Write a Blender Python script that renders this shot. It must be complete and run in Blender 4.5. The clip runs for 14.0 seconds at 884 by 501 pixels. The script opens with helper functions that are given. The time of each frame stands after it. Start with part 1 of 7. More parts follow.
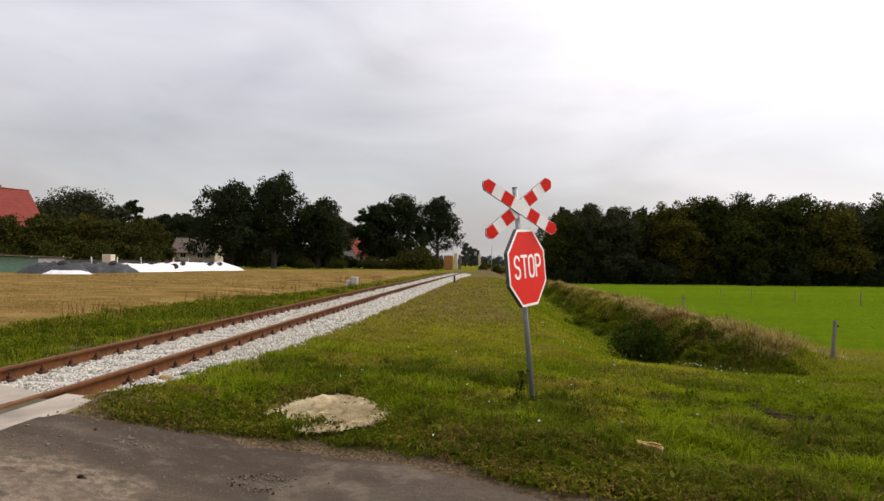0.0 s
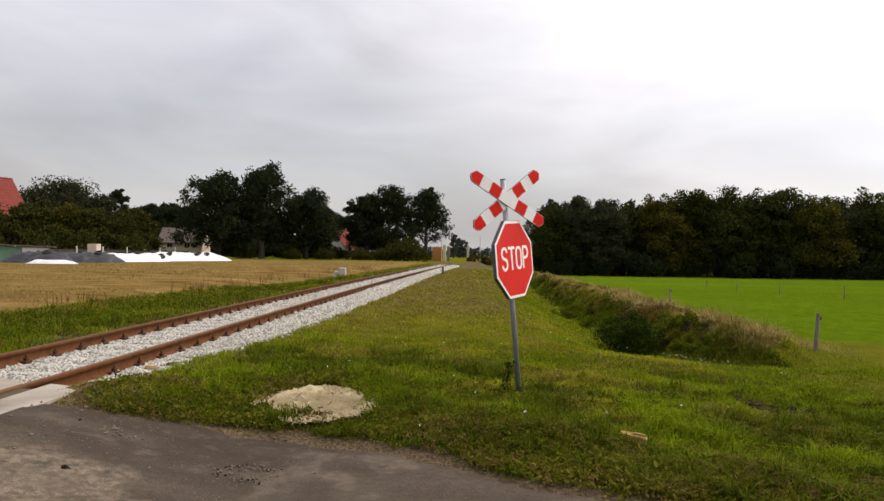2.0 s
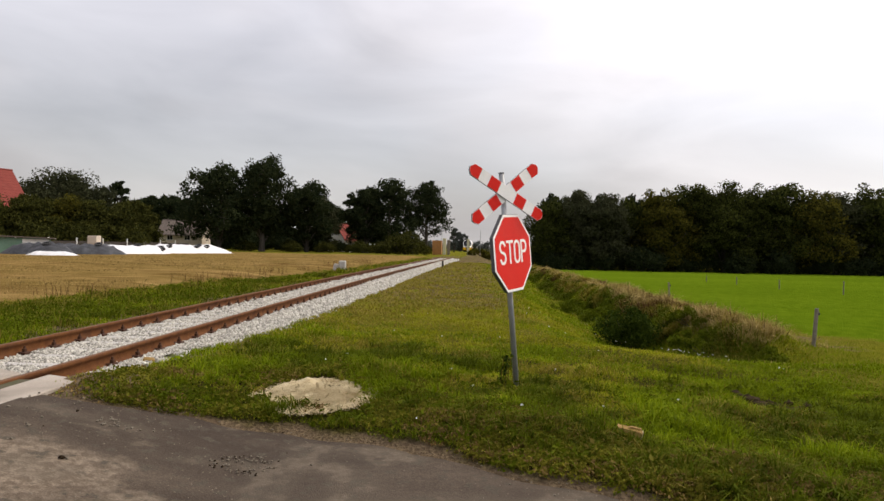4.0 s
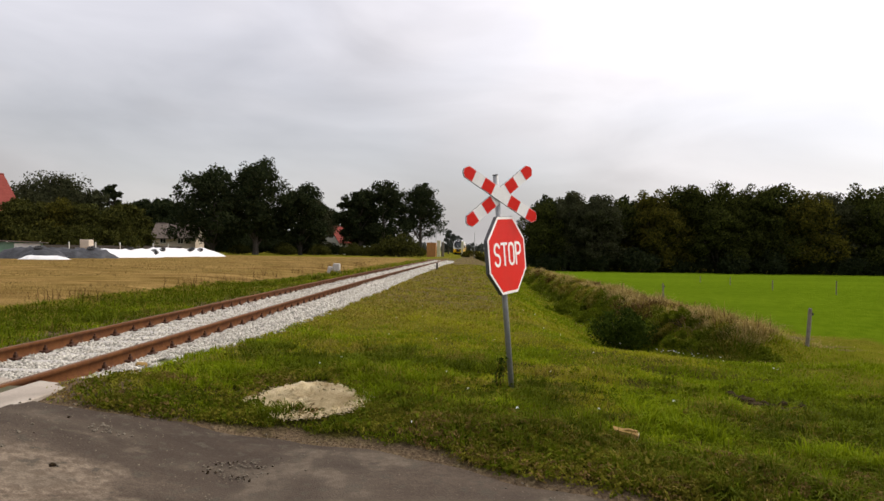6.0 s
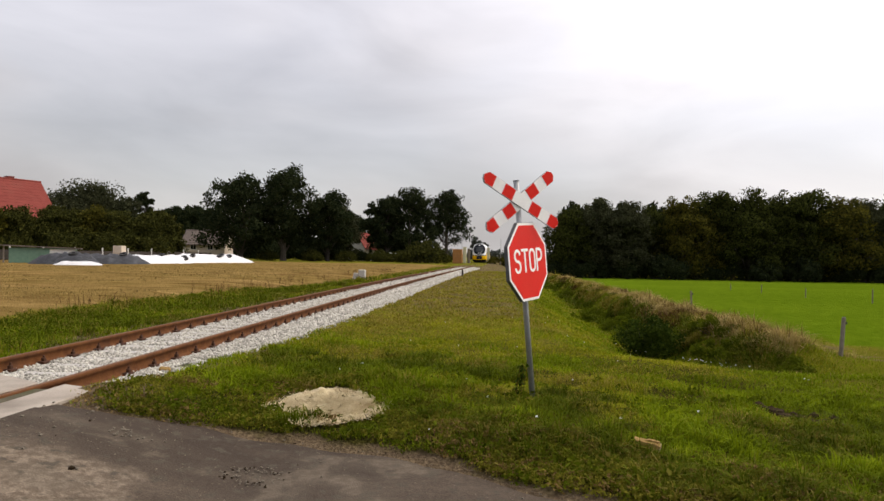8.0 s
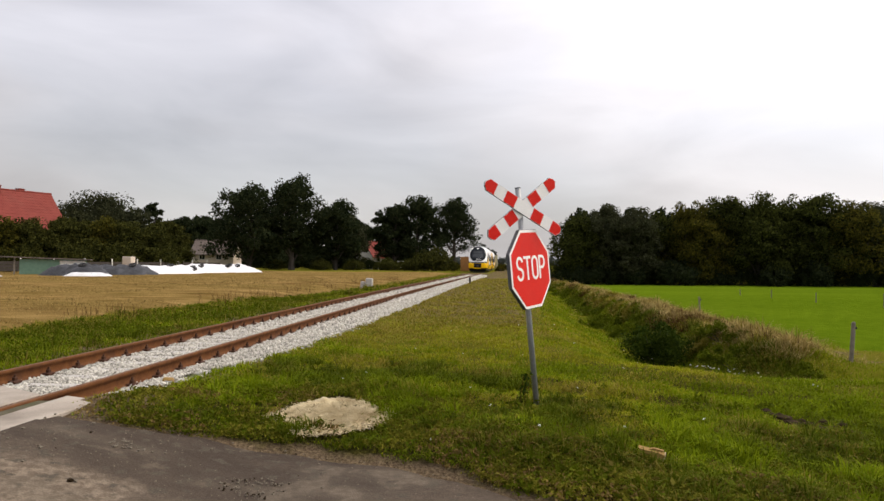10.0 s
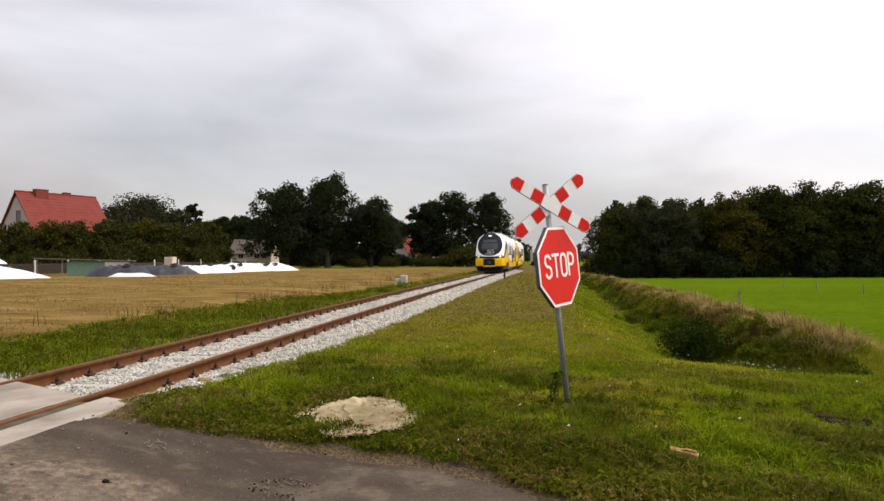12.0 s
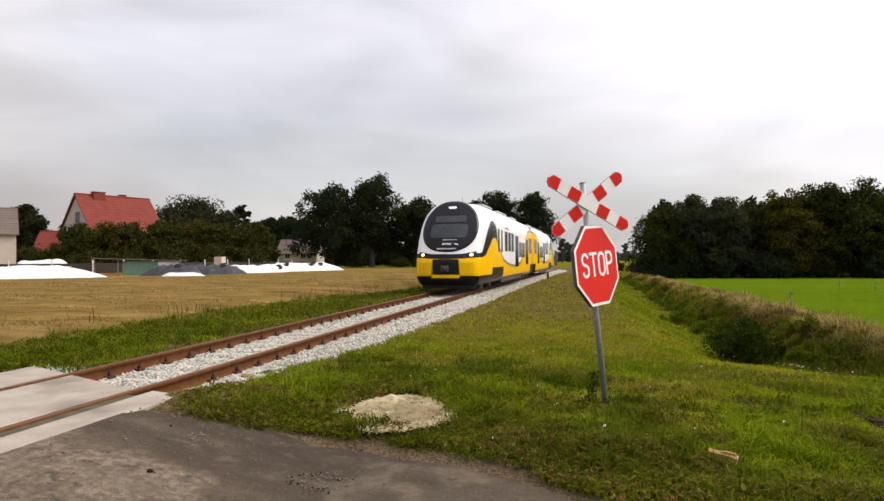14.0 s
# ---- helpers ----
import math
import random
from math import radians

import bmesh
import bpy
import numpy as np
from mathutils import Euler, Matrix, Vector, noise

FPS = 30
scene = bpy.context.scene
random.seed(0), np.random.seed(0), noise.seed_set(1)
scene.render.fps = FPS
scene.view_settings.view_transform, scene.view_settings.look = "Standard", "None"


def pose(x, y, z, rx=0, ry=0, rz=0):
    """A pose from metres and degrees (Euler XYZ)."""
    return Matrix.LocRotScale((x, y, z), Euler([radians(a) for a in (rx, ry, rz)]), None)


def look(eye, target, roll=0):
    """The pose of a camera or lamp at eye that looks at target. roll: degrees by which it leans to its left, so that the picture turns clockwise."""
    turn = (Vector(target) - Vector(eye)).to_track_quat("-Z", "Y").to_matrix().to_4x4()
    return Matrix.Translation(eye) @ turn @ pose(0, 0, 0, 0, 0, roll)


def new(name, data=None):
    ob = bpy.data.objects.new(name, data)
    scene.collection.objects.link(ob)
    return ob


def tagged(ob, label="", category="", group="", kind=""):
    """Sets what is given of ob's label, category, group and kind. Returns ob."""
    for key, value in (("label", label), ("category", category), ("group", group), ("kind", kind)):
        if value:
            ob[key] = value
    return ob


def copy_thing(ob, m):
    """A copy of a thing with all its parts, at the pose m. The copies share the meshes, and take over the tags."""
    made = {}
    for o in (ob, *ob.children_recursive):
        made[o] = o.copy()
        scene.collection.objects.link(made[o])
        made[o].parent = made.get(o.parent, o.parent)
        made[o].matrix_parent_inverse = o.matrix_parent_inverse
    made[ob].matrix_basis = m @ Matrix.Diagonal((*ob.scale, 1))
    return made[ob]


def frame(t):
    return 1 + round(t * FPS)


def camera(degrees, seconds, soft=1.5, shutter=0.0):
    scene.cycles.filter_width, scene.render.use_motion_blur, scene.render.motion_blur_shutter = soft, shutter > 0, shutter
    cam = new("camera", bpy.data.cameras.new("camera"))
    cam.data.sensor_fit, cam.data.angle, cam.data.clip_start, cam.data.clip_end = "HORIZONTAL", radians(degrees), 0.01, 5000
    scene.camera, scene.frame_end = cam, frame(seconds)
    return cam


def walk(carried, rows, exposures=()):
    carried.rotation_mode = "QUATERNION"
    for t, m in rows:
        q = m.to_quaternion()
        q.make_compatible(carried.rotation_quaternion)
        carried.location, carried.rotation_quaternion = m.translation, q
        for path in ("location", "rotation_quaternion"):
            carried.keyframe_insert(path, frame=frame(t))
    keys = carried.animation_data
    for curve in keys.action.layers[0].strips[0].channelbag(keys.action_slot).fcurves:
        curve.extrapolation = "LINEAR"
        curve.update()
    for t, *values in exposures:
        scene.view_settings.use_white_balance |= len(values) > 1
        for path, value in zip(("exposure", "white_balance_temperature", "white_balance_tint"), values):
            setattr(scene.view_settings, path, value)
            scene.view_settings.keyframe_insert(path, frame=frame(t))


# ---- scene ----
cam = camera(68.2, 14.0)
PATH = [
    (0, (5.091, 0.248, 1.335), (4.967, 2.243, 1.371), 0.5),
    (0.5, (5.101, 0.245, 1.326), (4.999, 2.243, 1.318), 0.3),
    (1, (5.105, 0.242, 1.326), (5.027, 2.24, 1.303), 0.2),
    (1.5, (5.105, 0.243, 1.328), (5.02, 2.241, 1.318), 0.4),
    (2, (5.103, 0.244, 1.334), (5.014, 2.242, 1.344), 0.8),
    (2.5, (5.114, 0.239, 1.328), (5.033, 2.238, 1.319), 0.5),
    (3, (5.113, 0.237, 1.325), (5.059, 2.236, 1.32), 0.6),
    (3.2, (5.127, 0.228, 1.328), (5.052, 2.227, 1.313), 0.4),
    (5.5, (5.123, 0.293, 1.334), (5.039, 2.291, 1.34), 1.7),
    (6, (5.125, 0.271, 1.337), (5.053, 2.27, 1.334), 0.8),
    (6.5, (5.123, 0.273, 1.336), (5.038, 2.271, 1.321), 0.5),
    (7, (5.133, 0.272, 1.329), (5.045, 2.269, 1.304), 0.4),
    (7.5, (5.157, 0.296, 1.336), (5.05, 2.294, 1.312), 0.4),
    (8, (5.197, 0.318, 1.334), (5.044, 2.312, 1.35), 0.9),
    (8.2, (5.209, 0.319, 1.331), (5.032, 2.311, 1.347), 0.6),
    (10.3, (5.283, 0.353, 1.343), (5.103, 2.344, 1.384), 0.3),
    (10.5, (5.304, 0.355, 1.359), (5.117, 2.346, 1.395), 0.1),
    (11, (5.394, 0.391, 1.36), (5.096, 2.368, 1.39), 0.4),
    (11.5, (5.377, 0.379, 1.38), (5.066, 2.354, 1.438), 0.2),
    (12, (5.353, 0.385, 1.378), (5.068, 2.364, 1.404), -0.5),
    (12.5, (5.37, 0.376, 1.369), (5.075, 2.354, 1.415), -0.3),
    (13, (5.399, 0.397, 1.368), (5.066, 2.369, 1.395), -0.4),
    (13.5, (5.415, 0.388, 1.37), (5.036, 2.351, 1.388), -0.6),
    (14, (5.44, 0.37, 1.365), (5.023, 2.326, 1.392), -0.5),
]
walk(cam, [(t, look(eye, target, roll)) for t, eye, target, roll in PATH],
     exposures=[(0.0, -0.06, 7150, 12.5), (8.0, -0.06, 7150, 12.5), (14.0, 0.10, 7150, 12.5)])

# ---- world and sun ----
scene.view_settings.exposure = 0.0
SUN_AZ, SUN_EL = radians(72), radians(44)          # bearing from +y towards +x, and height
SUN_DIR = Vector((math.sin(SUN_AZ) * math.cos(SUN_EL), math.cos(SUN_AZ) * math.cos(SUN_EL), math.sin(SUN_EL)))


def make_world():
    world = bpy.data.worlds.new("overcast_sky")
    scene.world = world
    world.use_nodes = True
    nt = world.node_tree
    nt.nodes.clear()
    N, L = nt.nodes.new, nt.links.new
    out, bg = N("ShaderNodeOutputWorld"), N("ShaderNodeBackground")
    sky = N("ShaderNodeTexSky")
    sky.sky_type, sky.sun_disc = "NISHITA", False
    sky.sun_elevation, sky.sun_rotation = SUN_EL, SUN_AZ
    skyc = N("ShaderNodeVectorMath"); skyc.operation = "SCALE"; skyc.inputs[3].default_value = 0.19
    L(sky.outputs[0], skyc.inputs[0])
    tc = N("ShaderNodeTexCoord")
    # cloud sheets, stretched along the horizon
    mp = N("ShaderNodeMapping"); mp.inputs["Scale"].default_value = (1.0, 1.0, 3.2)
    L(tc.outputs["Generated"], mp.inputs[0])
    n1 = N("ShaderNodeTexNoise"); n1.inputs["Scale"].default_value = 2.6; n1.inputs["Detail"].default_value = 5; n1.inputs["Roughness"].default_value = 0.48; n1.inputs["Distortion"].default_value = 0.4
    L(mp.outputs[0], n1.inputs["Vector"])
    n2 = N("ShaderNodeTexNoise"); n2.inputs["Scale"].default_value = 1.15; n2.inputs["Detail"].default_value = 3
    mp2 = N("ShaderNodeMapping"); mp2.inputs["Scale"].default_value = (1.0, 1.0, 2.4); mp2.inputs["Location"].default_value = (1.7, 0.4, 0.3)
    L(tc.outputs["Generated"], mp2.inputs[0]); L(mp2.outputs[0], n2.inputs["Vector"])
    # height above the horizon
    sep = N("ShaderNodeSeparateXYZ"); L(tc.outputs["Generated"], sep.inputs[0])
    hi = N("ShaderNodeMapRange"); hi.inputs[1].default_value = 0.0; hi.inputs[2].default_value = 0.36; L(sep.outputs[2], hi.inputs[0])
    rampz = N("ShaderNodeValToRGB")
    rampz.color_ramp.elements[0].position = 0.0; rampz.color_ramp.elements[0].color = (0.585, 0.595, 0.635, 1)
    rampz.color_ramp.elements[1].position = 1.0; rampz.color_ramp.elements[1].color = (0.94, 0.97, 1.10, 1)
    e = rampz.color_ramp.elements.new(0.58); e.color = (0.75, 0.77, 0.85, 1)
    L(hi.outputs[0], rampz.inputs[0])
    # brighter cloud in front of the sun
    dot = N("ShaderNodeVectorMath"); dot.operation = "DOT_PRODUCT"; dot.inputs[1].default_value = SUN_DIR
    L(tc.outputs["Generated"], dot.inputs[0])
    glow = N("ShaderNodeMapRange"); glow.inputs[1].default_value = 0.15; glow.inputs[2].default_value = 1.0; glow.inputs[3].default_value = -0.17; glow.inputs[4].default_value = 0.85
    glow.interpolation_type = "SMOOTHSTEP"
    L(dot.outputs["Value"], glow.inputs[0])
    mod = N("ShaderNodeMapRange"); mod.inputs[1].default_value = 0.32; mod.inputs[2].default_value = 0.68; mod.inputs[3].default_value = 0.84; mod.inputs[4].default_value = 1.17
    L(n1.outputs[0], mod.inputs[0])
    addg = N("ShaderNodeMath"); addg.operation = "ADD"; L(mod.outputs[0], addg.inputs[0]); L(glow.outputs[0], addg.inputs[1])
    cloud = N("ShaderNodeVectorMath"); cloud.operation = "SCALE"; L(rampz.outputs[0], cloud.inputs[0]); L(addg.outputs[0], cloud.inputs[3])
    cover = N("ShaderNodeMapRange"); cover.inputs[1].default_value = 0.38; cover.inputs[2].default_value = 0.56; cover.inputs[3].default_value = 0.80; cover.inputs[4].default_value = 1.0
    L(n2.outputs[0], cover.inputs[0])
    mix = N("ShaderNodeMix"); mix.data_type = "RGBA"
    L(cover.outputs[0], mix.inputs[0]); L(skyc.outputs[0], mix.inputs[6]); L(cloud.outputs[0], mix.inputs[7])
    L(mix.outputs[2], bg.inputs[0]); bg.inputs[1].default_value = 1.0
    L(bg.outputs[0], out.inputs[0])


make_world()
sun_data = bpy.data.lights.new("sun", "SUN")
sun_data.energy, sun_data.angle, sun_data.color = 2.1, radians(26), (1.0, 0.93, 0.80)
sun = new("sun", sun_data)
sun.matrix_world = look(SUN_DIR * 50, (0, 0, 0))

# ---- materials ----


def mat(name, a, b, scale=6.0, rough=0.8, bump=0.0, metallic=0.0, fine=60.0, wear=None, spec=0.5, coords="Object", island=0.0, bump_dist=0.01):
    """Two colours mixed by coarse and fine noise, with relief; wear: (colour, amount) in blotches; island: light and dark from piece to piece."""
    m = bpy.data.materials.new(name)
    m.use_nodes = True
    nt = m.node_tree
    N, L = nt.nodes.new, nt.links.new
    p = nt.nodes["Principled BSDF"]
    tc = N("ShaderNodeTexCoord")
    n1 = N("ShaderNodeTexNoise"); n1.inputs["Scale"].default_value = scale; n1.inputs["Detail"].default_value = 4
    n2 = N("ShaderNodeTexNoise"); n2.inputs["Scale"].default_value = fine; n2.inputs["Detail"].default_value = 3
    L(tc.outputs[coords], n1.inputs["Vector"]); L(tc.outputs[coords], n2.inputs["Vector"])
    av = N("ShaderNodeMath"); av.operation = "MULTIPLY_ADD"; av.inputs[1].default_value = 0.6
    L(n1.outputs[0], av.inputs[0])
    half = N("ShaderNodeMath"); half.operation = "MULTIPLY"; half.inputs[1].default_value = 0.4
    L(n2.outputs[0], half.inputs[0]); L(half.outputs[0], av.inputs[2])
    mr = N("ShaderNodeMapRange"); mr.inputs[1].default_value = 0.33; mr.inputs[2].default_value = 0.67; L(av.outputs[0], mr.inputs[0])
    mix = N("ShaderNodeMix"); mix.data_type = "RGBA"
    mix.inputs[6].default_value, mix.inputs[7].default_value = (*a, 1), (*b, 1)
    L(mr.outputs[0], mix.inputs[0])
    col = mix.outputs[2]
    if wear:
        n3 = N("ShaderNodeTexNoise"); n3.inputs["Scale"].default_value = scale * 0.45; n3.inputs["Detail"].default_value = 6
        L(tc.outputs[coords], n3.inputs["Vector"])
        w = N("ShaderNodeMapRange"); w.inputs[1].default_value = 0.52; w.inputs[2].default_value = 0.72; w.inputs[4].default_value = wear[1]
        L(n3.outputs[0], w.inputs[0])
        mw = N("ShaderNodeMix"); mw.data_type = "RGBA"; mw.inputs[7].default_value = (*wear[0], 1)
        L(w.outputs[0], mw.inputs[0]); L(col, mw.inputs[6]); col = mw.outputs[2]
    if island:
        g = N("ShaderNodeNewGeometry"); hs = N("ShaderNodeHueSaturation")
        v = N("ShaderNodeMapRange"); v.inputs[3].default_value = 1 - island; v.inputs[4].default_value = 1 + island
        L(g.outputs["Random Per Island"], v.inputs[0]); L(v.outputs[0], hs.inputs["Value"]); L(col, hs.inputs["Color"]); col = hs.outputs[0]
    L(col, p.inputs["Base Color"])
    p.inputs["Roughness"].default_value, p.inputs["Metallic"].default_value = rough, metallic
    p.inputs["Specular IOR Level"].default_value = spec
    if bump:
        bp = N("ShaderNodeBump"); bp.inputs["Strength"].default_value = bump; bp.inputs["Distance"].default_value = bump_dist
        L(av.outputs[0], bp.inputs["Height"]); L(bp.outputs[0], p.inputs["Normal"])
    return m


def leaf_mat(name, a, b, dry=None, dry_amount=0.0, through_light=0.25):
    """Blades and leaves: the colour changes from piece to piece and in patches; some light comes through."""
    m = bpy.data.materials.new(name)
    m.use_nodes = True
    nt = m.node_tree
    N, L = nt.nodes.new, nt.links.new
    p = nt.nodes["Principled BSDF"]
    g, tc = N("ShaderNodeNewGeometry"), N("ShaderNodeTexCoord")
    mix = N("ShaderNodeMix"); mix.data_type = "RGBA"; mix.inputs[6].default_value, mix.inputs[7].default_value = (*a, 1), (*b, 1)
    L(g.outputs["Random Per Island"], mix.inputs[0])
    col = mix.outputs[2]
    patch = N("ShaderNodeTexNoise"); patch.inputs["Scale"].default_value = 1.7; patch.inputs["Detail"].default_value = 3
    L(tc.outputs["Object"], patch.inputs["Vector"])
    tone = N("ShaderNodeMapRange"); tone.inputs[1].default_value = 0.36; tone.inputs[2].default_value = 0.64; tone.inputs[3].default_value = 0.74; tone.inputs[4].default_value = 1.22
    L(patch.outputs[0], tone.inputs[0])
    hsv = N("ShaderNodeHueSaturation"); L(tone.outputs[0], hsv.inputs["Value"]); L(col, hsv.inputs["Color"]); col = hsv.outputs[0]
    if dry:
        n = N("ShaderNodeTexNoise"); n.inputs["Scale"].default_value = 0.9; n.inputs["Detail"].default_value = 3
        L(tc.outputs["Object"], n.inputs["Vector"])
        w = N("ShaderNodeMath"); w.operation = "MULTIPLY"; L(n.outputs[0], w.inputs[0]); L(g.outputs["Random Per Island"], w.inputs[1])
        mr = N("ShaderNodeMapRange"); mr.inputs[1].default_value = 0.55 - 0.5 * dry_amount; mr.inputs[2].default_value = 0.62 - 0.4 * dry_amount
        L(w.outputs[0], mr.inputs[0])
        md = N("ShaderNodeMix"); md.data_type = "RGBA"; md.inputs[7].default_value = (*dry, 1)
        L(mr.outputs[0], md.inputs[0]); L(col, md.inputs[6]); col = md.outputs[2]
    L(col, p.inputs["Base Color"])
    p.inputs["Roughness"].default_value = 0.8
    p.inputs["Specular IOR Level"].default_value = 0.02
    tr = N("ShaderNodeBsdfTranslucent"); L(col, tr.inputs[0])
    ms = N("ShaderNodeMixShader"); ms.inputs[0].default_value = through_light
    L(p.outputs[0], ms.inputs[1]); L(tr.outputs[0], ms.inputs[2]); L(ms.outputs[0], nt.nodes["Material Output"].inputs[0])
    return m


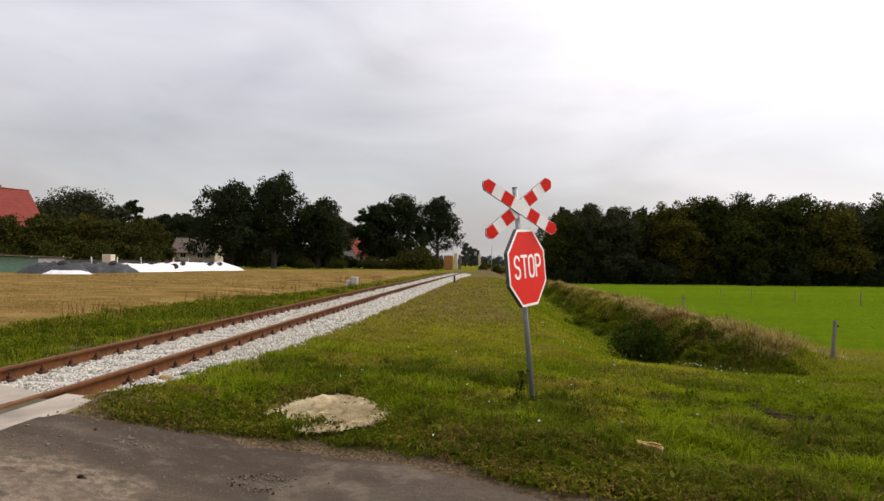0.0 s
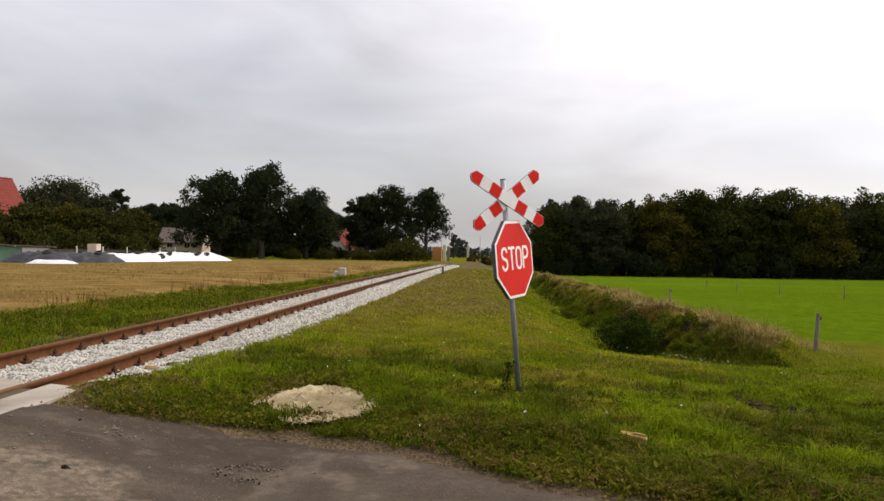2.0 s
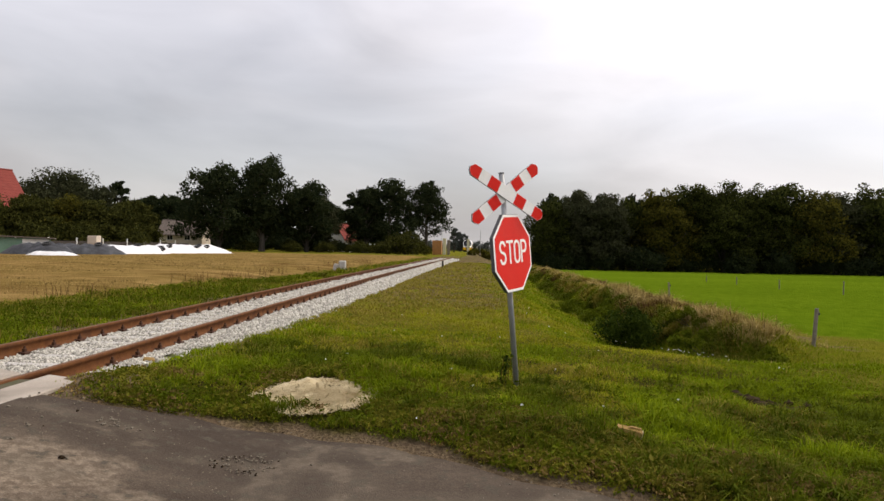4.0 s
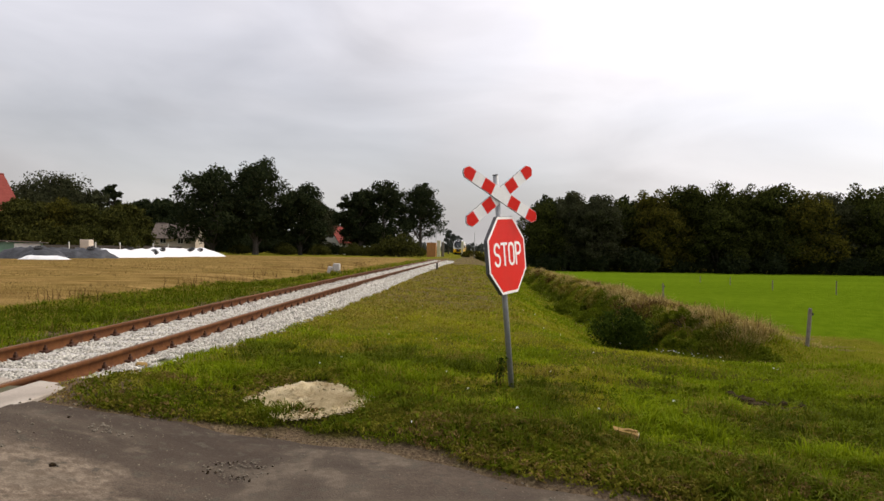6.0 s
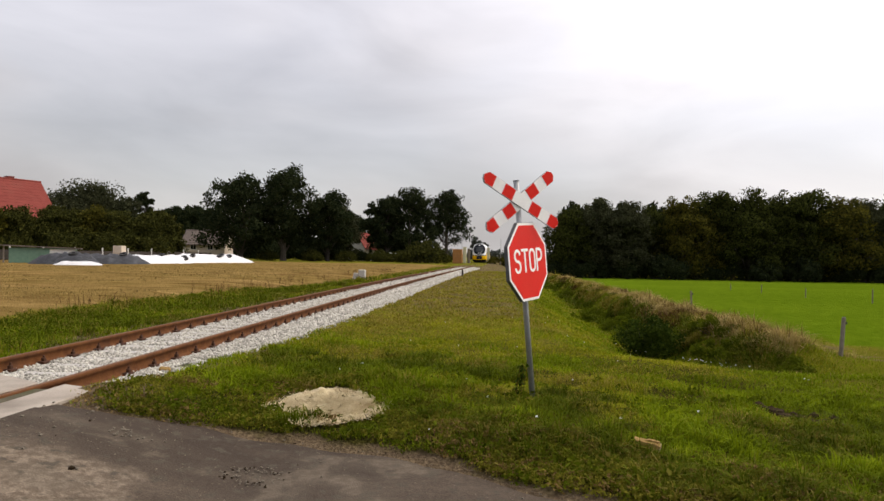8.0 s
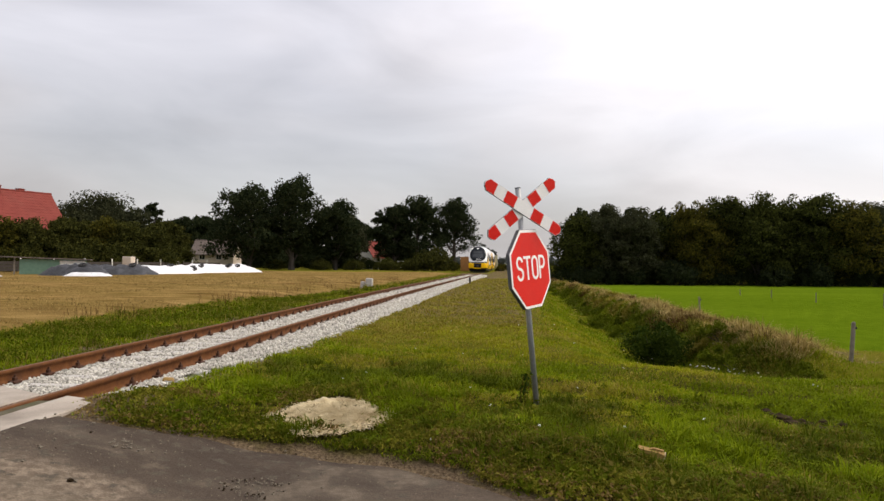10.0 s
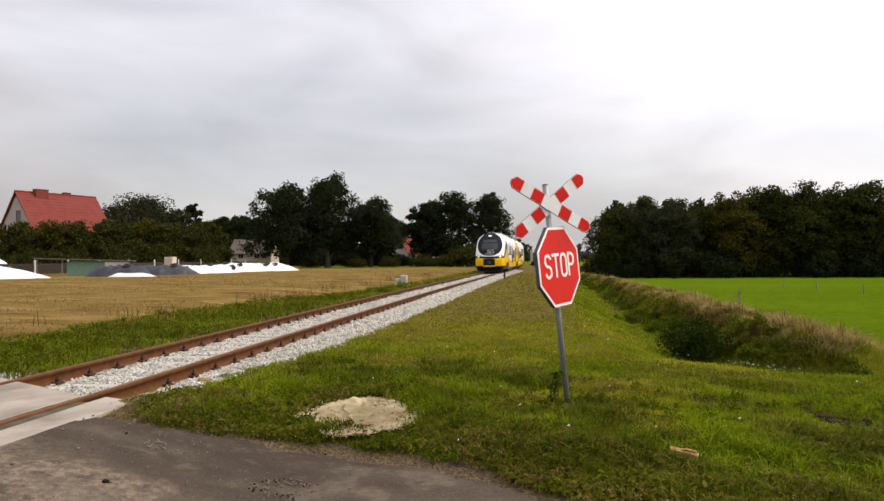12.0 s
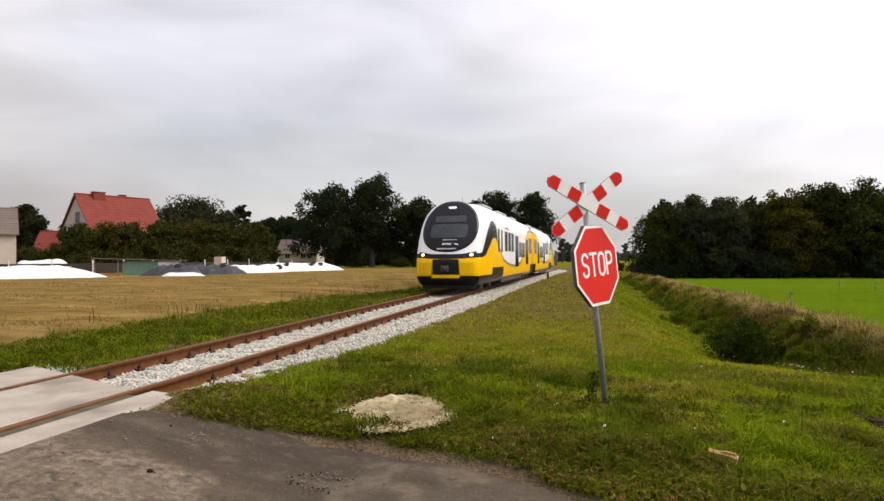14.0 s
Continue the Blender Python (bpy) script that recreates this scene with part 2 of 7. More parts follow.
M = {
    "rail": mat("rusty_rail", (0.070, 0.024, 0.007), (0.150, 0.058, 0.017), 8, 0.85, 0.3, 0.0, 90, ((0.055, 0.024, 0.013), 0.6), spec=0.2),
    "rail_top": mat("worn_rail_head", (0.105, 0.045, 0.018), (0.165, 0.078, 0.034), 5, 0.7, 0.1, 0.1, 50, spec=0.25),
    "clip": mat("rusty_clip", (0.040, 0.018, 0.010), (0.075, 0.032, 0.018), 20, 0.8, 0.2, spec=0.2),
    "sleeper": mat("concrete_sleeper", (0.36, 0.34, 0.31), (0.46, 0.44, 0.41), 6, 0.9, 0.3),
    "ballast": mat("ballast_bed", (0.10, 0.095, 0.085), (0.26, 0.25, 0.235), 14, 0.95, 0.9, 0, 45, ((0.30, 0.26, 0.20), 0.5), bump_dist=0.03),
    "stone": mat("ballast_stone", (0.28, 0.265, 0.23), (0.50, 0.48, 0.42), 9, 0.95, 0.2, 0, 60, island=0.45, spec=0.12),
    "slab": mat("pale_concrete", (0.25, 0.21, 0.17), (0.40, 0.35, 0.29), 2.2, 0.9, 0.35, 0, 70, ((0.14, 0.115, 0.088), 0.9)),
    "galv": mat("galvanised_steel", (0.27, 0.28, 0.29), (0.37, 0.38, 0.39), 12, 0.5, 0.08, 0.55, 80, ((0.2, 0.2, 0.2), 0.4)),
    "sign_red": mat("red_sheeting", (0.60, 0.014, 0.008), (0.67, 0.022, 0.012), 4, 0.5, 0.03, 0, 40, ((0.5, 0.03, 0.02), 0.4), spec=0.12),
    "sign_white": mat("white_sheeting", (0.78, 0.78, 0.75), (0.86, 0.86, 0.83), 5, 0.45, 0.03, 0, 40, ((0.62, 0.61, 0.57), 0.5)),
    "sign_back": mat("grey_sheet_back", (0.06, 0.065, 0.07), (0.10, 0.105, 0.11), 8, 0.6, 0.1, 0.3),
    "straw": mat("pale_straw", (0.40, 0.31, 0.165), (0.66, 0.56, 0.36), 7, 0.95, 0.8, 0, 90, ((0.27, 0.19, 0.085), 0.85), bump_dist=0.03, spec=0.1),
    "soil": mat("dark_soil", (0.022, 0.015, 0.009), (0.055, 0.038, 0.022), 12, 1.0, 0.8, 0, 60, spec=0.02, bump_dist=0.03),
    "moss_dirt": mat("mossy_dirt", (0.060, 0.052, 0.034), (0.125, 0.110, 0.074), 7, 1.0, 0.6, 0, 60, ((0.065, 0.075, 0.028), 0.7), spec=0.05),
    "wood": mat("weathered_wood", (0.12, 0.10, 0.08), (0.22, 0.19, 0.15), 9, 0.9, 0.4),
    "chip": mat("tan_broken_wood", (0.22, 0.135, 0.045), (0.36, 0.235, 0.09), 14, 0.9, 0.3, spec=0.1),
    "bark": mat("dark_bark", (0.028, 0.022, 0.017), (0.06, 0.05, 0.04), 4, 0.95, 0.7),
    "roof_red": mat("red_roof_tiles", (0.170, 0.036, 0.028), (0.225, 0.052, 0.040), 1.2, 0.85, 0.2, 0, 20, ((0.20, 0.06, 0.046), 0.5), spec=0.15),
    "roof_grey": mat("grey_brown_roof_sheets", (0.105, 0.082, 0.068), (0.155, 0.122, 0.100), 0.8, 0.85, 0.2),
    "render": mat("grey_render", (0.34, 0.31, 0.28), (0.43, 0.40, 0.37), 0.9, 0.9, 0.2, 0, 15, ((0.28, 0.26, 0.24), 0.5)),
    "render_warm": mat("beige_render", (0.50, 0.42, 0.34), (0.58, 0.50, 0.41), 0.9, 0.9, 0.2, 0, 15),
    "brick": mat("orange_brick", (0.36, 0.16, 0.045), (0.46, 0.22, 0.07), 2.5, 0.9, 0.3, 0, 30, ((0.25, 0.12, 0.05), 0.5)),
    "concrete_y": mat("stained_pale_concrete", (0.46, 0.43, 0.27), (0.56, 0.53, 0.36), 1.8, 0.9, 0.2, 0, 30, ((0.33, 0.32, 0.22), 0.6)),
    "film_white": mat("white_silage_film", (0.62, 0.62, 0.63), (0.74, 0.74, 0.75), 1.6, 0.5, 0.5, 0, 12, ((0.62, 0.61, 0.58), 0.35), bump_dist=0.08),
    "film_black": mat("black_silage_film", (0.022, 0.023, 0.026), (0.06, 0.063, 0.07), 1.6, 0.6, 0.9, 0, 10, ((0.11, 0.115, 0.125), 0.6), spec=0.2, bump_dist=0.1),
    "tyre": mat("old_tyre", (0.018, 0.018, 0.018), (0.035, 0.035, 0.035), 9, 0.85, 0.2),
    "green_paint": mat("faded_green_boards", (0.10, 0.19, 0.13), (0.15, 0.25, 0.18), 3, 0.8, 0.2),
    "white_paint": mat("off_white_paint", (0.58, 0.57, 0.53), (0.70, 0.69, 0.65), 3, 0.7, 0.1),
    "glass_dark": mat("dark_window_glass", (0.014, 0.016, 0.018), (0.022, 0.024, 0.027), 3, 0.12, 0, 0, 30, spec=0.6),
    "t_black": mat("train_black_plastic", (0.008, 0.008, 0.009), (0.016, 0.016, 0.017), 6, 0.6, 0.05, spec=0.15),
    "t_glass": mat("train_windscreen", (0.008, 0.010, 0.013), (0.015, 0.017, 0.021), 2, 0.15, 0, 0, 20, spec=0.14),
    "t_panel": mat("windscreen_grey_inner", (0.030, 0.034, 0.038), (0.050, 0.055, 0.060), 3, 0.25, spec=0.25),
    "t_white": mat("train_white_paint", (0.74, 0.75, 0.76), (0.80, 0.81, 0.82), 0.8, 0.28, 0, 0, 20, ((0.68, 0.68, 0.67), 0.4)),
    "t_yellow": mat("train_yellow_paint", (0.80, 0.47, 0.003), (0.86, 0.53, 0.005), 0.8, 0.4, 0, 0, 20, ((0.60, 0.33, 0.02), 0.4), spec=0.2),
    "t_grey": mat("train_roof_grey", (0.30, 0.31, 0.32), (0.40, 0.41, 0.42), 2, 0.55, 0.05),
    "t_under": mat("dirty_underframe", (0.022, 0.018, 0.015), (0.055, 0.040, 0.032), 3, 0.8, 0.2),
    "steel": mat("wheel_steel", (0.10, 0.08, 0.07), (0.18, 0.15, 0.13), 5, 0.6, 0.1, 0.5),
    "grass": leaf_mat("grass_blades", (0.190, 0.205, 0.008), (0.275, 0.272, 0.015), (0.31, 0.25, 0.05), 0.4),
    "grass_olive": leaf_mat("withering_blades", (0.185, 0.158, 0.018), (0.265, 0.212, 0.042), (0.31, 0.23, 0.07), 0.3),
    "grass_side": leaf_mat("trackside_blades", (0.055, 0.078, 0.004), (0.105, 0.128, 0.008), (0.17, 0.135, 0.03), 0.15),
    "grass_deep": leaf_mat("lush_grass_blades", (0.108, 0.158, 0.005), (0.188, 0.235, 0.008), (0.22, 0.185, 0.03), 0.15),
    "grass_dry": leaf_mat("dry_grass_blades", (0.34, 0.255, 0.095), (0.26, 0.195, 0.060), (0.44, 0.34, 0.15), 0.4),
    "stubble": leaf_mat("straw_stubble", (0.21, 0.145, 0.052), (0.33, 0.230, 0.088), None),
    "weed": leaf_mat("weed_leaves", (0.016, 0.032, 0.004), (0.050, 0.072, 0.008), None),
    "rust_weed": leaf_mat("brown_dock_stalks", (0.075, 0.042, 0.015), (0.145, 0.085, 0.030), None),
    "leaf_oak": leaf_mat("oak_leaves", (0.011, 0.018, 0.008), (0.034, 0.042, 0.016), None, through_light=0.2),
    "leaf_wood": leaf_mat("wood_leaves", (0.009, 0.014, 0.004), (0.075, 0.085, 0.018), None, through_light=0.38),
    "leaf_light": leaf_mat("yellowing_leaves", (0.020, 0.025, 0.006), (0.120, 0.105, 0.016), None, through_light=0.38),
    "leaf_hedge": leaf_mat("hedge_leaves", (0.015, 0.020, 0.005), (0.080, 0.080, 0.018), None, through_light=0.25),
    "leaf_dusk": leaf_mat("grey_green_leaves", (0.024, 0.029, 0.014), (0.070, 0.074, 0.036), None, through_light=0.3),
    # haze of the distance is painted into this paler, greyer leaf colour
    "leaf_far_haze": leaf_mat("far_leaves_haze_tint", (0.060, 0.070, 0.062), (0.090, 0.100, 0.090), None, through_light=0.1),
    "herb": leaf_mat("herb_leaves", (0.095, 0.098, 0.010), (0.185, 0.165, 0.022), None),
    "withered": leaf_mat("withered_leaves", (0.12, 0.075, 0.026), (0.27, 0.185, 0.065), None),
    "crumb": mat("asphalt_crumbs", (0.10, 0.085, 0.065), (0.20, 0.17, 0.13), 9, 0.95, 0.2, spec=0.1),
    "petal": mat("white_petals", (0.75, 0.75, 0.72), (0.85, 0.85, 0.82), 9, 0.8),
}


def lamp_mat(name, colour, strength):
    m = bpy.data.materials.new(name)
    m.use_nodes = True
    p = m.node_tree.nodes["Principled BSDF"]
    p.inputs["Base Color"].default_value = (*colour, 1)
    p.inputs["Emission Color"].default_value = (*colour, 1)
    p.inputs["Emission Strength"].default_value = strength
    return m


M["headlight"] = lamp_mat("lit_headlamp", (0.95, 0.80, 0.45), 0.75)
M["toplight"] = lamp_mat("lit_top_lamp", (0.75, 0.75, 0.72), 0.35)


def ground_mat():
    """Verge grass, stubble, young green crop and bare earth, mixed by the weights that the sheet carries."""
    m = bpy.data.materials.new("ground_cover")
    m.use_nodes = True
    nt = m.node_tree
    N, L = nt.nodes.new, nt.links.new
    p = nt.nodes["Principled BSDF"]
    tc = N("ShaderNodeTexCoord")

    def noise_node(scale, detail=4, stretch=None):
        n = N("ShaderNodeTexNoise"); n.inputs["Scale"].default_value = scale; n.inputs["Detail"].default_value = detail
        if stretch:
            mp = N("ShaderNodeMapping"); mp.inputs["Scale"].default_value = stretch
            L(tc.outputs["Object"], mp.inputs[0]); L(mp.outputs[0], n.inputs["Vector"])
        else:
            L(tc.outputs["Object"], n.inputs["Vector"])
        r = N("ShaderNodeMapRange"); r.inputs[1].default_value = 0.34; r.inputs[2].default_value = 0.66
        L(n.outputs[0], r.inputs[0])
        return r.outputs[0]

    def blend(f, a, b):
        x = N("ShaderNodeMix"); x.data_type = "RGBA"
        for v, i in ((a, 6), (b, 7)):
            if isinstance(v, tuple):
                x.inputs[i].default_value = (*v, 1)
            else:
                L(v, x.inputs[i])
        L(f, x.inputs[0])
        return x.outputs[2]

    big, mid, fine = noise_node(0.35), noise_node(2.6), noise_node(28, 5)
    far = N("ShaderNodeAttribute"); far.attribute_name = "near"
    verge = blend(fine, blend(mid, (0.095, 0.112, 0.008), (0.160, 0.165, 0.014)), blend(big, (0.135, 0.135, 0.012), (0.215, 0.175, 0.036)))
    rows = noise_node(0.55, 5, (0.22, 0.8, 1.0))
    streak = noise_node(1.5, 6, (0.30, 0.9, 1.0))
    stub = blend(streak, blend(rows, (0.112, 0.068, 0.020), (0.218, 0.134, 0.045)), blend(rows, (0.225, 0.138, 0.046), (0.42, 0.285, 0.113)))
    stub = blend(noise_node(0.16, 4, (0.4, 1.2, 1.0)), stub, blend(streak, (0.160, 0.110, 0.028), (0.285, 0.19, 0.066)))
    crop = blend(fine, blend(noise_node(0.06, 3, (0.5, 1.6, 1)), (0.082, 0.138, 0.006), (0.122, 0.184, 0.010)), blend(mid, (0.076, 0.130, 0.006), (0.128, 0.190, 0.011)))
    # dark soil near the road, deepened to paint shade between the blades
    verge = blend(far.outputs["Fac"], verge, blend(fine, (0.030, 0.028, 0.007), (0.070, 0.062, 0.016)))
    earth = blend(fine, (0.10, 0.07, 0.045), (0.19, 0.14, 0.085))
    at = N("ShaderNodeAttribute"); at.attribute_name = "cover"
    sp = N("ShaderNodeSeparateColor"); L(at.outputs["Color"], sp.inputs[0])

    def ragged(w):
        s = N("ShaderNodeMath"); s.operation = "MULTIPLY_ADD"; s.inputs[1].default_value = 0.35; L(mid, s.inputs[0]); L(w, s.inputs[2])
        r = N("ShaderNodeMapRange"); r.inputs[1].default_value = 0.52; r.inputs[2].default_value = 0.82; L(s.outputs[0], r.inputs[0])
        return r.outputs[0]

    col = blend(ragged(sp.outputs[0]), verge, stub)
    col = blend(ragged(sp.outputs[1]), col, crop)
    col = blend(ragged(sp.outputs[2]), col, earth)
    L(col, p.inputs["Base Color"])
    p.inputs["Roughness"].default_value = 1.0
    p.inputs["Specular IOR Level"].default_value = 0.0
    bp = N("ShaderNodeBump"); bp.inputs["Strength"].default_value = 0.8; bp.inputs["Distance"].default_value = 0.05
    L(fine, bp.inputs["Height"]); L(bp.outputs[0], p.inputs["Normal"])
    return m


def road_mat():
    m = bpy.data.materials.new("worn_asphalt")
    m.use_nodes = True
    nt = m.node_tree
    N, L = nt.nodes.new, nt.links.new
    p = nt.nodes["Principled BSDF"]
    tc = N("ShaderNodeTexCoord")

    def nz(scale, lo, hi, detail=5, stretch=(1, 1, 1)):
        mp = N("ShaderNodeMapping"); mp.inputs["Scale"].default_value = stretch; L(tc.outputs["Object"], mp.inputs[0])
        n = N("ShaderNodeTexNoise"); n.inputs["Scale"].default_value = scale; n.inputs["Detail"].default_value = detail; L(mp.outputs[0], n.inputs["Vector"])
        r = N("ShaderNodeMapRange"); r.inputs[1].default_value = lo; r.inputs[2].default_value = hi; L(n.outputs[0], r.inputs[0])
        return n.outputs[0], r.outputs[0]

    def blend(f, a, b):
        x = N("ShaderNodeMix"); x.data_type = "RGBA"
        for v, i in ((a, 6), (b, 7)):
            if isinstance(v, tuple):
                x.inputs[i].default_value = (*v, 1)
            else:
                L(v, x.inputs[i])
        L(f, x.inputs[0])
        return x.outputs[2]

    grain_h, grain = nz(70, 0.30, 0.70)
    _, patch = nz(0.8, 0.44, 0.60, 5, (0.6, 1.5, 1))
    _, spots = nz(9, 0.56, 0.66, 4)
    _, dust = nz(1.7, 0.50, 0.64, 7)
    dark = blend(grain, (0.038, 0.0275, 0.0200), (0.058, 0.0435, 0.032))
    _, lumps = nz(16, 0.40, 0.62, 6)
    pale = blend(lumps, blend(grain, (0.090, 0.067, 0.047), (0.140, 0.107, 0.076)), blend(grain, (0.150, 0.116, 0.084), (0.250, 0.197, 0.145)))
    _, wheel = nz(0.9, 0.42, 0.62, 4, (0.10, 2.2, 1))
    sepr = N("ShaderNodeSeparateXYZ"); L(tc.outputs["Object"], sepr.inputs[0])
    lane = N("ShaderNodeMapRange"); lane.inputs[1].default_value = 5.5; lane.inputs[2].default_value = 4.5; L(sepr.outputs[1], lane.inputs[0])
    side = N("ShaderNodeMapRange"); side.inputs[1].default_value = 3.7; side.inputs[2].default_value = 2.4; L(sepr.outputs[0], side.inputs[0])
    ragged = N("ShaderNodeMath"); ragged.operation = "MULTIPLY_ADD"; ragged.inputs[1].default_value = 0.9; L(dust, ragged.inputs[0])
    both = N("ShaderNodeMath"); both.operation = "MULTIPLY"; L(lane.outputs[0], both.inputs[0]); L(side.outputs[0], both.inputs[1])
    plus = N("ShaderNodeMath"); plus.operation = "MULTIPLY_ADD"; plus.inputs[1].default_value = 0.25; plus.use_clamp = True; L(patch, plus.inputs[0])
    L(both.outputs[0], ragged.inputs[2])
    cut = N("ShaderNodeMapRange"); cut.inputs[1].default_value = 0.55; cut.inputs[2].default_value = 1.25; L(ragged.outputs[0], cut.inputs[0]); L(cut.outputs[0], plus.inputs[2])
    dark = blend(wheel, dark, blend(grain, (0.052, 0.039, 0.0285), (0.078, 0.0595, 0.044)))
    col = blend(plus.outputs[0], dark, pale)
    col = blend(spots, col, blend(grain, (0.050, 0.041, 0.030), (0.085, 0.070, 0.052)))
    half = N("ShaderNodeMath"); half.operation = "MULTIPLY"; half.inputs[1].default_value = 0.45; L(dust, half.inputs[0])
    col = blend(half.outputs[0], col, (0.100, 0.082, 0.060))
    L(col, p.inputs["Base Color"])
    p.inputs["Roughness"].default_value = 0.92
    p.inputs["Specular IOR Level"].default_value = 0.12
    bp = N("ShaderNodeBump"); bp.inputs["Strength"].default_value = 0.6; bp.inputs["Distance"].default_value = 0.01
    L(grain_h, bp.inputs["Height"]); L(bp.outputs[0], p.inputs["Normal"])
    return m


M["ground"], M["road"] = ground_mat(), road_mat()

# ---- building helpers ----


def part(name, bm, material, parent=None, label="", smooth=False):
    """Links a bmesh as one mesh object, under a thing or a part."""
    me = bpy.data.meshes.new(name)
    bm.normal_update()
    bm.to_mesh(me)
    bm.free()
    me.materials.append(material)
    if smooth:
        for f in me.polygons:
            f.use_smooth = True
    ob = new(name, me)
    ob.parent = parent
    if label:
        tagged(ob, label)
    return ob


def arrays(name, verts, faces, material, parent=None, smooth=False):
    """One mesh object from arrays of corners and of equal-sided faces."""
    me = bpy.data.meshes.new(name)
    k = faces.shape[1]
    me.vertices.add(len(verts)); me.vertices.foreach_set("co", np.asarray(verts, dtype=np.float32).ravel())
    me.loops.add(faces.size); me.loops.foreach_set("vertex_index", faces.astype(np.int32).ravel())
    me.polygons.add(len(faces)); me.polygons.foreach_set("loop_start", np.arange(0, faces.size, k, dtype=np.int32))
    me.polygons.foreach_set("loop_total", np.full(len(faces), k, dtype=np.int32))
    me.materials.append(material)
    me.update(calc_edges=True)
    if smooth:
        me.polygons.foreach_set("use_smooth", np.ones(len(faces), dtype=bool))
    ob = new(name, me)
    ob.parent = parent
    return ob


def thing(name, m, label, category, group="", kind=""):
    e = new(name)
    e.empty_display_size = 0.2
    e.matrix_world = m
    return tagged(e, label, category, group, kind)


def box(bm, sx, sy, sz, x=0, y=0, z=0, m=None, bevel=0.0):
    """A block centred at x, y, z."""
    mm = Matrix.Translation((x, y, z)) @ (m or Matrix()) @ Matrix.Diagonal((sx, sy, sz, 1))
    r = bmesh.ops.create_cube(bm, size=1, matrix=mm)
    if bevel:
        edges = list({e for v in r["verts"] for e in v.link_edges})
        bmesh.ops.bevel(bm, geom=edges, offset=bevel, segments=1, affect="EDGES")


def tube(bm, pts, radii, sides=8):
    """A tapered tube through points."""
    rings = []
    for i, (p, r) in enumerate(zip(pts, radii)):
        a = Vector(pts[max(i - 1, 0)]); b = Vector(pts[min(i + 1, len(pts) - 1)])
        d = (b - a).normalized()
        u = d.orthogonal().normalized() if abs(d.z) < 0.9 else Vector((1, 0, 0)).cross(d).normalized()
        w = d.cross(u)
        rings.append([bm.verts.new(Vector(p) + (u * math.cos(2 * math.pi * k / sides) + w * math.sin(2 * math.pi * k / sides)) * r) for k in range(sides)])
    for a, b in zip(rings, rings[1:]):
        for k in range(sides):
            bm.faces.new((a[k], a[(k + 1) % sides], b[(k + 1) % sides], b[k]))
    bm.faces.new(rings[0][::-1]); bm.faces.new(rings[-1])


def prism(bm, outline, depth, m=None):
    """A flat outline in x, z, standing up, as thick as depth along y (front face at y = 0)."""
    m = m or Matrix()
    front = [bm.verts.new(m @ Vector((x, 0, z))) for x, z in outline]
    back = [bm.verts.new(m @ Vector((x, depth, z))) for x, z in outline]
    n = len(outline)
    bm.faces.new(front); bm.faces.new(back[::-1])
    for k in range(n):
        bm.faces.new((front[k], back[k], back[(k + 1) % n], front[(k + 1) % n]))
    bmesh.ops.recalc_face_normals(bm, faces=bm.faces)


def smoothstep(a, b, x):
    t = np.clip((x - a) / (b - a), 0, 1)
    return t * t * (3 - 2 * t)


LATTICE = np.random.default_rng(77).random((256, 256))


def vnoise(x, y, seed=0):
    """Smooth uneven noise from 0 to 1, in two octaves."""
    out = 0.0
    for f, w in ((1.0, 0.67), (2.17, 0.33)):
        a, b = np.asarray(x, dtype=float) * f + seed * 17.3, np.asarray(y, dtype=float) * f + seed * 9.1
        i, j = np.floor(a), np.floor(b)
        p, q = a - i, b - j
        p, q = p * p * (3 - 2 * p), q * q * (3 - 2 * q)
        i, j = i.astype(int) % 255, j.astype(int) % 255
        g = LATTICE[i, j] * (1 - p) * (1 - q) + LATTICE[i + 1, j] * p * (1 - q) + LATTICE[i, j + 1] * (1 - p) * q + LATTICE[i + 1, j + 1] * p * q
        out = out + w * g
    return out

# ---- lie of the land ----


def track_x(y):
    """The track's centre line: straight at the crossing, then bending very gently."""
    y = np.asarray(y, dtype=float)
    a = np.clip(y - 15, 0, 30); b = np.clip(y - 45, 0, 30); c = np.clip(y - 75, 0, 65); d = np.clip(y - 140, 0, None)
    return 0.0005 * a * a + 0.03 * b + (0.03 - 0.015 * c / 130) * c + 0.015 * d


def road_edge(x):
    """The y of the road's far edge."""
    x = np.asarray(x, dtype=float)
    return np.interp(x, [-30, 1.1, 1.9, 2.6, 3.4, 3.9, 4.6, 5.35, 6.05, 6.5, 8.0, 60], [8.0, 5.98, 5.82, 6.06, 6.20, 6.10, 5.83, 5.42, 5.08, 4.75, 4.0, -2.0]) + 0.05 * np.sin(x * 3.1) + 0.03 * np.sin(x * 7.7)


def road_z(x):
    return np.where(np.asarray(x) > 0, -0.37 * smoothstep(1.25, 3.6, np.asarray(x, dtype=float)) - 0.05 * smoothstep(3, 9, np.asarray(x, dtype=float)), -0.1 * smoothstep(-1.7, -4, np.asarray(x, dtype=float))) - 0.012


def ballast_edge(y):
    """How far the stones reach to the right of the centre line: grass has grown up to the rail at the crossing."""
    return np.interp(y, [6.4, 7.6, 8.8, 10.0, 12, 15, 24], [0.88, 0.90, 1.02, 1.28, 1.50, 1.68, 2.0])


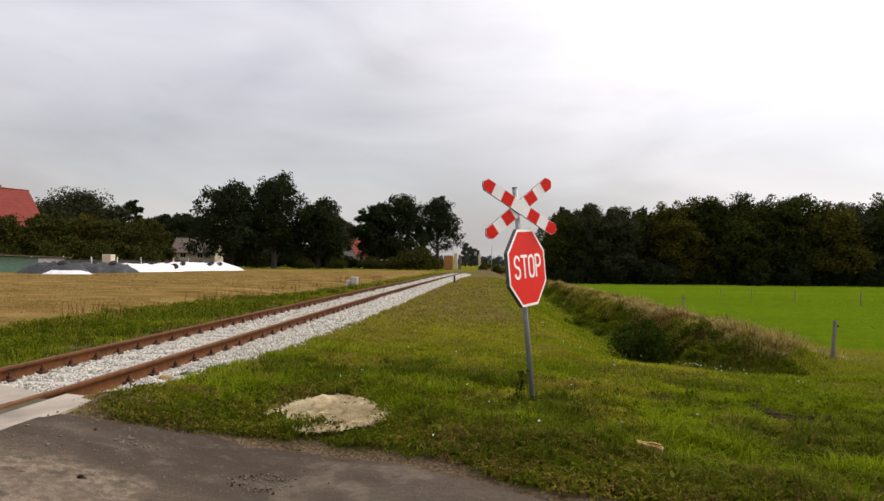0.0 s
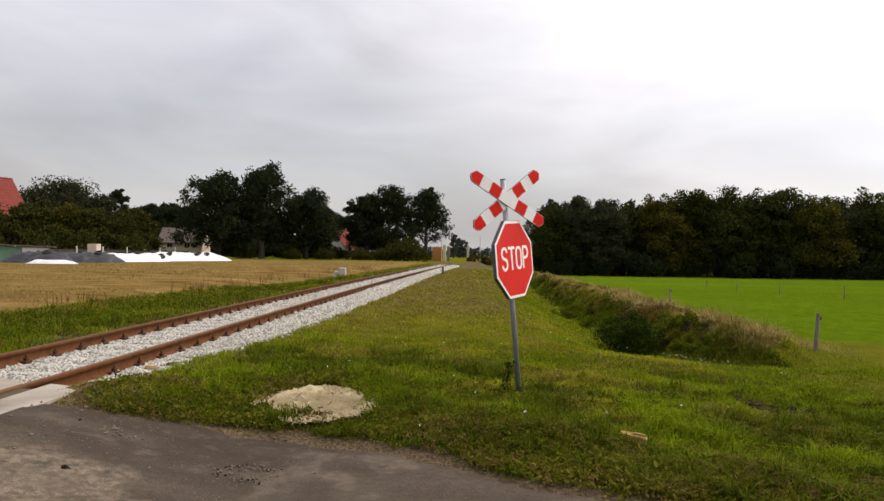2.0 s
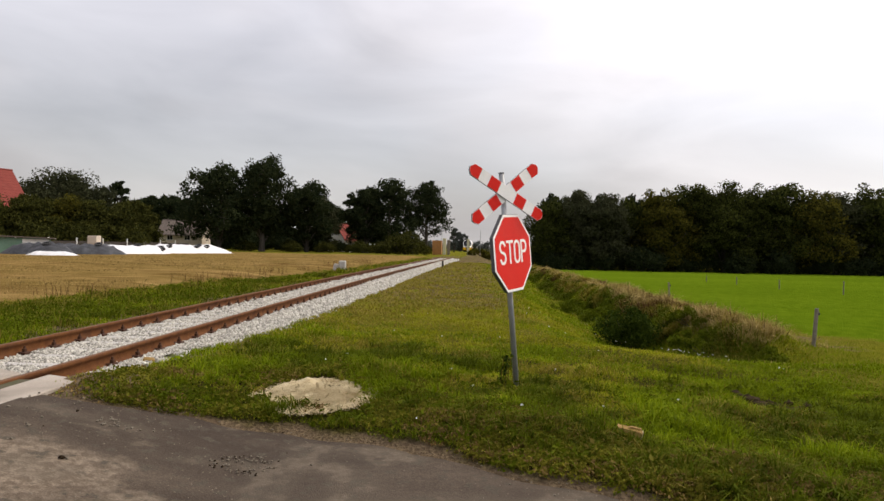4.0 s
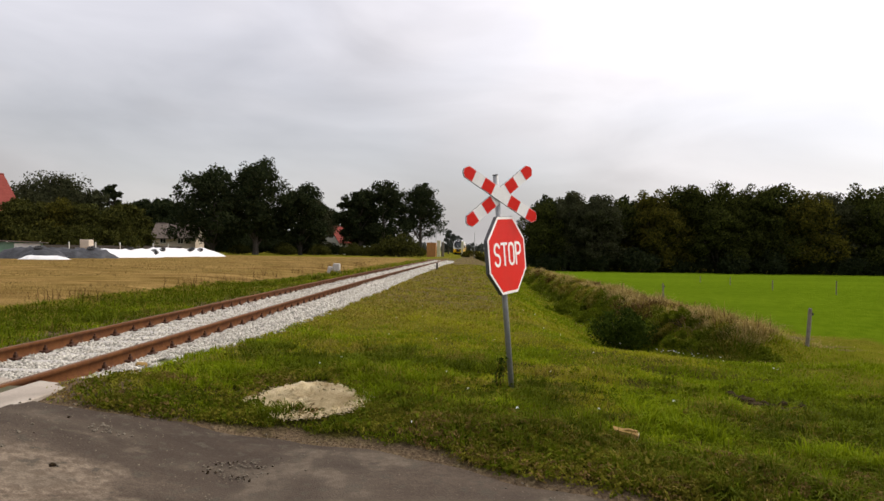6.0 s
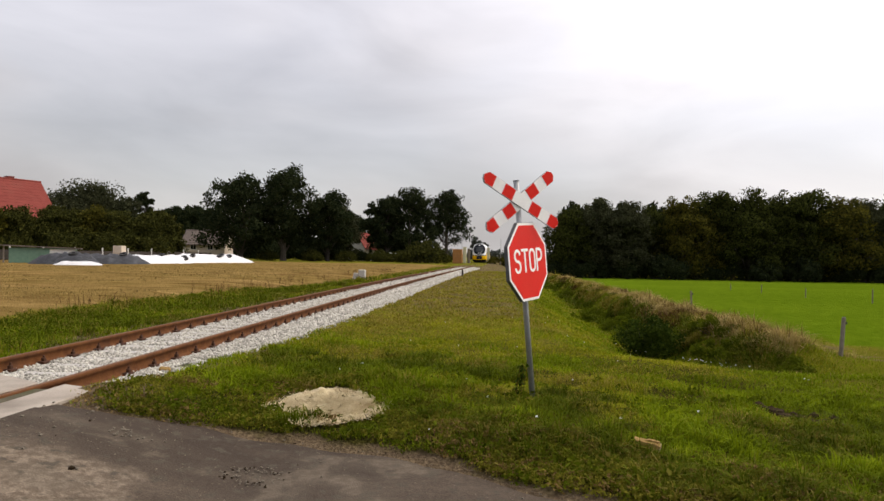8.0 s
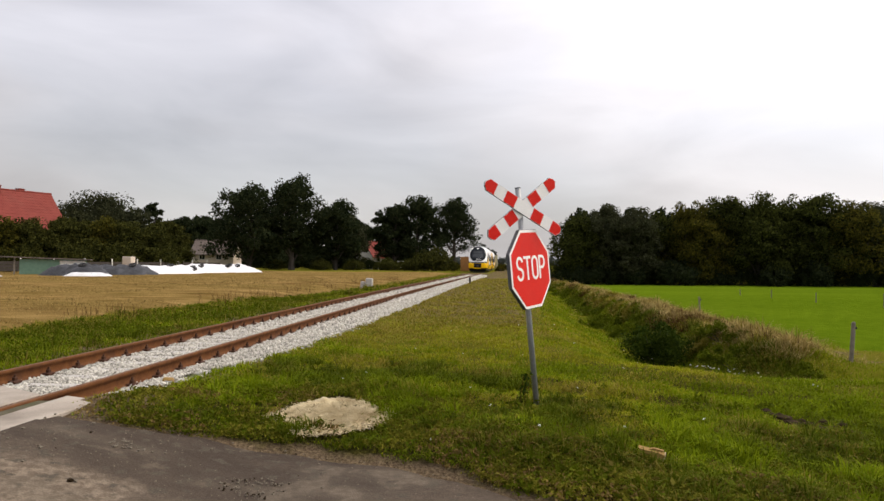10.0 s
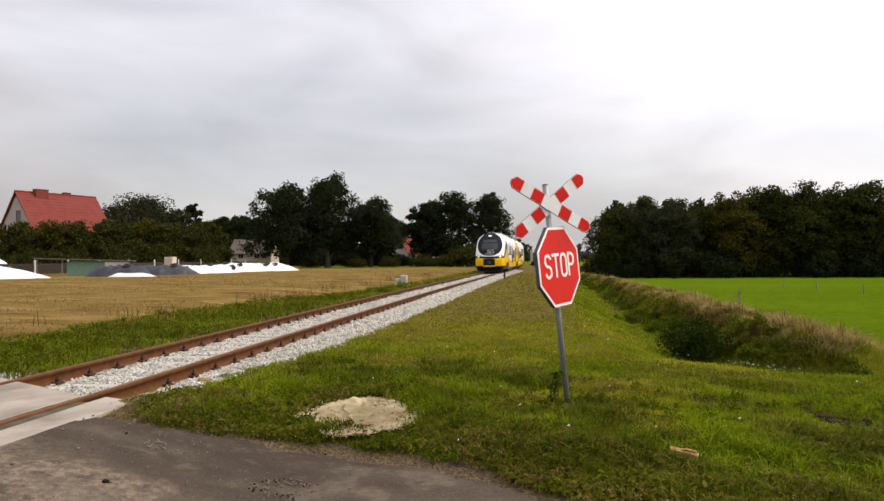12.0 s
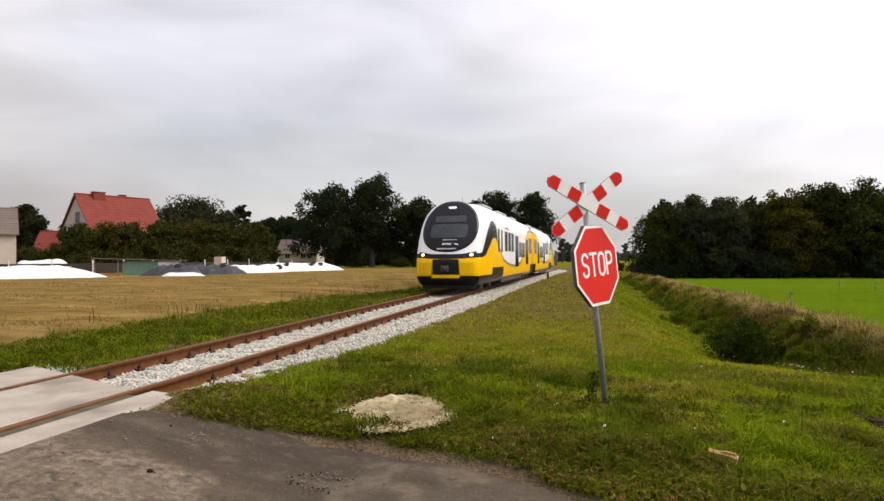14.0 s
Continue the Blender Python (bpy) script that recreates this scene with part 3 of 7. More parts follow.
def land(x, y):
    """Height of the soil."""
    x, y = np.asarray(x, dtype=float), np.asarray(y, dtype=float)
    u = x - track_x(y)
    # right of the track: verge, ditch, bank and field
    zr = -0.20 - 0.08 * smoothstep(2.0, 3.2, u) - 0.06 * smoothstep(3.5, 7.5, u)
    dep = smoothstep(11.2, 14.5, y + 0.25 * (x - 9.5)) * (1 - 0.35 * smoothstep(30, 70, y))
    zr = zr - 0.85 * dep * smoothstep(6.4, 9.2, x) - 0.16 * (1 - dep) * smoothstep(6, 10, x)
    bank = smoothstep(12.6, 14.2, y - 0.35 * np.clip(x - 10.6, 0, 3))
    zr = zr + dep * bank * (0.84 * smoothstep(9.75, 10.9 + 0.5 * (vnoise(x * 0.0, y * 0.55, 5) - 0.5), x) * (0.86 + 0.28 * vnoise(x * 0.5, y * 0.6, 9)) - 0.22 * smoothstep(11.5, 13.0, x)) + dep * (1 - bank) * 0.60 * smoothstep(10.4, 13.5, x)
    zr = zr - 0.05 * smoothstep(11, 14, x) - 1.25 * smoothstep(25, 108, y) * smoothstep(9, 16, x)
    # left of the track: grass strip and stubble
    zl = -0.14 - 0.06 * smoothstep(-1.8, -2.6, u) + 0.20 * smoothstep(-3, -6.5, u) + 0.02 * np.sin(x * 0.12) * smoothstep(-8, -20, u)
    z = np.where(u > 0, zr, zl)
    # under the ballast
    bed = -0.36
    zr_lift = 0.19 * np.exp(-((y - 6.5) / 0.9) ** 2) * (1 - smoothstep(1.5, 2.8, u)) * (u > 0)
    z = z + zr_lift
    e = np.where(u > 0, ballast_edge(y), 1.12)
    k = smoothstep(e - 0.20, e + 0.25, np.abs(u))
    z = bed * (1 - k) + z * k
    # beyond the new ballast the soil closes over the old track bed
    z = np.where((y > 84) & (np.abs(u) < 6), z * (1 - smoothstep(84, 90, y) * (1 - smoothstep(2, 6, np.abs(u)))) - 0.02, z)
    # small unevenness
    z = z + 0.035 * np.sin(x * 1.7 + 0.6 * y) * np.sin(y * 1.3) * smoothstep(2.2, 3.5, np.abs(u)) * (1 - smoothstep(16, 30, np.abs(u)))
    # hummocks of the rough verge
    rough = smoothstep(2.0, 3.2, u) * (1 - smoothstep(9.5, 10.5, y)) * (1 - smoothstep(11, 13, x))
    z = z + rough * 0.17 * (vnoise(x * 1.5, y * 2.1, 3) - 0.45)
    # under the road
    e = road_edge(x)
    on = 1 - smoothstep(e - 0.25, e + 0.5, y)
    on = on * smoothstep(-9.0, -8.0, y)
    return z * (1 - on) + (road_z(x) - 0.035) * on


def axis(*stretches):
    out = []
    for a, b, step in stretches:
        out.extend(np.arange(a, b, step))
    out.append(stretches[-1][1])
    return np.array(out)


def make_ground():
    xs = axis((-2500, -400, 300), (-400, -120, 28), (-120, -20, 4), (-20, -6, 0.7), (-6, 14, 0.16), (14, 30, 0.8), (30, 120, 5), (120, 400, 28), (400, 2500, 300))
    ys = axis((-1500, -100, 200), (-100, -12, 8), (-12, 4, 0.8), (4, 24, 0.16), (24, 60, 0.6), (60, 130, 2.5), (130, 400, 20), (400, 3500, 300))
    X, Y = np.meshgrid(xs, ys)
    Z = land(X, Y)
    nx, ny = len(xs), len(ys)
    idx = np.arange(nx * ny).reshape(ny, nx)
    faces = np.stack([idx[:-1, :-1], idx[:-1, 1:], idx[1:, 1:], idx[1:, :-1]], -1).reshape(-1, 4)
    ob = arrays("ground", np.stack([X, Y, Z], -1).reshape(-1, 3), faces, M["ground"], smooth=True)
    u = X - track_x(Y)
    wob = 0.5 * np.sin(Y * 0.35) + 0.3 * np.sin(Y * 0.9 + 1)
    stub = smoothstep(-4.3, -5.6, u + 0.35 * wob - 1.9 * smoothstep(16, 40, Y)) * (1 - smoothstep(96, 100, Y))
    crop = smoothstep(11.6, 12.6, X + 0.3 * wob) * (1 - smoothstep(108, 112, Y)) * smoothstep(2, 6, Y)
    crop = crop * smoothstep(13.2, 15.5, X + 0.25 * (Y - 14))
    dirt = np.exp(-((u / 3.2) ** 2)) * smoothstep(82, 86, Y) * (1 - smoothstep(100, 120, Y)) * 0.5
    dirt = np.maximum(dirt, (np.abs(u) < 1.9) * 0.9 * (Y < 90))
    dry = 0.60 * smoothstep(13, 22, Y) * (1 - smoothstep(5.5, 8.5, u)) * smoothstep(1.6, 2.2, u)
    dirt = np.maximum(dirt, dry)
    headland = 0.42 * smoothstep(12.6, 13.0, X) * (1 - smoothstep(13.2, 13.9, X)) * smoothstep(13.0, 14.0, Y) * (1 - smoothstep(18, 26, Y))
    dirt = np.maximum(dirt, headland)
    edge = Y - road_edge(X)
    dirt = np.maximum(dirt, (1 - smoothstep(-0.1, 0.35, edge)) * 0.8)
    cover = np.stack([stub, crop, dirt, np.ones_like(stub)], -1).reshape(-1, 4)
    # weight of the darkened soil that stands in for shade under near blades
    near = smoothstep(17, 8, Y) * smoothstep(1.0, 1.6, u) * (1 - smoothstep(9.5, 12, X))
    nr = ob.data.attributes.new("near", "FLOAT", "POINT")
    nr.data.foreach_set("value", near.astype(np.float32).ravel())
    a = ob.data.color_attributes.new("cover", "FLOAT_COLOR", "POINT")
    a.data.foreach_set("color", cover.astype(np.float32).ravel())
    tagged(ob, "grassy verge, brown stubble field and bright green crop field", "ground", kind="structure")


make_ground()


def make_road():
    xs = axis((-60, -3, 2.0), (-3, 9, 0.12), (9, 60, 2.0))
    ts = np.linspace(0, 1, 40)
    rows = []
    for t in ts:
        for x in xs:
            hole = 0.0
            y = (road_edge(x) + 0.0) * (1 - t) + (-4.5) * t
            d = math.hypot((x - 3.41) / 0.26, (y - 5.20) / 0.19)
            if d < 1:
                hole = -0.025 * (1 - d * d)
            bumps = 0.008 * noise.noise((x * 1.3, y * 1.3, 0.0)) + 0.005 * noise.noise((x * 4, y * 4, 3.0))
            crumble = -0.025 if t == 0 else 0.0
            rows.append((x, y, float(road_z(x)) + hole + bumps + crumble))
    # the crossing panels take the road's place between the rails
    nx = len(xs)
    idx = np.arange(len(rows)).reshape(len(ts), nx)
    keep = []
    for j in range(len(ts) - 1):
        for i in range(nx - 1):
            if -1.75 < xs[i] and xs[i + 1] < 1.36:
                continue
            keep.append((idx[j, i], idx[j + 1, i], idx[j + 1, i + 1], idx[j, i + 1]))
    ob = arrays("road", np.array(rows), np.array(keep), M["road"], smooth=True)
    tagged(ob, "worn patched grey asphalt road with crumbling edge", "road", kind="structure")


make_road()


def sweep(profile, ys, x_off, material, name, parent, top=None):
    """Sweeps a closed profile (x, z) along the track."""
    n = len(profile)
    cx = track_x(ys)
    V = np.array([(cx[i] + x_off + px, ys[i], pz) for i in range(len(ys)) for px, pz in profile])
    idx = np.arange(len(V)).reshape(len(ys), n)
    F = []
    for k in range(n):
        F.append(np.stack([idx[:-1, k], idx[1:, k], idx[1:, (k + 1) % n], idx[:-1, (k + 1) % n]], -1))
    ob = arrays(name, V, np.concatenate(F), material, parent)
    if top is not None:
        ob.data.materials.append(top)
        mi = np.zeros(len(ob.data.polygons), dtype=np.int32)
        per = len(ys) - 1
        for k in range(n):
            if profile[k][1] > -0.001 and profile[(k + 1) % n][1] > -0.001:
                mi[k * per:(k + 1) * per] = 1
        ob.data.polygons.foreach_set("material_index", mi)
    return ob


RAIL = [(-0.07, -0.17), (0.07, -0.17), (0.07, -0.155), (0.02, -0.14), (0.011, -0.125), (0.011, -0.055), (0.036, -0.042), (0.036, -0.008), (0.028, 0.0),
        (-0.028, 0.0), (-0.036, -0.008), (-0.036, -0.042), (-0.011, -0.055), (-0.011, -0.125), (-0.02, -0.14), (-0.07, -0.155)]


def make_track():
    track = thing("railway_track", Matrix(), "single railway track with rusty rails on pale ballast", "railway track", kind="structure")
    ys = axis((-30, 15, 3.0), (15, 96, 3.0))
    for s in (-0.7535, 0.7535):
        r = sweep(RAIL, ys, s, M["rail"], "rail", track, M["rail_top"])
        tagged(r, "rusty brown steel rail with worn head")
    bm = bmesh.new()
    box(bm, 2.5, 0.24, 0.16, 0, 0, -0.255, bevel=0.02)
    first = part("sleeper", bm, M["sleeper"], track)
    bm = bmesh.new()
    box(bm, 0.10, 0.13, 0.035, 0, 0, -0.150, bevel=0.008)
    box(bm, 0.045, 0.05, 0.06, 0.0, 0, -0.120, bevel=0.006)
    tube(bm, [(0.0, 0, -0.1), (0.0, 0, -0.06)], [0.016, 0.013], 6)
    clip = part("rail_clip", bm, M["clip"], track)
    first.location = (0, 7.9, 0)
    made = 0
    for k in range(70):
        y = 7.9 + 0.6 * k
        c = float(track_x(y))
        s = first if k == 0 else new("sleeper", first.data)
        s.parent = track
        s.location = (c, y, 0)
        for off in (-0.845, -0.665, 0.665, 0.845):
            q = clip if made == 0 else new("rail_clip", clip.data)
            q.parent = track
            q.location = (c + off, y, 0)
            q.rotation_euler = (0, 0, 0 if off in (-0.665, 0.845) else math.pi)
            made += 1


make_track()


def ballast_z(u, y):
    a = np.abs(u)
    z = -0.175 + 0 * a
    z = np.where(a < 0.62, -0.188, z)
    right = np.where(u > 1.15, -0.175 - 0.10 * (u - 1.15) / 0.75, z)
    left = np.where(u < -1.15, -0.175 + 0.01 * (a - 1.15), z)
    return np.where(u > 0, right, left)


def ballast_width(y):
    """Outer edges of the stones, to the left and right of the centre line."""
    return -1.12 + 0.05 * np.sin(y * 1.9) + 0.05 * np.sin(y * 0.7), ballast_edge(y) + 0.04 * np.sin(y * 1.8) + 0.05 * np.sin(y * 3.3)


def make_ballast():
    ys = axis((6.2, 30, 0.25), (30, 86, 1.0))
    ts = np.linspace(0, 1, 25)
    V = []
    for y in ys:
        a, b = ballast_width(y)
        for t in ts:
            u = a + (b - a) * t
            fall = -0.10 if t in (0.0, 1.0) else 0.0
            V.append((float(track_x(y)) + u, y, float(ballast_z(u, y)) + fall + 0.012 * noise.noise((u * 6, y * 6, 0))))
    n = len(ts)
    idx = np.arange(len(V)).reshape(len(ys), n)
    F = np.stack([idx[:-1, :-1], idx[:-1, 1:], idx[1:, 1:], idx[1:, :-1]], -1).reshape(-1, 4)
    ob = arrays("ballast", np.array(V), F, M["ballast"], smooth=True)
    tagged(ob, "bed of pale grey crushed stone under the track", "ballast", kind="structure")


make_ballast()


def make_stones():
    rng = np.random.default_rng(5)
    P, S = [], []
    for y0, y1, per, size in ((6.35, 14, 1500, 0.021), (14, 26, 560, 0.030), (26, 52, 150, 0.050), (52, 86, 60, 0.080)):
        n = int((y1 - y0) * 3.6 * per)
        y = rng.uniform(y0, y1, n)
        a, b = ballast_width(y)
        u = a - 0.08 + (b - a + 0.2) * rng.random(n)
        skew = 6.9 - 0.42 * u
        ok = (y > skew + 0.02) & (np.abs(np.abs(u) - 0.7535) > 0.075)
        # the sleepers' tops show between the rails
        bare = (np.abs((y - 7.9 + 0.3) % 0.6 - 0.3) < 0.105) & (np.abs(u) < 0.66)
        ok = ok & ~(bare & (rng.random(n) < 0.8))
        u, y = u[ok], y[ok]
        s = size * rng.uniform(0.6, 1.5, len(u))
        z = ballast_z(u, y) + rng.uniform(-0.01, 0.014, len(u))
        P.append(np.stack([u + track_x(y), y, z], -1)); S.append(s)
    # strays on the grass beside the bed and at the panels
    n = 260
    y = rng.uniform(8.5, 18, n); u = ballast_edge(y) + np.abs(rng.normal(0, 0.15, n))
    P.append(np.stack([u, y, land(u, y) + 0.01], -1)); S.append(rng.uniform(0.02, 0.045, n))
    n = 900
    u = rng.uniform(-2.5, -0.85, n); y = 6.93 - 0.50 * u + np.abs(rng.normal(0.02, 0.22, n))
    P.append(np.stack([u, y, np.maximum(land(u, y) + 0.01, -0.175)], -1)); S.append(rng.uniform(0.018, 0.038, n))
    P, S = np.concatenate(P), np.concatenate(S)
    n = len(P)
    base = np.array([(1, 0, 0), (0, 1, 0), (-1, 0, 0), (0, -1, 0), (0, 0, 0.8), (0, 0, -0.8)], dtype=float)
    F0 = np.array([(0, 1, 4), (1, 2, 4), (2, 3, 4), (3, 0, 4), (1, 0, 5), (2, 1, 5), (3, 2, 5), (0, 3, 5)])
    V = base[None] * (1 + rng.uniform(-0.4, 0.4, (n, 6, 3))) + rng.uniform(-0.25, 0.25, (n, 6, 3))
    t = rng.uniform(0, 2 * math.pi, n)
    c, s = np.cos(t)[:, None], np.sin(t)[:, None]
    V = np.stack([V[..., 0] * c - V[..., 1] * s, V[..., 0] * s + V[..., 1] * c, V[..., 2]], -1) * S[:, None, None] + P[:, None]
    F = (F0[None] + 6 * np.arange(n)[:, None, None]).reshape(-1, 3)
    ob = arrays("ballast_stones", V.reshape(-1, 3), F, M["stone"])
    tagged(ob, "pale grey and white crushed stones around the rails", "stones", kind="stuff")


make_stones()


def make_panels():
    crossing = thing("level_crossing", Matrix(), "pale concrete crossing panels set between and beside the rails", "crossing", kind="structure")
    end = lambda x: 6.92 - 0.50 * x if x < 0.7 else 6.62 - 0.25 * (x - 0.7)

    def panel(x0, x1, y0, skew):
        bm = bmesh.new()
        a, b = (end(x0), end(x1)) if skew else (y0 + 2.97, y0 + 2.97)
        top = [(x0, y0), (x1, y0), (x1, b), (x0, a)]
        lo = [bm.verts.new((x, y, -0.19)) for x, y in top]
        hi = [bm.verts.new((x, y, -0.006 - 0.012 * (abs(x) > 1.2))) for x, y in top]
        bm.faces.new(lo[::-1]); bm.faces.new(hi)
        for k in range(4):
            bm.faces.new((lo[k], lo[(k + 1) % 4], hi[(k + 1) % 4], hi[k]))
        bmesh.ops.recalc_face_normals(bm, faces=bm.faces)
        bmesh.ops.bevel(bm, geom=list(bm.edges), offset=0.012, segments=1, affect="EDGES")
        part("panel", bm, M["slab"], crossing)

    for y0, skew in ((4.0, True), (1.0, False), (-2.0, False), (-5.0, False)):
        panel(-0.66, 0.645, y0, skew)
        panel(-1.76, -0.81, y0, skew)
        panel(0.95, 1.36, y0, skew)
    # trodden dirt and moss level with the rails' outer sides
    for x0, x1 in ((0.792, 0.948), (-0.808, -0.792)):
        bm = bmesh.new()
        box(bm, x1 - x0, 11.2, 0.05, (x0 + x1) / 2, 0.75, -0.043, bevel=0.006)
        part("infill", bm, M["moss_dirt"], crossing, "grey-green dirt packed beside the rail")
    # earth packed in the grooves beside the rails
    bm = bmesh.new()
    box(bm, 3.0, 11.2, 0.06, -0.25, 0.6, -0.050)
    part("groove_soil", bm, M["soil"], crossing)


make_panels()

# ---- the crossing sign ----


def make_sign():
    base = Vector((5.69, 7.96, -0.30))
    lean = Matrix.Translation(base) @ Matrix.Rotation(radians(-5.2), 4, "Y") @ Matrix.Rotation(radians(1.0), 4, "X")
    sign = thing("crossing_sign", lean, "leaning steel post with red stop sign and striped crossing cross", "road sign")
    bm = bmesh.new()
    tube(bm, [(0, 0, -0.25), (0, 0, 2.52)], [0.032, 0.032], 16)
    part("post", bm, M["galv"], sign, "grey galvanised steel tube post", True)
    bm = bmesh.new()
    tube(bm, [(0, 0, 2.52), (0, 0, 2.53)], [0.034, 0.034], 16)
    part("post_cap", bm, M["sign_back"], sign)
    # octagon
    H = 0.45
    c = H * math.tan(math.pi / 8)
    octo = lambda h, cc: [(-cc, -h), (cc, -h), (h, -cc), (h, cc), (cc, h), (-cc, h), (-h, cc), (-h, -cc)]
    m = Matrix.Translation((-0.004, 0, 1.585)) @ Matrix.Rotation(radians(58), 4, "Z") @ Matrix.Translation((0, -0.085, 0))
    bm = bmesh.new()
    prism(bm, octo(H, c), 0.042, m)
    plate = part("stop_plate", bm, M["sign_back"], sign, "octagonal red stop plate with white border")
    bm = bmesh.new()
    prism(bm, octo(H - 0.004, c - 0.002), 0.003, m @ Matrix.Translation((0, -0.003, 0)))
    part("border", bm, M["sign_white"], plate, "white reflective border")
    bm = bmesh.new()
    prism(bm, octo(H - 0.034, c - 0.014), 0.003, m @ Matrix.Translation((0, -0.0062, 0)))
    part("face", bm, M["sign_red"], plate, "red reflective face")
    # lettering: four capitals of one even stroke
    bm = bmesh.new()
    cw, ch, gap, sw = 0.118, 0.245, 0.052, 0.032
    arc = lambda cx, cz, rx, rz, a0, a1, n=12: [(cx + rx * math.cos(radians(a0 + (a1 - a0) * k / n)), cz + rz * math.sin(radians(a0 + (a1 - a0) * k / n))) for k in range(n + 1)]
    hw, hh = cw / 2, ch / 2
    glyphs = [
        [arc(0, hh / 2, hw, hh / 2, 20, 270) + arc(0, -hh / 2, hw, hh / 2, 90, -160)],
        [[(-hw * 1.15, hh), (hw * 1.15, hh)], [(0, hh), (0, -hh)]],
        [arc(0, hh - hw, hw, hw, 0, 180) + arc(0, -hh + hw, hw, hw, 180, 360) + [(hw, hh - hw)]],
        [[(-hw, -hh), (-hw, hh)], [(-hw, hh), (0, hh)] + arc(0, hh * 0.48, hw, hh * 0.52, 90, -90) + [(-hw, -hh * 0.04)]],
    ]
    for k, strokes in enumerate(glyphs):
        gx = (k - 1.5) * (cw + gap)
        for layer, path in enumerate(strokes):
            P = [Vector((x + gx, z + 0.012)) for x, z in path]
            front, back = [], []
            for i, p in enumerate(P):
                d = (P[min(i + 1, len(P) - 1)] - P[max(i - 1, 0)]).normalized()
                off = Vector((-d.y, d.x)) * sw / 2
                ends = -d * sw * 0.3 if i == 0 else (d * sw * 0.3 if i == len(P) - 1 else Vector((0, 0)))
                for q, ring in ((p + off + ends, front), (p - off + ends, back)):
                    ring.append([bm.verts.new(m @ Vector((q.x, y - 0.0006 * layer, q.y))) for y in (-0.0095, -0.006)])
            for i in range(len(P) - 1):
                a, b, c2, d2 = front[i], front[i + 1], back[i + 1], back[i]
                bm.faces.new((a[0], b[0], c2[0], d2[0]))
                bm.faces.new((a[0], a[1], b[1], b[0])); bm.faces.new((d2[0], c2[0], c2[1], d2[1]))
            bm.faces.new((front[0][0], back[0][0], back[0][1], front[0][1]))
            bm.faces.new((front[-1][0], front[-1][1], back[-1][1], back[-1][0]))
    part("lettering", bm, M["sign_white"], plate, "white capital letters")
    # brackets
    for z in (1.40, 1.75):
        bm = bmesh.new()
        mm = Matrix.Translation((0, 0, z)) @ Matrix.Rotation(radians(56), 4, "Z")
        box(bm, 0.09, 0.10, 0.04, m=mm)
        part("bracket", bm, M["galv"], sign)
    # cross
    mc = Matrix.Translation((0.015, 0, 2.285)) @ Matrix.Rotation(radians(33), 4, "Z")
    for tilt, off in ((-32, -0.062), (32, -0.040)):
        L2, W2, tip = 0.580, 0.073, 0.048
        mm = mc @ Matrix.Translation((0, off, 0)) @ Matrix.Rotation(radians(-tilt), 4, "Y")
        bm = bmesh.new()
        prism(bm, [(-L2 + tip, -W2), (L2 - tip, -W2), (L2, -0.012), (L2 - 0.008, 0.03), (L2 - tip, W2), (-L2 + tip, W2), (-L2, 0.012), (-L2 + 0.008, -0.03)], 0.02, mm)
        arm = part("cross_arm", bm, M["sign_white"], sign, "white board with red stripes")
        arm.data.materials.append(M["sign_back"])
        for f in arm.data.polygons:
            if f.normal.dot((mm.to_3x3() @ Vector((0, -1, 0)))) < 0.5:
                f.material_index = 1
        fm = mm @ Matrix.Translation((0, -0.003, 0))
        for a, b in ((-0.58, -0.425), (-0.280, -0.128), (0.128, 0.280), (0.425, 0.58)):
            bm = bmesh.new()
            w = W2 - 0.004
            if a < -0.5:
                o = [(b, -w), (b, w), (-L2 + tip + 0.002, w), (-L2 + 0.004, 0.012), (-L2 + 0.012, -0.03), (-L2 + tip + 0.002, -w)]
            elif b > 0.5:
                o = [(a, -w), (L2 - tip - 0.002, -w), (L2 - 0.004, -0.012), (L2 - 0.012, 0.03), (L2 - tip - 0.002, w), (a, w)]
            else:
                o = [(a, -w), (b, -w), (b, w), (a, w)]
            prism(bm, o, 0.003, fm)
            part("red_stripe", bm, M["sign_red"], arm)
    bm = bmesh.new()
    box(bm, 0.07, 0.08, 0.05, 0, 0, 2.285)
    part("bracket", bm, M["galv"], sign)


make_sign()

# ---- the train ----
SIDE = [(1.16, 0.30), (1.30, 0.36), (1.38, 0.62), (1.41, 1.0), (1.415, 1.6), (1.415, 2.2), (1.41, 2.75), (1.37, 3.05), (1.27, 3.38), (1.08, 3.64), (0.80, 3.80), (0.42, 3.88), (0.0, 3.90)]


def nose(x, z):
    """How far the front face lies behind the foremost point."""
    rake = 0.0 if z < 1.25 else 0.40 * (z - 1.25) + 0.11 * (z - 1.25) ** 2
    tuck = 0.22 * max(0.0, 0.62 - z) / 0.35
    return rake + tuck + 0.42 * (abs(x) / 1.35) ** 2.4


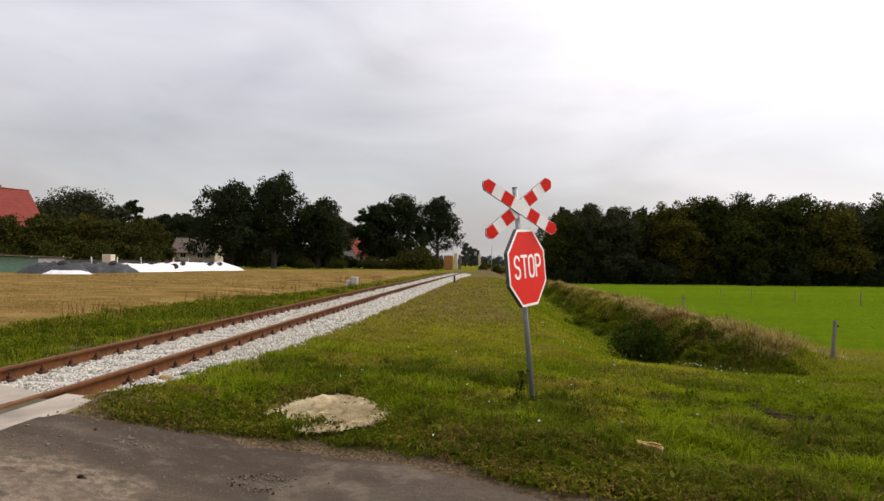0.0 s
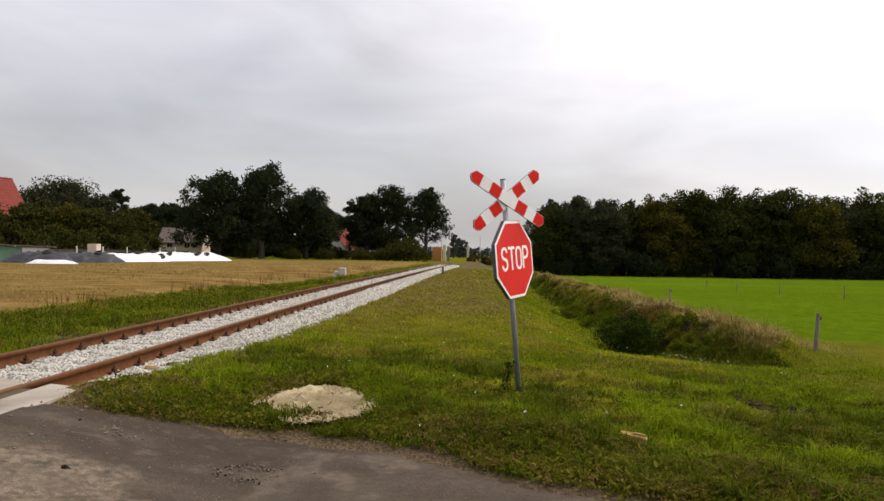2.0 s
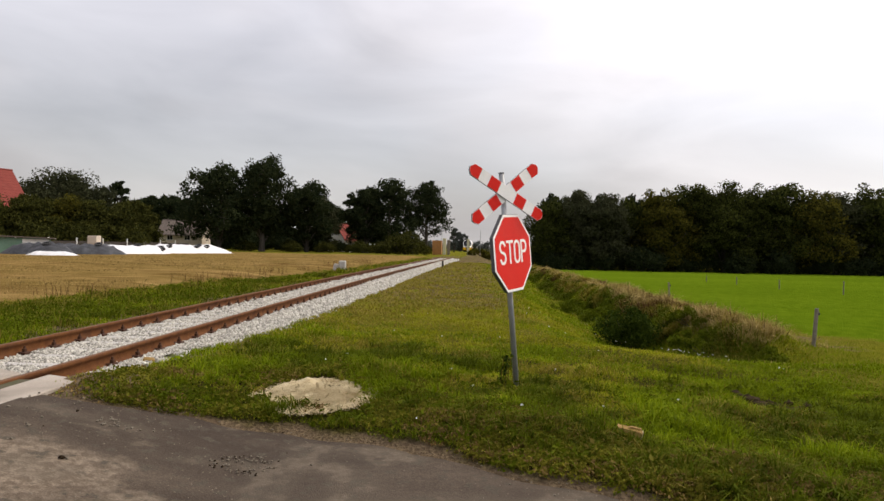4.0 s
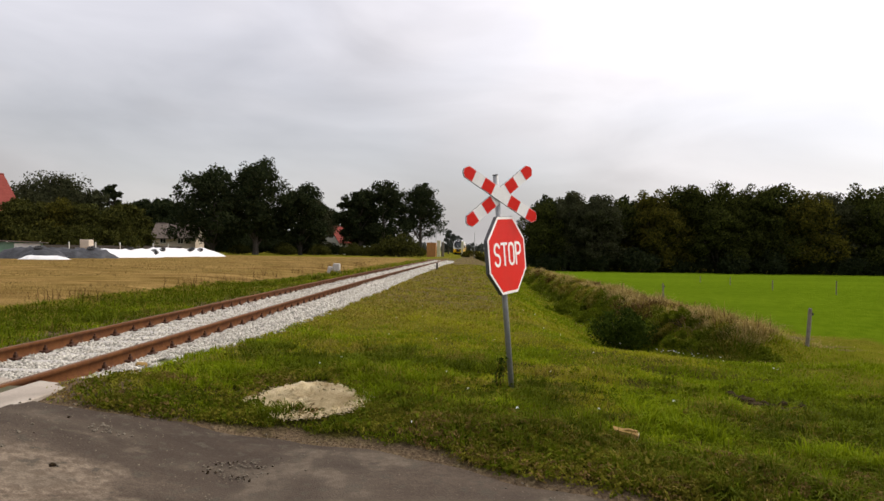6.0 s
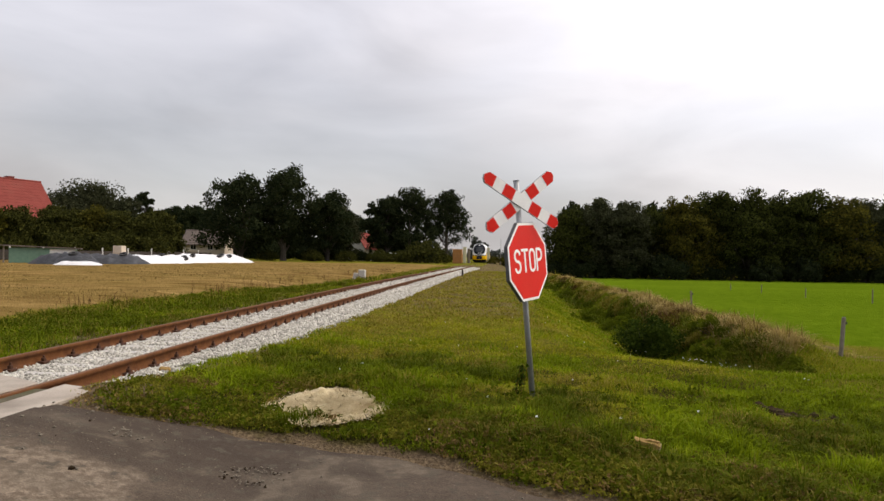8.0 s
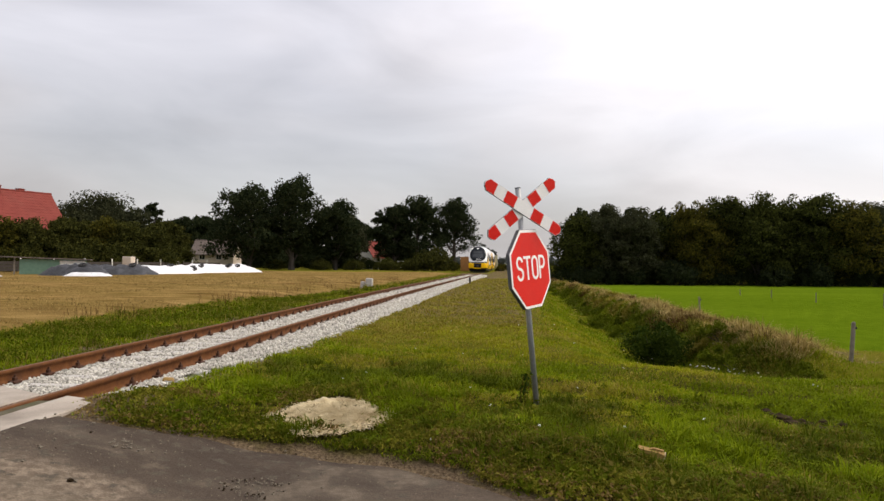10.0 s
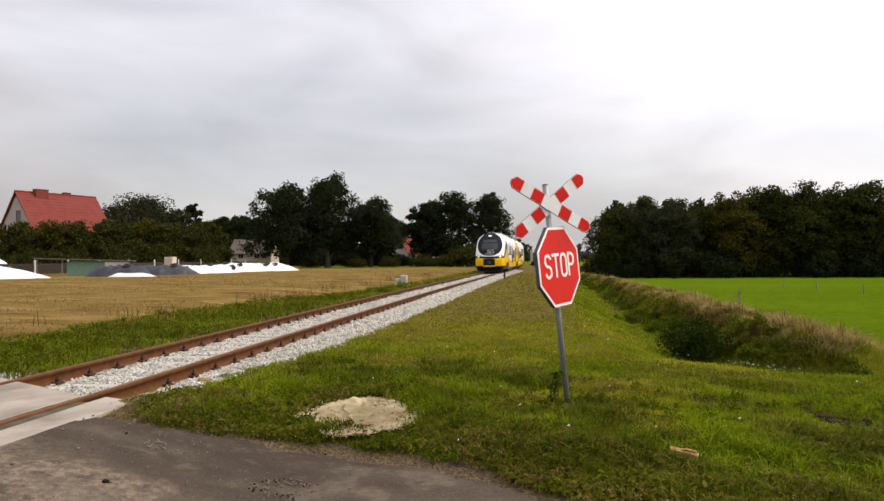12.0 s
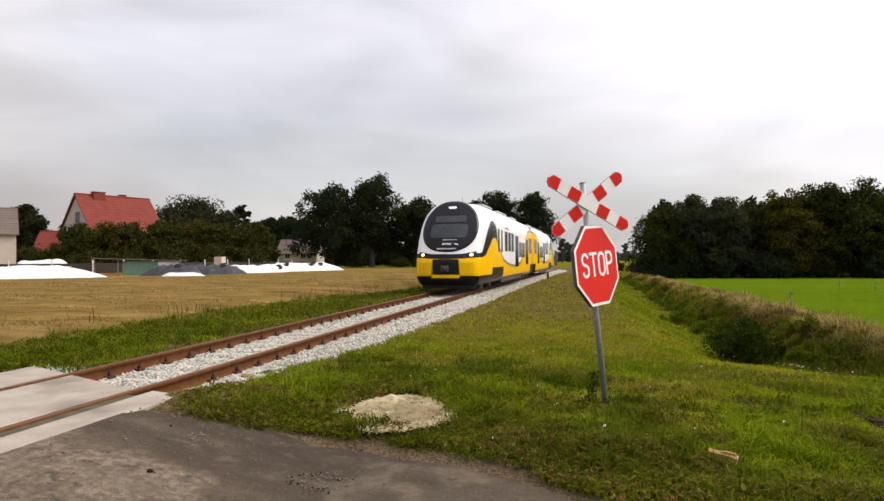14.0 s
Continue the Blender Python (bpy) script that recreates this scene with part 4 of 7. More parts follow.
def livery():
    """White over yellow with a swinging edge and a bronze line along it."""
    m = bpy.data.materials.new("train_livery")
    m.use_nodes = True
    nt = m.node_tree
    N, L = nt.nodes.new, nt.links.new
    p = nt.nodes["Principled BSDF"]
    tc = N("ShaderNodeTexCoord"); sp = N("ShaderNodeSeparateXYZ"); L(tc.outputs["Object"], sp.inputs[0])
    f = N("ShaderNodeMapRange"); f.inputs[1].default_value = 0.0; f.inputs[2].default_value = 21.0; L(sp.outputs[1], f.inputs[0])
    r = N("ShaderNodeValToRGB"); r.color_ramp.interpolation = "B_SPLINE"
    stops = [(0.0, 1.42), (1.2, 1.44), (2.0, 1.62), (3.2, 2.35), (4.4, 2.35), (5.4, 1.9), (6.6, 1.30), (9.0, 1.02), (12.0, 0.95), (14.0, 1.10), (15.6, 1.7), (17.2, 2.75), (18.6, 3.2), (21.0, 3.3)]
    el = r.color_ramp.elements
    for k, (y, z) in enumerate(stops):
        e = el[k] if k < 2 else el.new(min(1, y / 21.0))
        e.position = min(1, y / 21.0)
        e.color = (z / 4, z / 4, z / 4, 1)
    L(f.outputs[0], r.inputs[0])
    up = N("ShaderNodeMath"); up.operation = "MULTIPLY"; up.inputs[1].default_value = 4; L(r.outputs[0], up.inputs[0])
    d = N("ShaderNodeMath"); d.operation = "SUBTRACT"; L(sp.outputs[2], d.inputs[0]); L(up.outputs[0], d.inputs[1])
    yellow = N("ShaderNodeMath"); yellow.operation = "LESS_THAN"; yellow.inputs[1].default_value = 0.0; L(d.outputs[0], yellow.inputs[0])
    band = N("ShaderNodeMath"); band.operation = "COMPARE"; band.inputs[1].default_value = 0.0; band.inputs[2].default_value = 0.07; L(d.outputs[0], band.inputs[0])
    far = N("ShaderNodeMath"); far.operation = "GREATER_THAN"; far.inputs[1].default_value = 4.4; L(sp.outputs[1], far.inputs[0])
    both = N("ShaderNodeMath"); both.operation = "MULTIPLY"; L(band.outputs[0], both.inputs[0]); L(far.outputs[0], both.inputs[1])
    n = N("ShaderNodeTexNoise"); n.inputs["Scale"].default_value = 0.9; n.inputs["Detail"].default_value = 5; L(tc.outputs["Object"], n.inputs["Vector"])
    dirt = N("ShaderNodeMapRange"); dirt.inputs[1].default_value = 0.5; dirt.inputs[2].default_value = 0.8; dirt.inputs[4].default_value = 0.3; L(n.outputs[0], dirt.inputs[0])

    def blend(fac, a, b):
        x = N("ShaderNodeMix"); x.data_type = "RGBA"
        for v, i in ((a, 6), (b, 7)):
            if isinstance(v, tuple):
                x.inputs[i].default_value = (*v, 1)
            else:
                L(v, x.inputs[i])
        L(fac, x.inputs[0])
        return x.outputs[2]

    col = blend(yellow.outputs[0], (0.78, 0.79, 0.80), (0.88, 0.50, 0.003))
    col = blend(both.outputs[0], col, (0.22, 0.19, 0.13))
    r2 = N("ShaderNodeValToRGB"); r2.color_ramp.interpolation = "LINEAR"
    f2 = N("ShaderNodeMapRange"); f2.inputs[1].default_value = 0.0; f2.inputs[2].default_value = 6.0; L(sp.outputs[1], f2.inputs[0])
    e2 = r2.color_ramp.elements
    for k, (y, z) in enumerate([(0.0, 1.56), (0.9, 1.64), (1.5, 2.08), (2.2, 2.60), (3.0, 3.0), (3.6, 3.12), (4.2, 3.02), (4.7, 2.6), (5.0, 0.5), (6.0, 0.5)]):
        e = e2[k] if k < 2 else e2.new(y / 6)
        e.position = y / 6
        e.color = (z / 4, z / 4, z / 4, 1)
    L(f2.outputs[0], r2.inputs[0])
    up2 = N("ShaderNodeMath"); up2.operation = "MULTIPLY"; up2.inputs[1].default_value = 4; L(r2.outputs[0], up2.inputs[0])
    under = N("ShaderNodeMath"); under.operation = "LESS_THAN"; L(sp.outputs[2], under.inputs[0]); L(up2.outputs[0], under.inputs[1])
    over_y = N("ShaderNodeMath"); over_y.operation = "GREATER_THAN"; over_y.inputs[1].default_value = 0.0; L(d.outputs[0], over_y.inputs[0])
    swoosh = N("ShaderNodeMath"); swoosh.operation = "MULTIPLY"; L(under.outputs[0], swoosh.inputs[0]); L(over_y.outputs[0], swoosh.inputs[1])
    low = N("ShaderNodeMath"); low.operation = "LESS_THAN"; low.inputs[1].default_value = 0.68; L(sp.outputs[2], low.inputs[0])
    fr = N("ShaderNodeMath"); fr.operation = "LESS_THAN"; fr.inputs[1].default_value = 3.4; L(sp.outputs[1], fr.inputs[0])
    skirt = N("ShaderNodeMath"); skirt.operation = "MULTIPLY"; L(low.outputs[0], skirt.inputs[0]); L(fr.outputs[0], skirt.inputs[1])
    col = blend(dirt.outputs[0], col, (0.55, 0.42, 0.20))
    well = N("ShaderNodeMath"); well.operation = "COMPARE"; well.inputs[1].default_value = 5.0; well.inputs[2].default_value = 1.75; L(sp.outputs[1], well.inputs[0])
    end = N("ShaderNodeMath"); end.operation = "GREATER_THAN"; end.inputs[1].default_value = 19.5; L(sp.outputs[1], end.inputs[0])
    ends = N("ShaderNodeMath"); ends.operation = "MAXIMUM"; L(well.outputs[0], ends.inputs[0]); L(end.outputs[0], ends.inputs[1])
    lower = N("ShaderNodeMath"); lower.operation = "LESS_THAN"; lower.inputs[1].default_value = 0.98; L(sp.outputs[2], lower.inputs[0])
    bog = N("ShaderNodeMath"); bog.operation = "MULTIPLY"; L(ends.outputs[0], bog.inputs[0]); L(lower.outputs[0], bog.inputs[1])
    sill = N("ShaderNodeMath"); sill.operation = "LESS_THAN"; sill.inputs[1].default_value = 0.47; L(sp.outputs[2], sill.inputs[0])
    dark_all = N("ShaderNodeMath"); dark_all.operation = "MAXIMUM"; L(bog.outputs[0], dark_all.inputs[0]); L(sill.outputs[0], dark_all.inputs[1])
    col = blend(dark_all.outputs[0], col, (0.035, 0.026, 0.021))
    col = blend(skirt.outputs[0], col, (0.012, 0.011, 0.011))
    col = blend(swoosh.outputs[0], col, (0.014, 0.014, 0.015))
    L(col, p.inputs["Base Color"])
    p.inputs["Roughness"].default_value = 0.32
    p.inputs["Specular IOR Level"].default_value = 0.12
    return m


M["livery"] = livery()


def front_patch(outline, out=0.012, rings=10):
    """A patch that lies on the curved front, inside an outline given as a list of (x, z)."""
    dense = []
    for (xa, za), (xb, zb) in zip(outline, outline[1:] + outline[:1]):
        k = max(1, int(math.hypot(xb - xa, zb - za) / 0.09))
        dense += [(xa + (xb - xa) * i / k, za + (zb - za) * i / k) for i in range(k)]
    outline = dense
    bm = bmesh.new()
    cx = sum(x for x, _ in outline) / len(outline); cz = sum(z for _, z in outline) / len(outline)
    mid = bm.verts.new((cx, nose(cx, cz) - out, cz))
    prev = None
    for k in range(1, rings + 1):
        f = k / rings
        ring = []
        for x, z in outline:
            xx, zz = cx + (x - cx) * f, cz + (z - cz) * f
            ring.append(bm.verts.new((xx, nose(xx, zz) - out, zz)))
        n = len(ring)
        for i in range(n):
            if prev is None:
                bm.faces.new((mid, ring[i], ring[(i + 1) % n]))
            else:
                bm.faces.new((prev[i], ring[i], ring[(i + 1) % n], prev[(i + 1) % n]))
        prev = ring
    # a rim that goes back into the body
    back = [bm.verts.new((v.co.x, v.co.y + out + 0.02, v.co.z)) for v in prev]
    n = len(prev)
    for i in range(n):
        bm.faces.new((prev[i], back[i], back[(i + 1) % n], prev[(i + 1) % n]))
    bmesh.ops.recalc_face_normals(bm, faces=bm.faces)
    return bm


def rounded(x0, x1, z0, z1, r, n=5):
    out = []
    for cx, cz, a0 in ((x1 - r, z1 - r, 0), (x0 + r, z1 - r, 90), (x0 + r, z0 + r, 180), (x1 - r, z0 + r, 270)):
        for k in range(n + 1):
            a = radians(a0 + 90 * k / n)
            out.append((cx + r * math.cos(a), cz + r * math.sin(a)))
    return out


def egg(w_top, w_mid, z0, z1, zm, n=44):
    out = []
    for k in range(n):
        a = 2 * math.pi * k / n
        s, c = math.sin(a), math.cos(a)
        z = zm + (z1 - zm if s > 0 else zm - z0) * math.copysign(abs(s) ** 0.82, s)
        w = w_mid + (w_top - w_mid) * max(0.0, s)
        out.append((w * math.copysign(abs(c) ** 0.82, c), z))
    return out


def car_body(length):
    """Shell of one car with its rounded, raked cab at y = 0."""
    bm = bmesh.new()
    half = SIDE + [(-x, z) for x, z in SIDE[-2::-1]]
    bs = [0, 0.04, 0.12, 0.22, 0.34, 0.48, 0.64, 0.82, 1.0]
    rings = []
    for b in bs:
        wide = 0.94 + 0.06 * min(1, b * 2.2) ** 0.7
        low = 1 - 0.05 * (1 - min(1, b * 1.4))
        ring = []
        for x, z in half:
            zz = z if z < 1.6 else 1.6 + (z - 1.6) * low
            xx = x * wide * (1 - 0.08 * (1 - b) ** 2 * max(0, z - 2.2) / 1.7)
            y = nose(xx, zz) * (1 - b) + 4.6 * b
            ring.append(bm.verts.new((xx, y, zz)))
        rings.append(ring)
    for y in (8, 12, 16, length):
        rings.append([bm.verts.new((x, y, z)) for x, z in half])
    n = len(half)
    for a, b in zip(rings, rings[1:]):
        for k in range(n - 1):
            bm.faces.new((a[k], b[k], b[k + 1], a[k + 1]))
    # front face, from the centre outwards
    prev = rings[0]
    for f in (0.86, 0.66, 0.44, 0.22):
        ring = []
        for v in rings[0]:
            x, z = v.co.x * f, 2.0 + (v.co.z - 2.0) * f
            ring.append(bm.verts.new((x, nose(x, z), z)))
        for k in range(n - 1):
            bm.faces.new((prev[k], prev[k + 1], ring[k + 1], ring[k]))
        bm.faces.new((prev[n - 1], prev[0], ring[0], ring[n - 1]))
        prev = ring
    bm.faces.new(prev)
    bm.faces.new(rings[-1][::-1])
    for a, b in zip(rings, rings[1:]):
        bm.faces.new((a[n - 1], b[n - 1], b[0], a[0]))
    bmesh.ops.recalc_face_normals(bm, faces=bm.faces)
    return bm


def bars(bm, x0, x1, z0, z1, n, m):
    """A row of plain bars that stands for writing."""
    w = (x1 - x0) / n
    for k in range(n):
        x = x0 + w * (k + 0.45)
        a, b = x - w * 0.34, x + w * 0.34
        prism(bm, [(a, z0), (b, z0), (b, z1), (a, z1)], 0.004, m(x, (z0 + z1) / 2))


def add_car(train, length, flip, total):
    """One car with its parts; flip turns the second one about, so that its cab is at the rear."""
    F = Matrix.Translation((0, total, 0)) @ Matrix.Rotation(math.pi, 4, "Z") if flip else Matrix()
    body = part("car_body", car_body(length), M["livery"], train, "white and yellow railcar shell", True)
    body.matrix_local = F
    L2 = body
    def add(name, bm, material, label="", smooth=False):
        return part(name, bm, material, L2, label, smooth)
    screen = add("windscreen", front_patch(egg(1.00, 1.19, 1.66, 3.86, 2.74), 0.014, 12), M["t_glass"], "large black rounded windscreen mask", True)
    add("inner_panel", front_patch(rounded(-0.78, 0.78, 2.26, 2.84, 0.14), 0.020, 4), M["t_panel"], "grey lower windscreen glass")
    add("destination_display", front_patch(rounded(-0.66, 0.66, 2.92, 3.20, 0.05), 0.020, 4), M["t_panel"], "dark display panel")
    bm = bmesh.new()
    tube(bm, [(-0.6, nose(0.6, 2.88) - 0.05, 2.88), (0.6, nose(0.6, 2.88) - 0.05, 2.89)], [0.012, 0.012], 6)
    add("wiper", bm, M["t_black"])
    add("top_lamp", front_patch(rounded(-0.17, 0.17, 3.52, 3.62, 0.04), 0.026, 3), M["toplight"], "lit white top lamp")
    on = lambda x, z: Matrix.Translation((0, nose(x, z) - 0.022, 0))
    bm = bmesh.new(); bars(bm, -0.20, 0.40, 2.14, 2.185, 8, on)
    add("small_writing", bm, M["sign_white"])
    for x in (-0.20, 0.00):
        bm = bmesh.new()
        prism(bm, [(x, 1.90), (x + 0.17, 1.90), (x + 0.17, 2.03), (x, 2.03)], 0.004, on(x, 1.97))
        add("emblem", bm, M["sign_white"], "plain white emblem shape")
    bm = bmesh.new()
    prism(bm, [(0.26, 1.91), (0.42, 1.91), (0.49, 1.965), (0.42, 2.02), (0.26, 2.02), (0.35, 1.965)], 0.004, on(0.40, 1.965))
    add("emblem", bm, M["sign_white"], "plain white emblem shape")
    bm = bmesh.new(); bars(bm, -0.42, 0.40, 1.745, 1.825, 8, on)
    add("fleet_writing", bm, M["sign_white"])
    # dark band with the lamps, bumper and coupling hatch
    add("lamp_band", front_patch([(-1.20, 1.68), (-0.95, 1.58), (-0.6, 1.505), (0, 1.48), (0.6, 1.505), (0.95, 1.58), (1.20, 1.68), (1.22, 1.46), (0.75, 1.40), (0, 1.385), (-0.75, 1.40), (-1.22, 1.46)], 0.010, 6), M["t_black"], "black band between the lamps")
    for s in (-1, 1):
        add("headlight", front_patch([(s * 1.02 + 0.085 * math.cos(a), 1.545 + 0.072 * math.sin(a)) for a in np.linspace(0, 2 * math.pi, 14, endpoint=False)], 0.030, 3), M["headlight"], "lit round headlight", True)
        add("fog_lamp", front_patch([(s * 0.78 + 0.05 * math.cos(a), 1.475 + 0.04 * math.sin(a)) for a in np.linspace(0, 2 * math.pi, 10, endpoint=False)], 0.026, 3), M["t_panel"])
        bumper = add("bumper", front_patch(rounded(min(s * 0.60, s * 1.16), max(s * 0.60, s * 1.16), 0.72, 1.34, 0.08), 0.06, 5), M["t_yellow"], "ribbed yellow crash bumper", False)
        for z in (0.86, 0.97, 1.08, 1.19):
            bm = bmesh.new()
            prism(bm, [(s * 0.64, z), (s * 1.02, z), (s * 1.02, z + 0.018), (s * 0.64, z + 0.018)][::s], 0.03, Matrix.Translation((0, nose(0.8, z) - 0.075, 0)))
            part("rib", bm, M["t_yellow"], bumper)
    add("coupling_hatch", front_patch(rounded(-0.54, 0.54, 0.74, 1.36, 0.06), 0.020, 4), M["t_black"], "black coupling hatch")
    add("lower_lip", front_patch(rounded(-0.58, 0.58, 0.60, 0.74, 0.03), 0.05, 3), M["t_yellow"], "yellow lip below the hatch")
    bm = bmesh.new()
    box(bm, 0.30, 0.5, 0.26, 0, -0.02, 0.98, bevel=0.04)
    tube(bm, [(0, -0.24, 0.98), (0, -0.34, 0.98)], [0.10, 0.07], 10)
    add("coupler", bm, M["t_under"], "dark automatic coupler")
    # plough under the front
    bm = bmesh.new()
    prism(bm, [(-1.05, 0.16), (1.05, 0.16), (1.12, 0.34), (-1.12, 0.34)], 0.5, Matrix.Translation((0, 0.45, 0)))
    add("plough", bm, M["t_black"])
    # cab side windows, doors, windows, on both sides
    for s in (-1, 1):
        def pane(name, pts, material, label="", out=0.008):
            bm = bmesh.new()
            a = [bm.verts.new((s * (side_x(y, z) + out), y, z)) for y, z in pts]
            b = [bm.verts.new((s * (side_x(y, z) - 0.03), y, z)) for y, z in pts]
            bm.faces.new(a); bm.faces.new(b[::-1])
            n = len(pts)
            for k in range(n):
                bm.faces.new((a[k], b[k], b[(k + 1) % n], a[(k + 1) % n]))
            bmesh.ops.recalc_face_normals(bm, faces=bm.faces)
            return part(name, bm, material, L2, label)

        def rect(y0, y1, z0, z1):
            return [(y0, z0), (y1, z0), (y1, z1), (y0, z1)]

        pane("cab_window", [(2.75, 2.25), (3.35, 2.62), (4.2, 2.60), (4.2, 2.95), (3.45, 2.90)], M["t_glass"], "dark cab side window", 0.016)
        for y in (4.95, 5.95):
            pane("window", rect(y, y + 0.42, 1.70, 2.78), M["t_glass"], "tall dark window", 0.010)
        for y in (7.2, 8.45, 9.7):
            pane("window", rect(y, y + 0.95, 1.75, 2.75), M["t_glass"], "dark side window", 0.010)
        d = pane("door", rect(11.2, 12.9, 0.55, 2.85), M["t_white"], "white double door with dark panes", 0.010)
        for y in (11.34, 12.12):
            bm = bmesh.new()
            box(bm, 0.012, 0.62, 1.75, s * 1.428, y + 0.31, 1.80, bevel=0.004)
            part("door_pane", bm, M["t_glass"], d)
        for y in (13.2, 14.2, 15.2):
            pane("window", rect(y, y + 0.80, 1.45, 2.35), M["t_glass"], "low dark side window", 0.010)
        d = pane("door", rect(16.6, 18.2, 0.40, 2.75), M["t_yellow"], "yellow double door with dark panes", 0.010)
        for y in (16.72, 17.46):
            bm = bmesh.new()
            box(bm, 0.012, 0.58, 1.6, s * 1.428, y + 0.29, 1.80, bevel=0.004)
            part("door_pane", bm, M["t_glass"], d)
        pane("window", rect(18.8, 20.4, 1.75, 2.75), M["t_glass"], "dark side window", 0.010)
        bm = bmesh.new(); 
        for k in range(7):
            box(bm, 0.012, 0.13, 0.10, s * 1.40, 7.4 + 0.2 * k, 2.92)
        tagged(part("side_writing", bm, M["t_grey"], L2), kind="stuff")
        # underframe skirts
        for y0, y1 in ((6.6, 15.2),):
            bm = bmesh.new()
            box(bm, 0.06, y1 - y0, 0.34, s * 1.27, (y0 + y1) / 2, 0.36, bevel=0.02)
            part("skirt", bm, M["t_under"], L2, "dirty dark underframe skirt")
    # bogie
    for y in (4.9,):
        bm = bmesh.new()
        for s in (-1, 1):
            box(bm, 0.16, 2.9, 0.22, s * 1.02, y, 0.52, bevel=0.04)
            for dy in (-1.15, 1.15):
                box(bm, 0.22, 0.36, 0.34, s * 1.06, y + dy, 0.46, bevel=0.05)
            for dy in (-0.35, 0.35):
                tube(bm, [(s * 1.05, y + dy, 0.40), (s * 1.05, y + dy, 0.72)], [0.11, 0.11], 10)
        box(bm, 2.1, 0.4, 0.2, 0, y, 0.52)
        bogie = part("bogie", bm, M["t_under"], L2, "dark brown bogie frame")
        for s in (-1, 1):
            for dy in (-1.15, 1.15):
                bm = bmesh.new()
                tube(bm, [(s * 0.69, y + dy, 0.42), (s * 0.72, y + dy, 0.42), (s * 0.72, y + dy, 0.42), (s * 0.82, y + dy, 0.42)], [0.45, 0.45, 0.42, 0.42], 24)
                part("wheel", bm, M["steel"], bogie)
    bm = bmesh.new()
    box(bm, 2.2, 3.6, 0.5, 0, 4.9, 0.92)
    add("bogie_well", bm, M["t_under"])
    # roof gear
    for y, l in ((6.5, 2.6), (11.5, 3.2), (16.6, 2.4)):
        bm = bmesh.new()
        box(bm, 1.4, l, 0.16, 0, y, 3.93, bevel=0.06)
        add("roof_unit", bm, M["t_grey"], "pale grey roof equipment box")
    bm = bmesh.new()
    tube(bm, [(0.12, 2.9, 3.8), (0.12, 2.95, 4.15)], [0.03, 0.015], 6)
    add("antenna", bm, M["t_grey"])
    bm = bmesh.new()
    tube(bm, [(-0.15, 3.2, 3.8), (-0.15, 3.2, 4.0)], [0.05, 0.04], 8)
    add("horn", bm, M["t_grey"])


def side_x(y, z):
    """Half width of the shell at a place on its side."""
    xs = [p[0] for p in SIDE]; zs = [p[1] for p in SIDE]
    x = float(np.interp(z, zs, xs))
    lo, hi = 0.0, 1.0
    for _ in range(30):
        b = (lo + hi) / 2
        wide = 0.94 + 0.06 * min(1, b * 2.2) ** 0.7
        xx = x * wide * (1 - 0.08 * (1 - b) ** 2 * max(0, z - 2.2) / 1.7)
        if nose(xx, z) * (1 - b) + 4.6 * b < y:
            lo = b
        else:
            hi = b
    wide = 0.94 + 0.06 * min(1, lo * 2.2) ** 0.7
    return x * wide * (1 - 0.08 * (1 - lo) ** 2 * max(0, z - 2.2) / 1.7)


def make_train():
    train = thing("railcar_train", pose(0, 26.5, 0), "white and yellow two-car diesel railcar with black front", "train")
    add_car(train, 21.2, False, 43.0)
    add_car(train, 21.2, True, 43.0)
    for k in range(5):
        bm = bmesh.new()
        box(bm, 2.45, 0.10, 2.9, 0, 21.27 + 0.115 * k, 2.15, bevel=0.05)
        part("bellows_fold", bm, M["t_black"], train, "black bellows between the cars" if k == 0 else "")
    bm = bmesh.new()
    for s in (-1, 1):
        box(bm, 0.16, 2.6, 0.22, s * 1.02, 21.5, 0.52, bevel=0.04)
    box(bm, 2.1, 0.4, 0.2, 0, 21.5, 0.52)
    bogie = part("bogie", bm, M["t_under"], train, "dark brown shared bogie")
    for s in (-1, 1):
        for dy in (-1.15, 1.15):
            bm = bmesh.new()
            tube(bm, [(s * 0.69, 21.5 + dy, 0.42), (s * 0.82, 21.5 + dy, 0.42)], [0.45, 0.42], 24)
            part("wheel", bm, M["steel"], bogie)
    return train


train = make_train()


def motions():
    """The train's run along the track."""
    rows = []
    for t, y in TRAIN_RUN:
        a, b = float(track_x(y + 4)), float(track_x(y + 38))
        rows.append((t, pose(float(track_x(y)), y, 0, 0, 0, -math.degrees(math.atan2(b - a, 34)))))
    walk(train, rows)


TRAIN_RUN = [(0.0, 290), (3.0, 229), (5.5, 180), (6.5, 160), (7.5, 140.5), (8.2, 126.5), (10.3, 91.5), (11.0, 79.8), (11.5, 70.5), (12.0, 62.0), (12.5, 53.8), (13.0, 45.3), (13.5, 36.2), (14.0, 26.2)]

# ---- trees and bushes ----


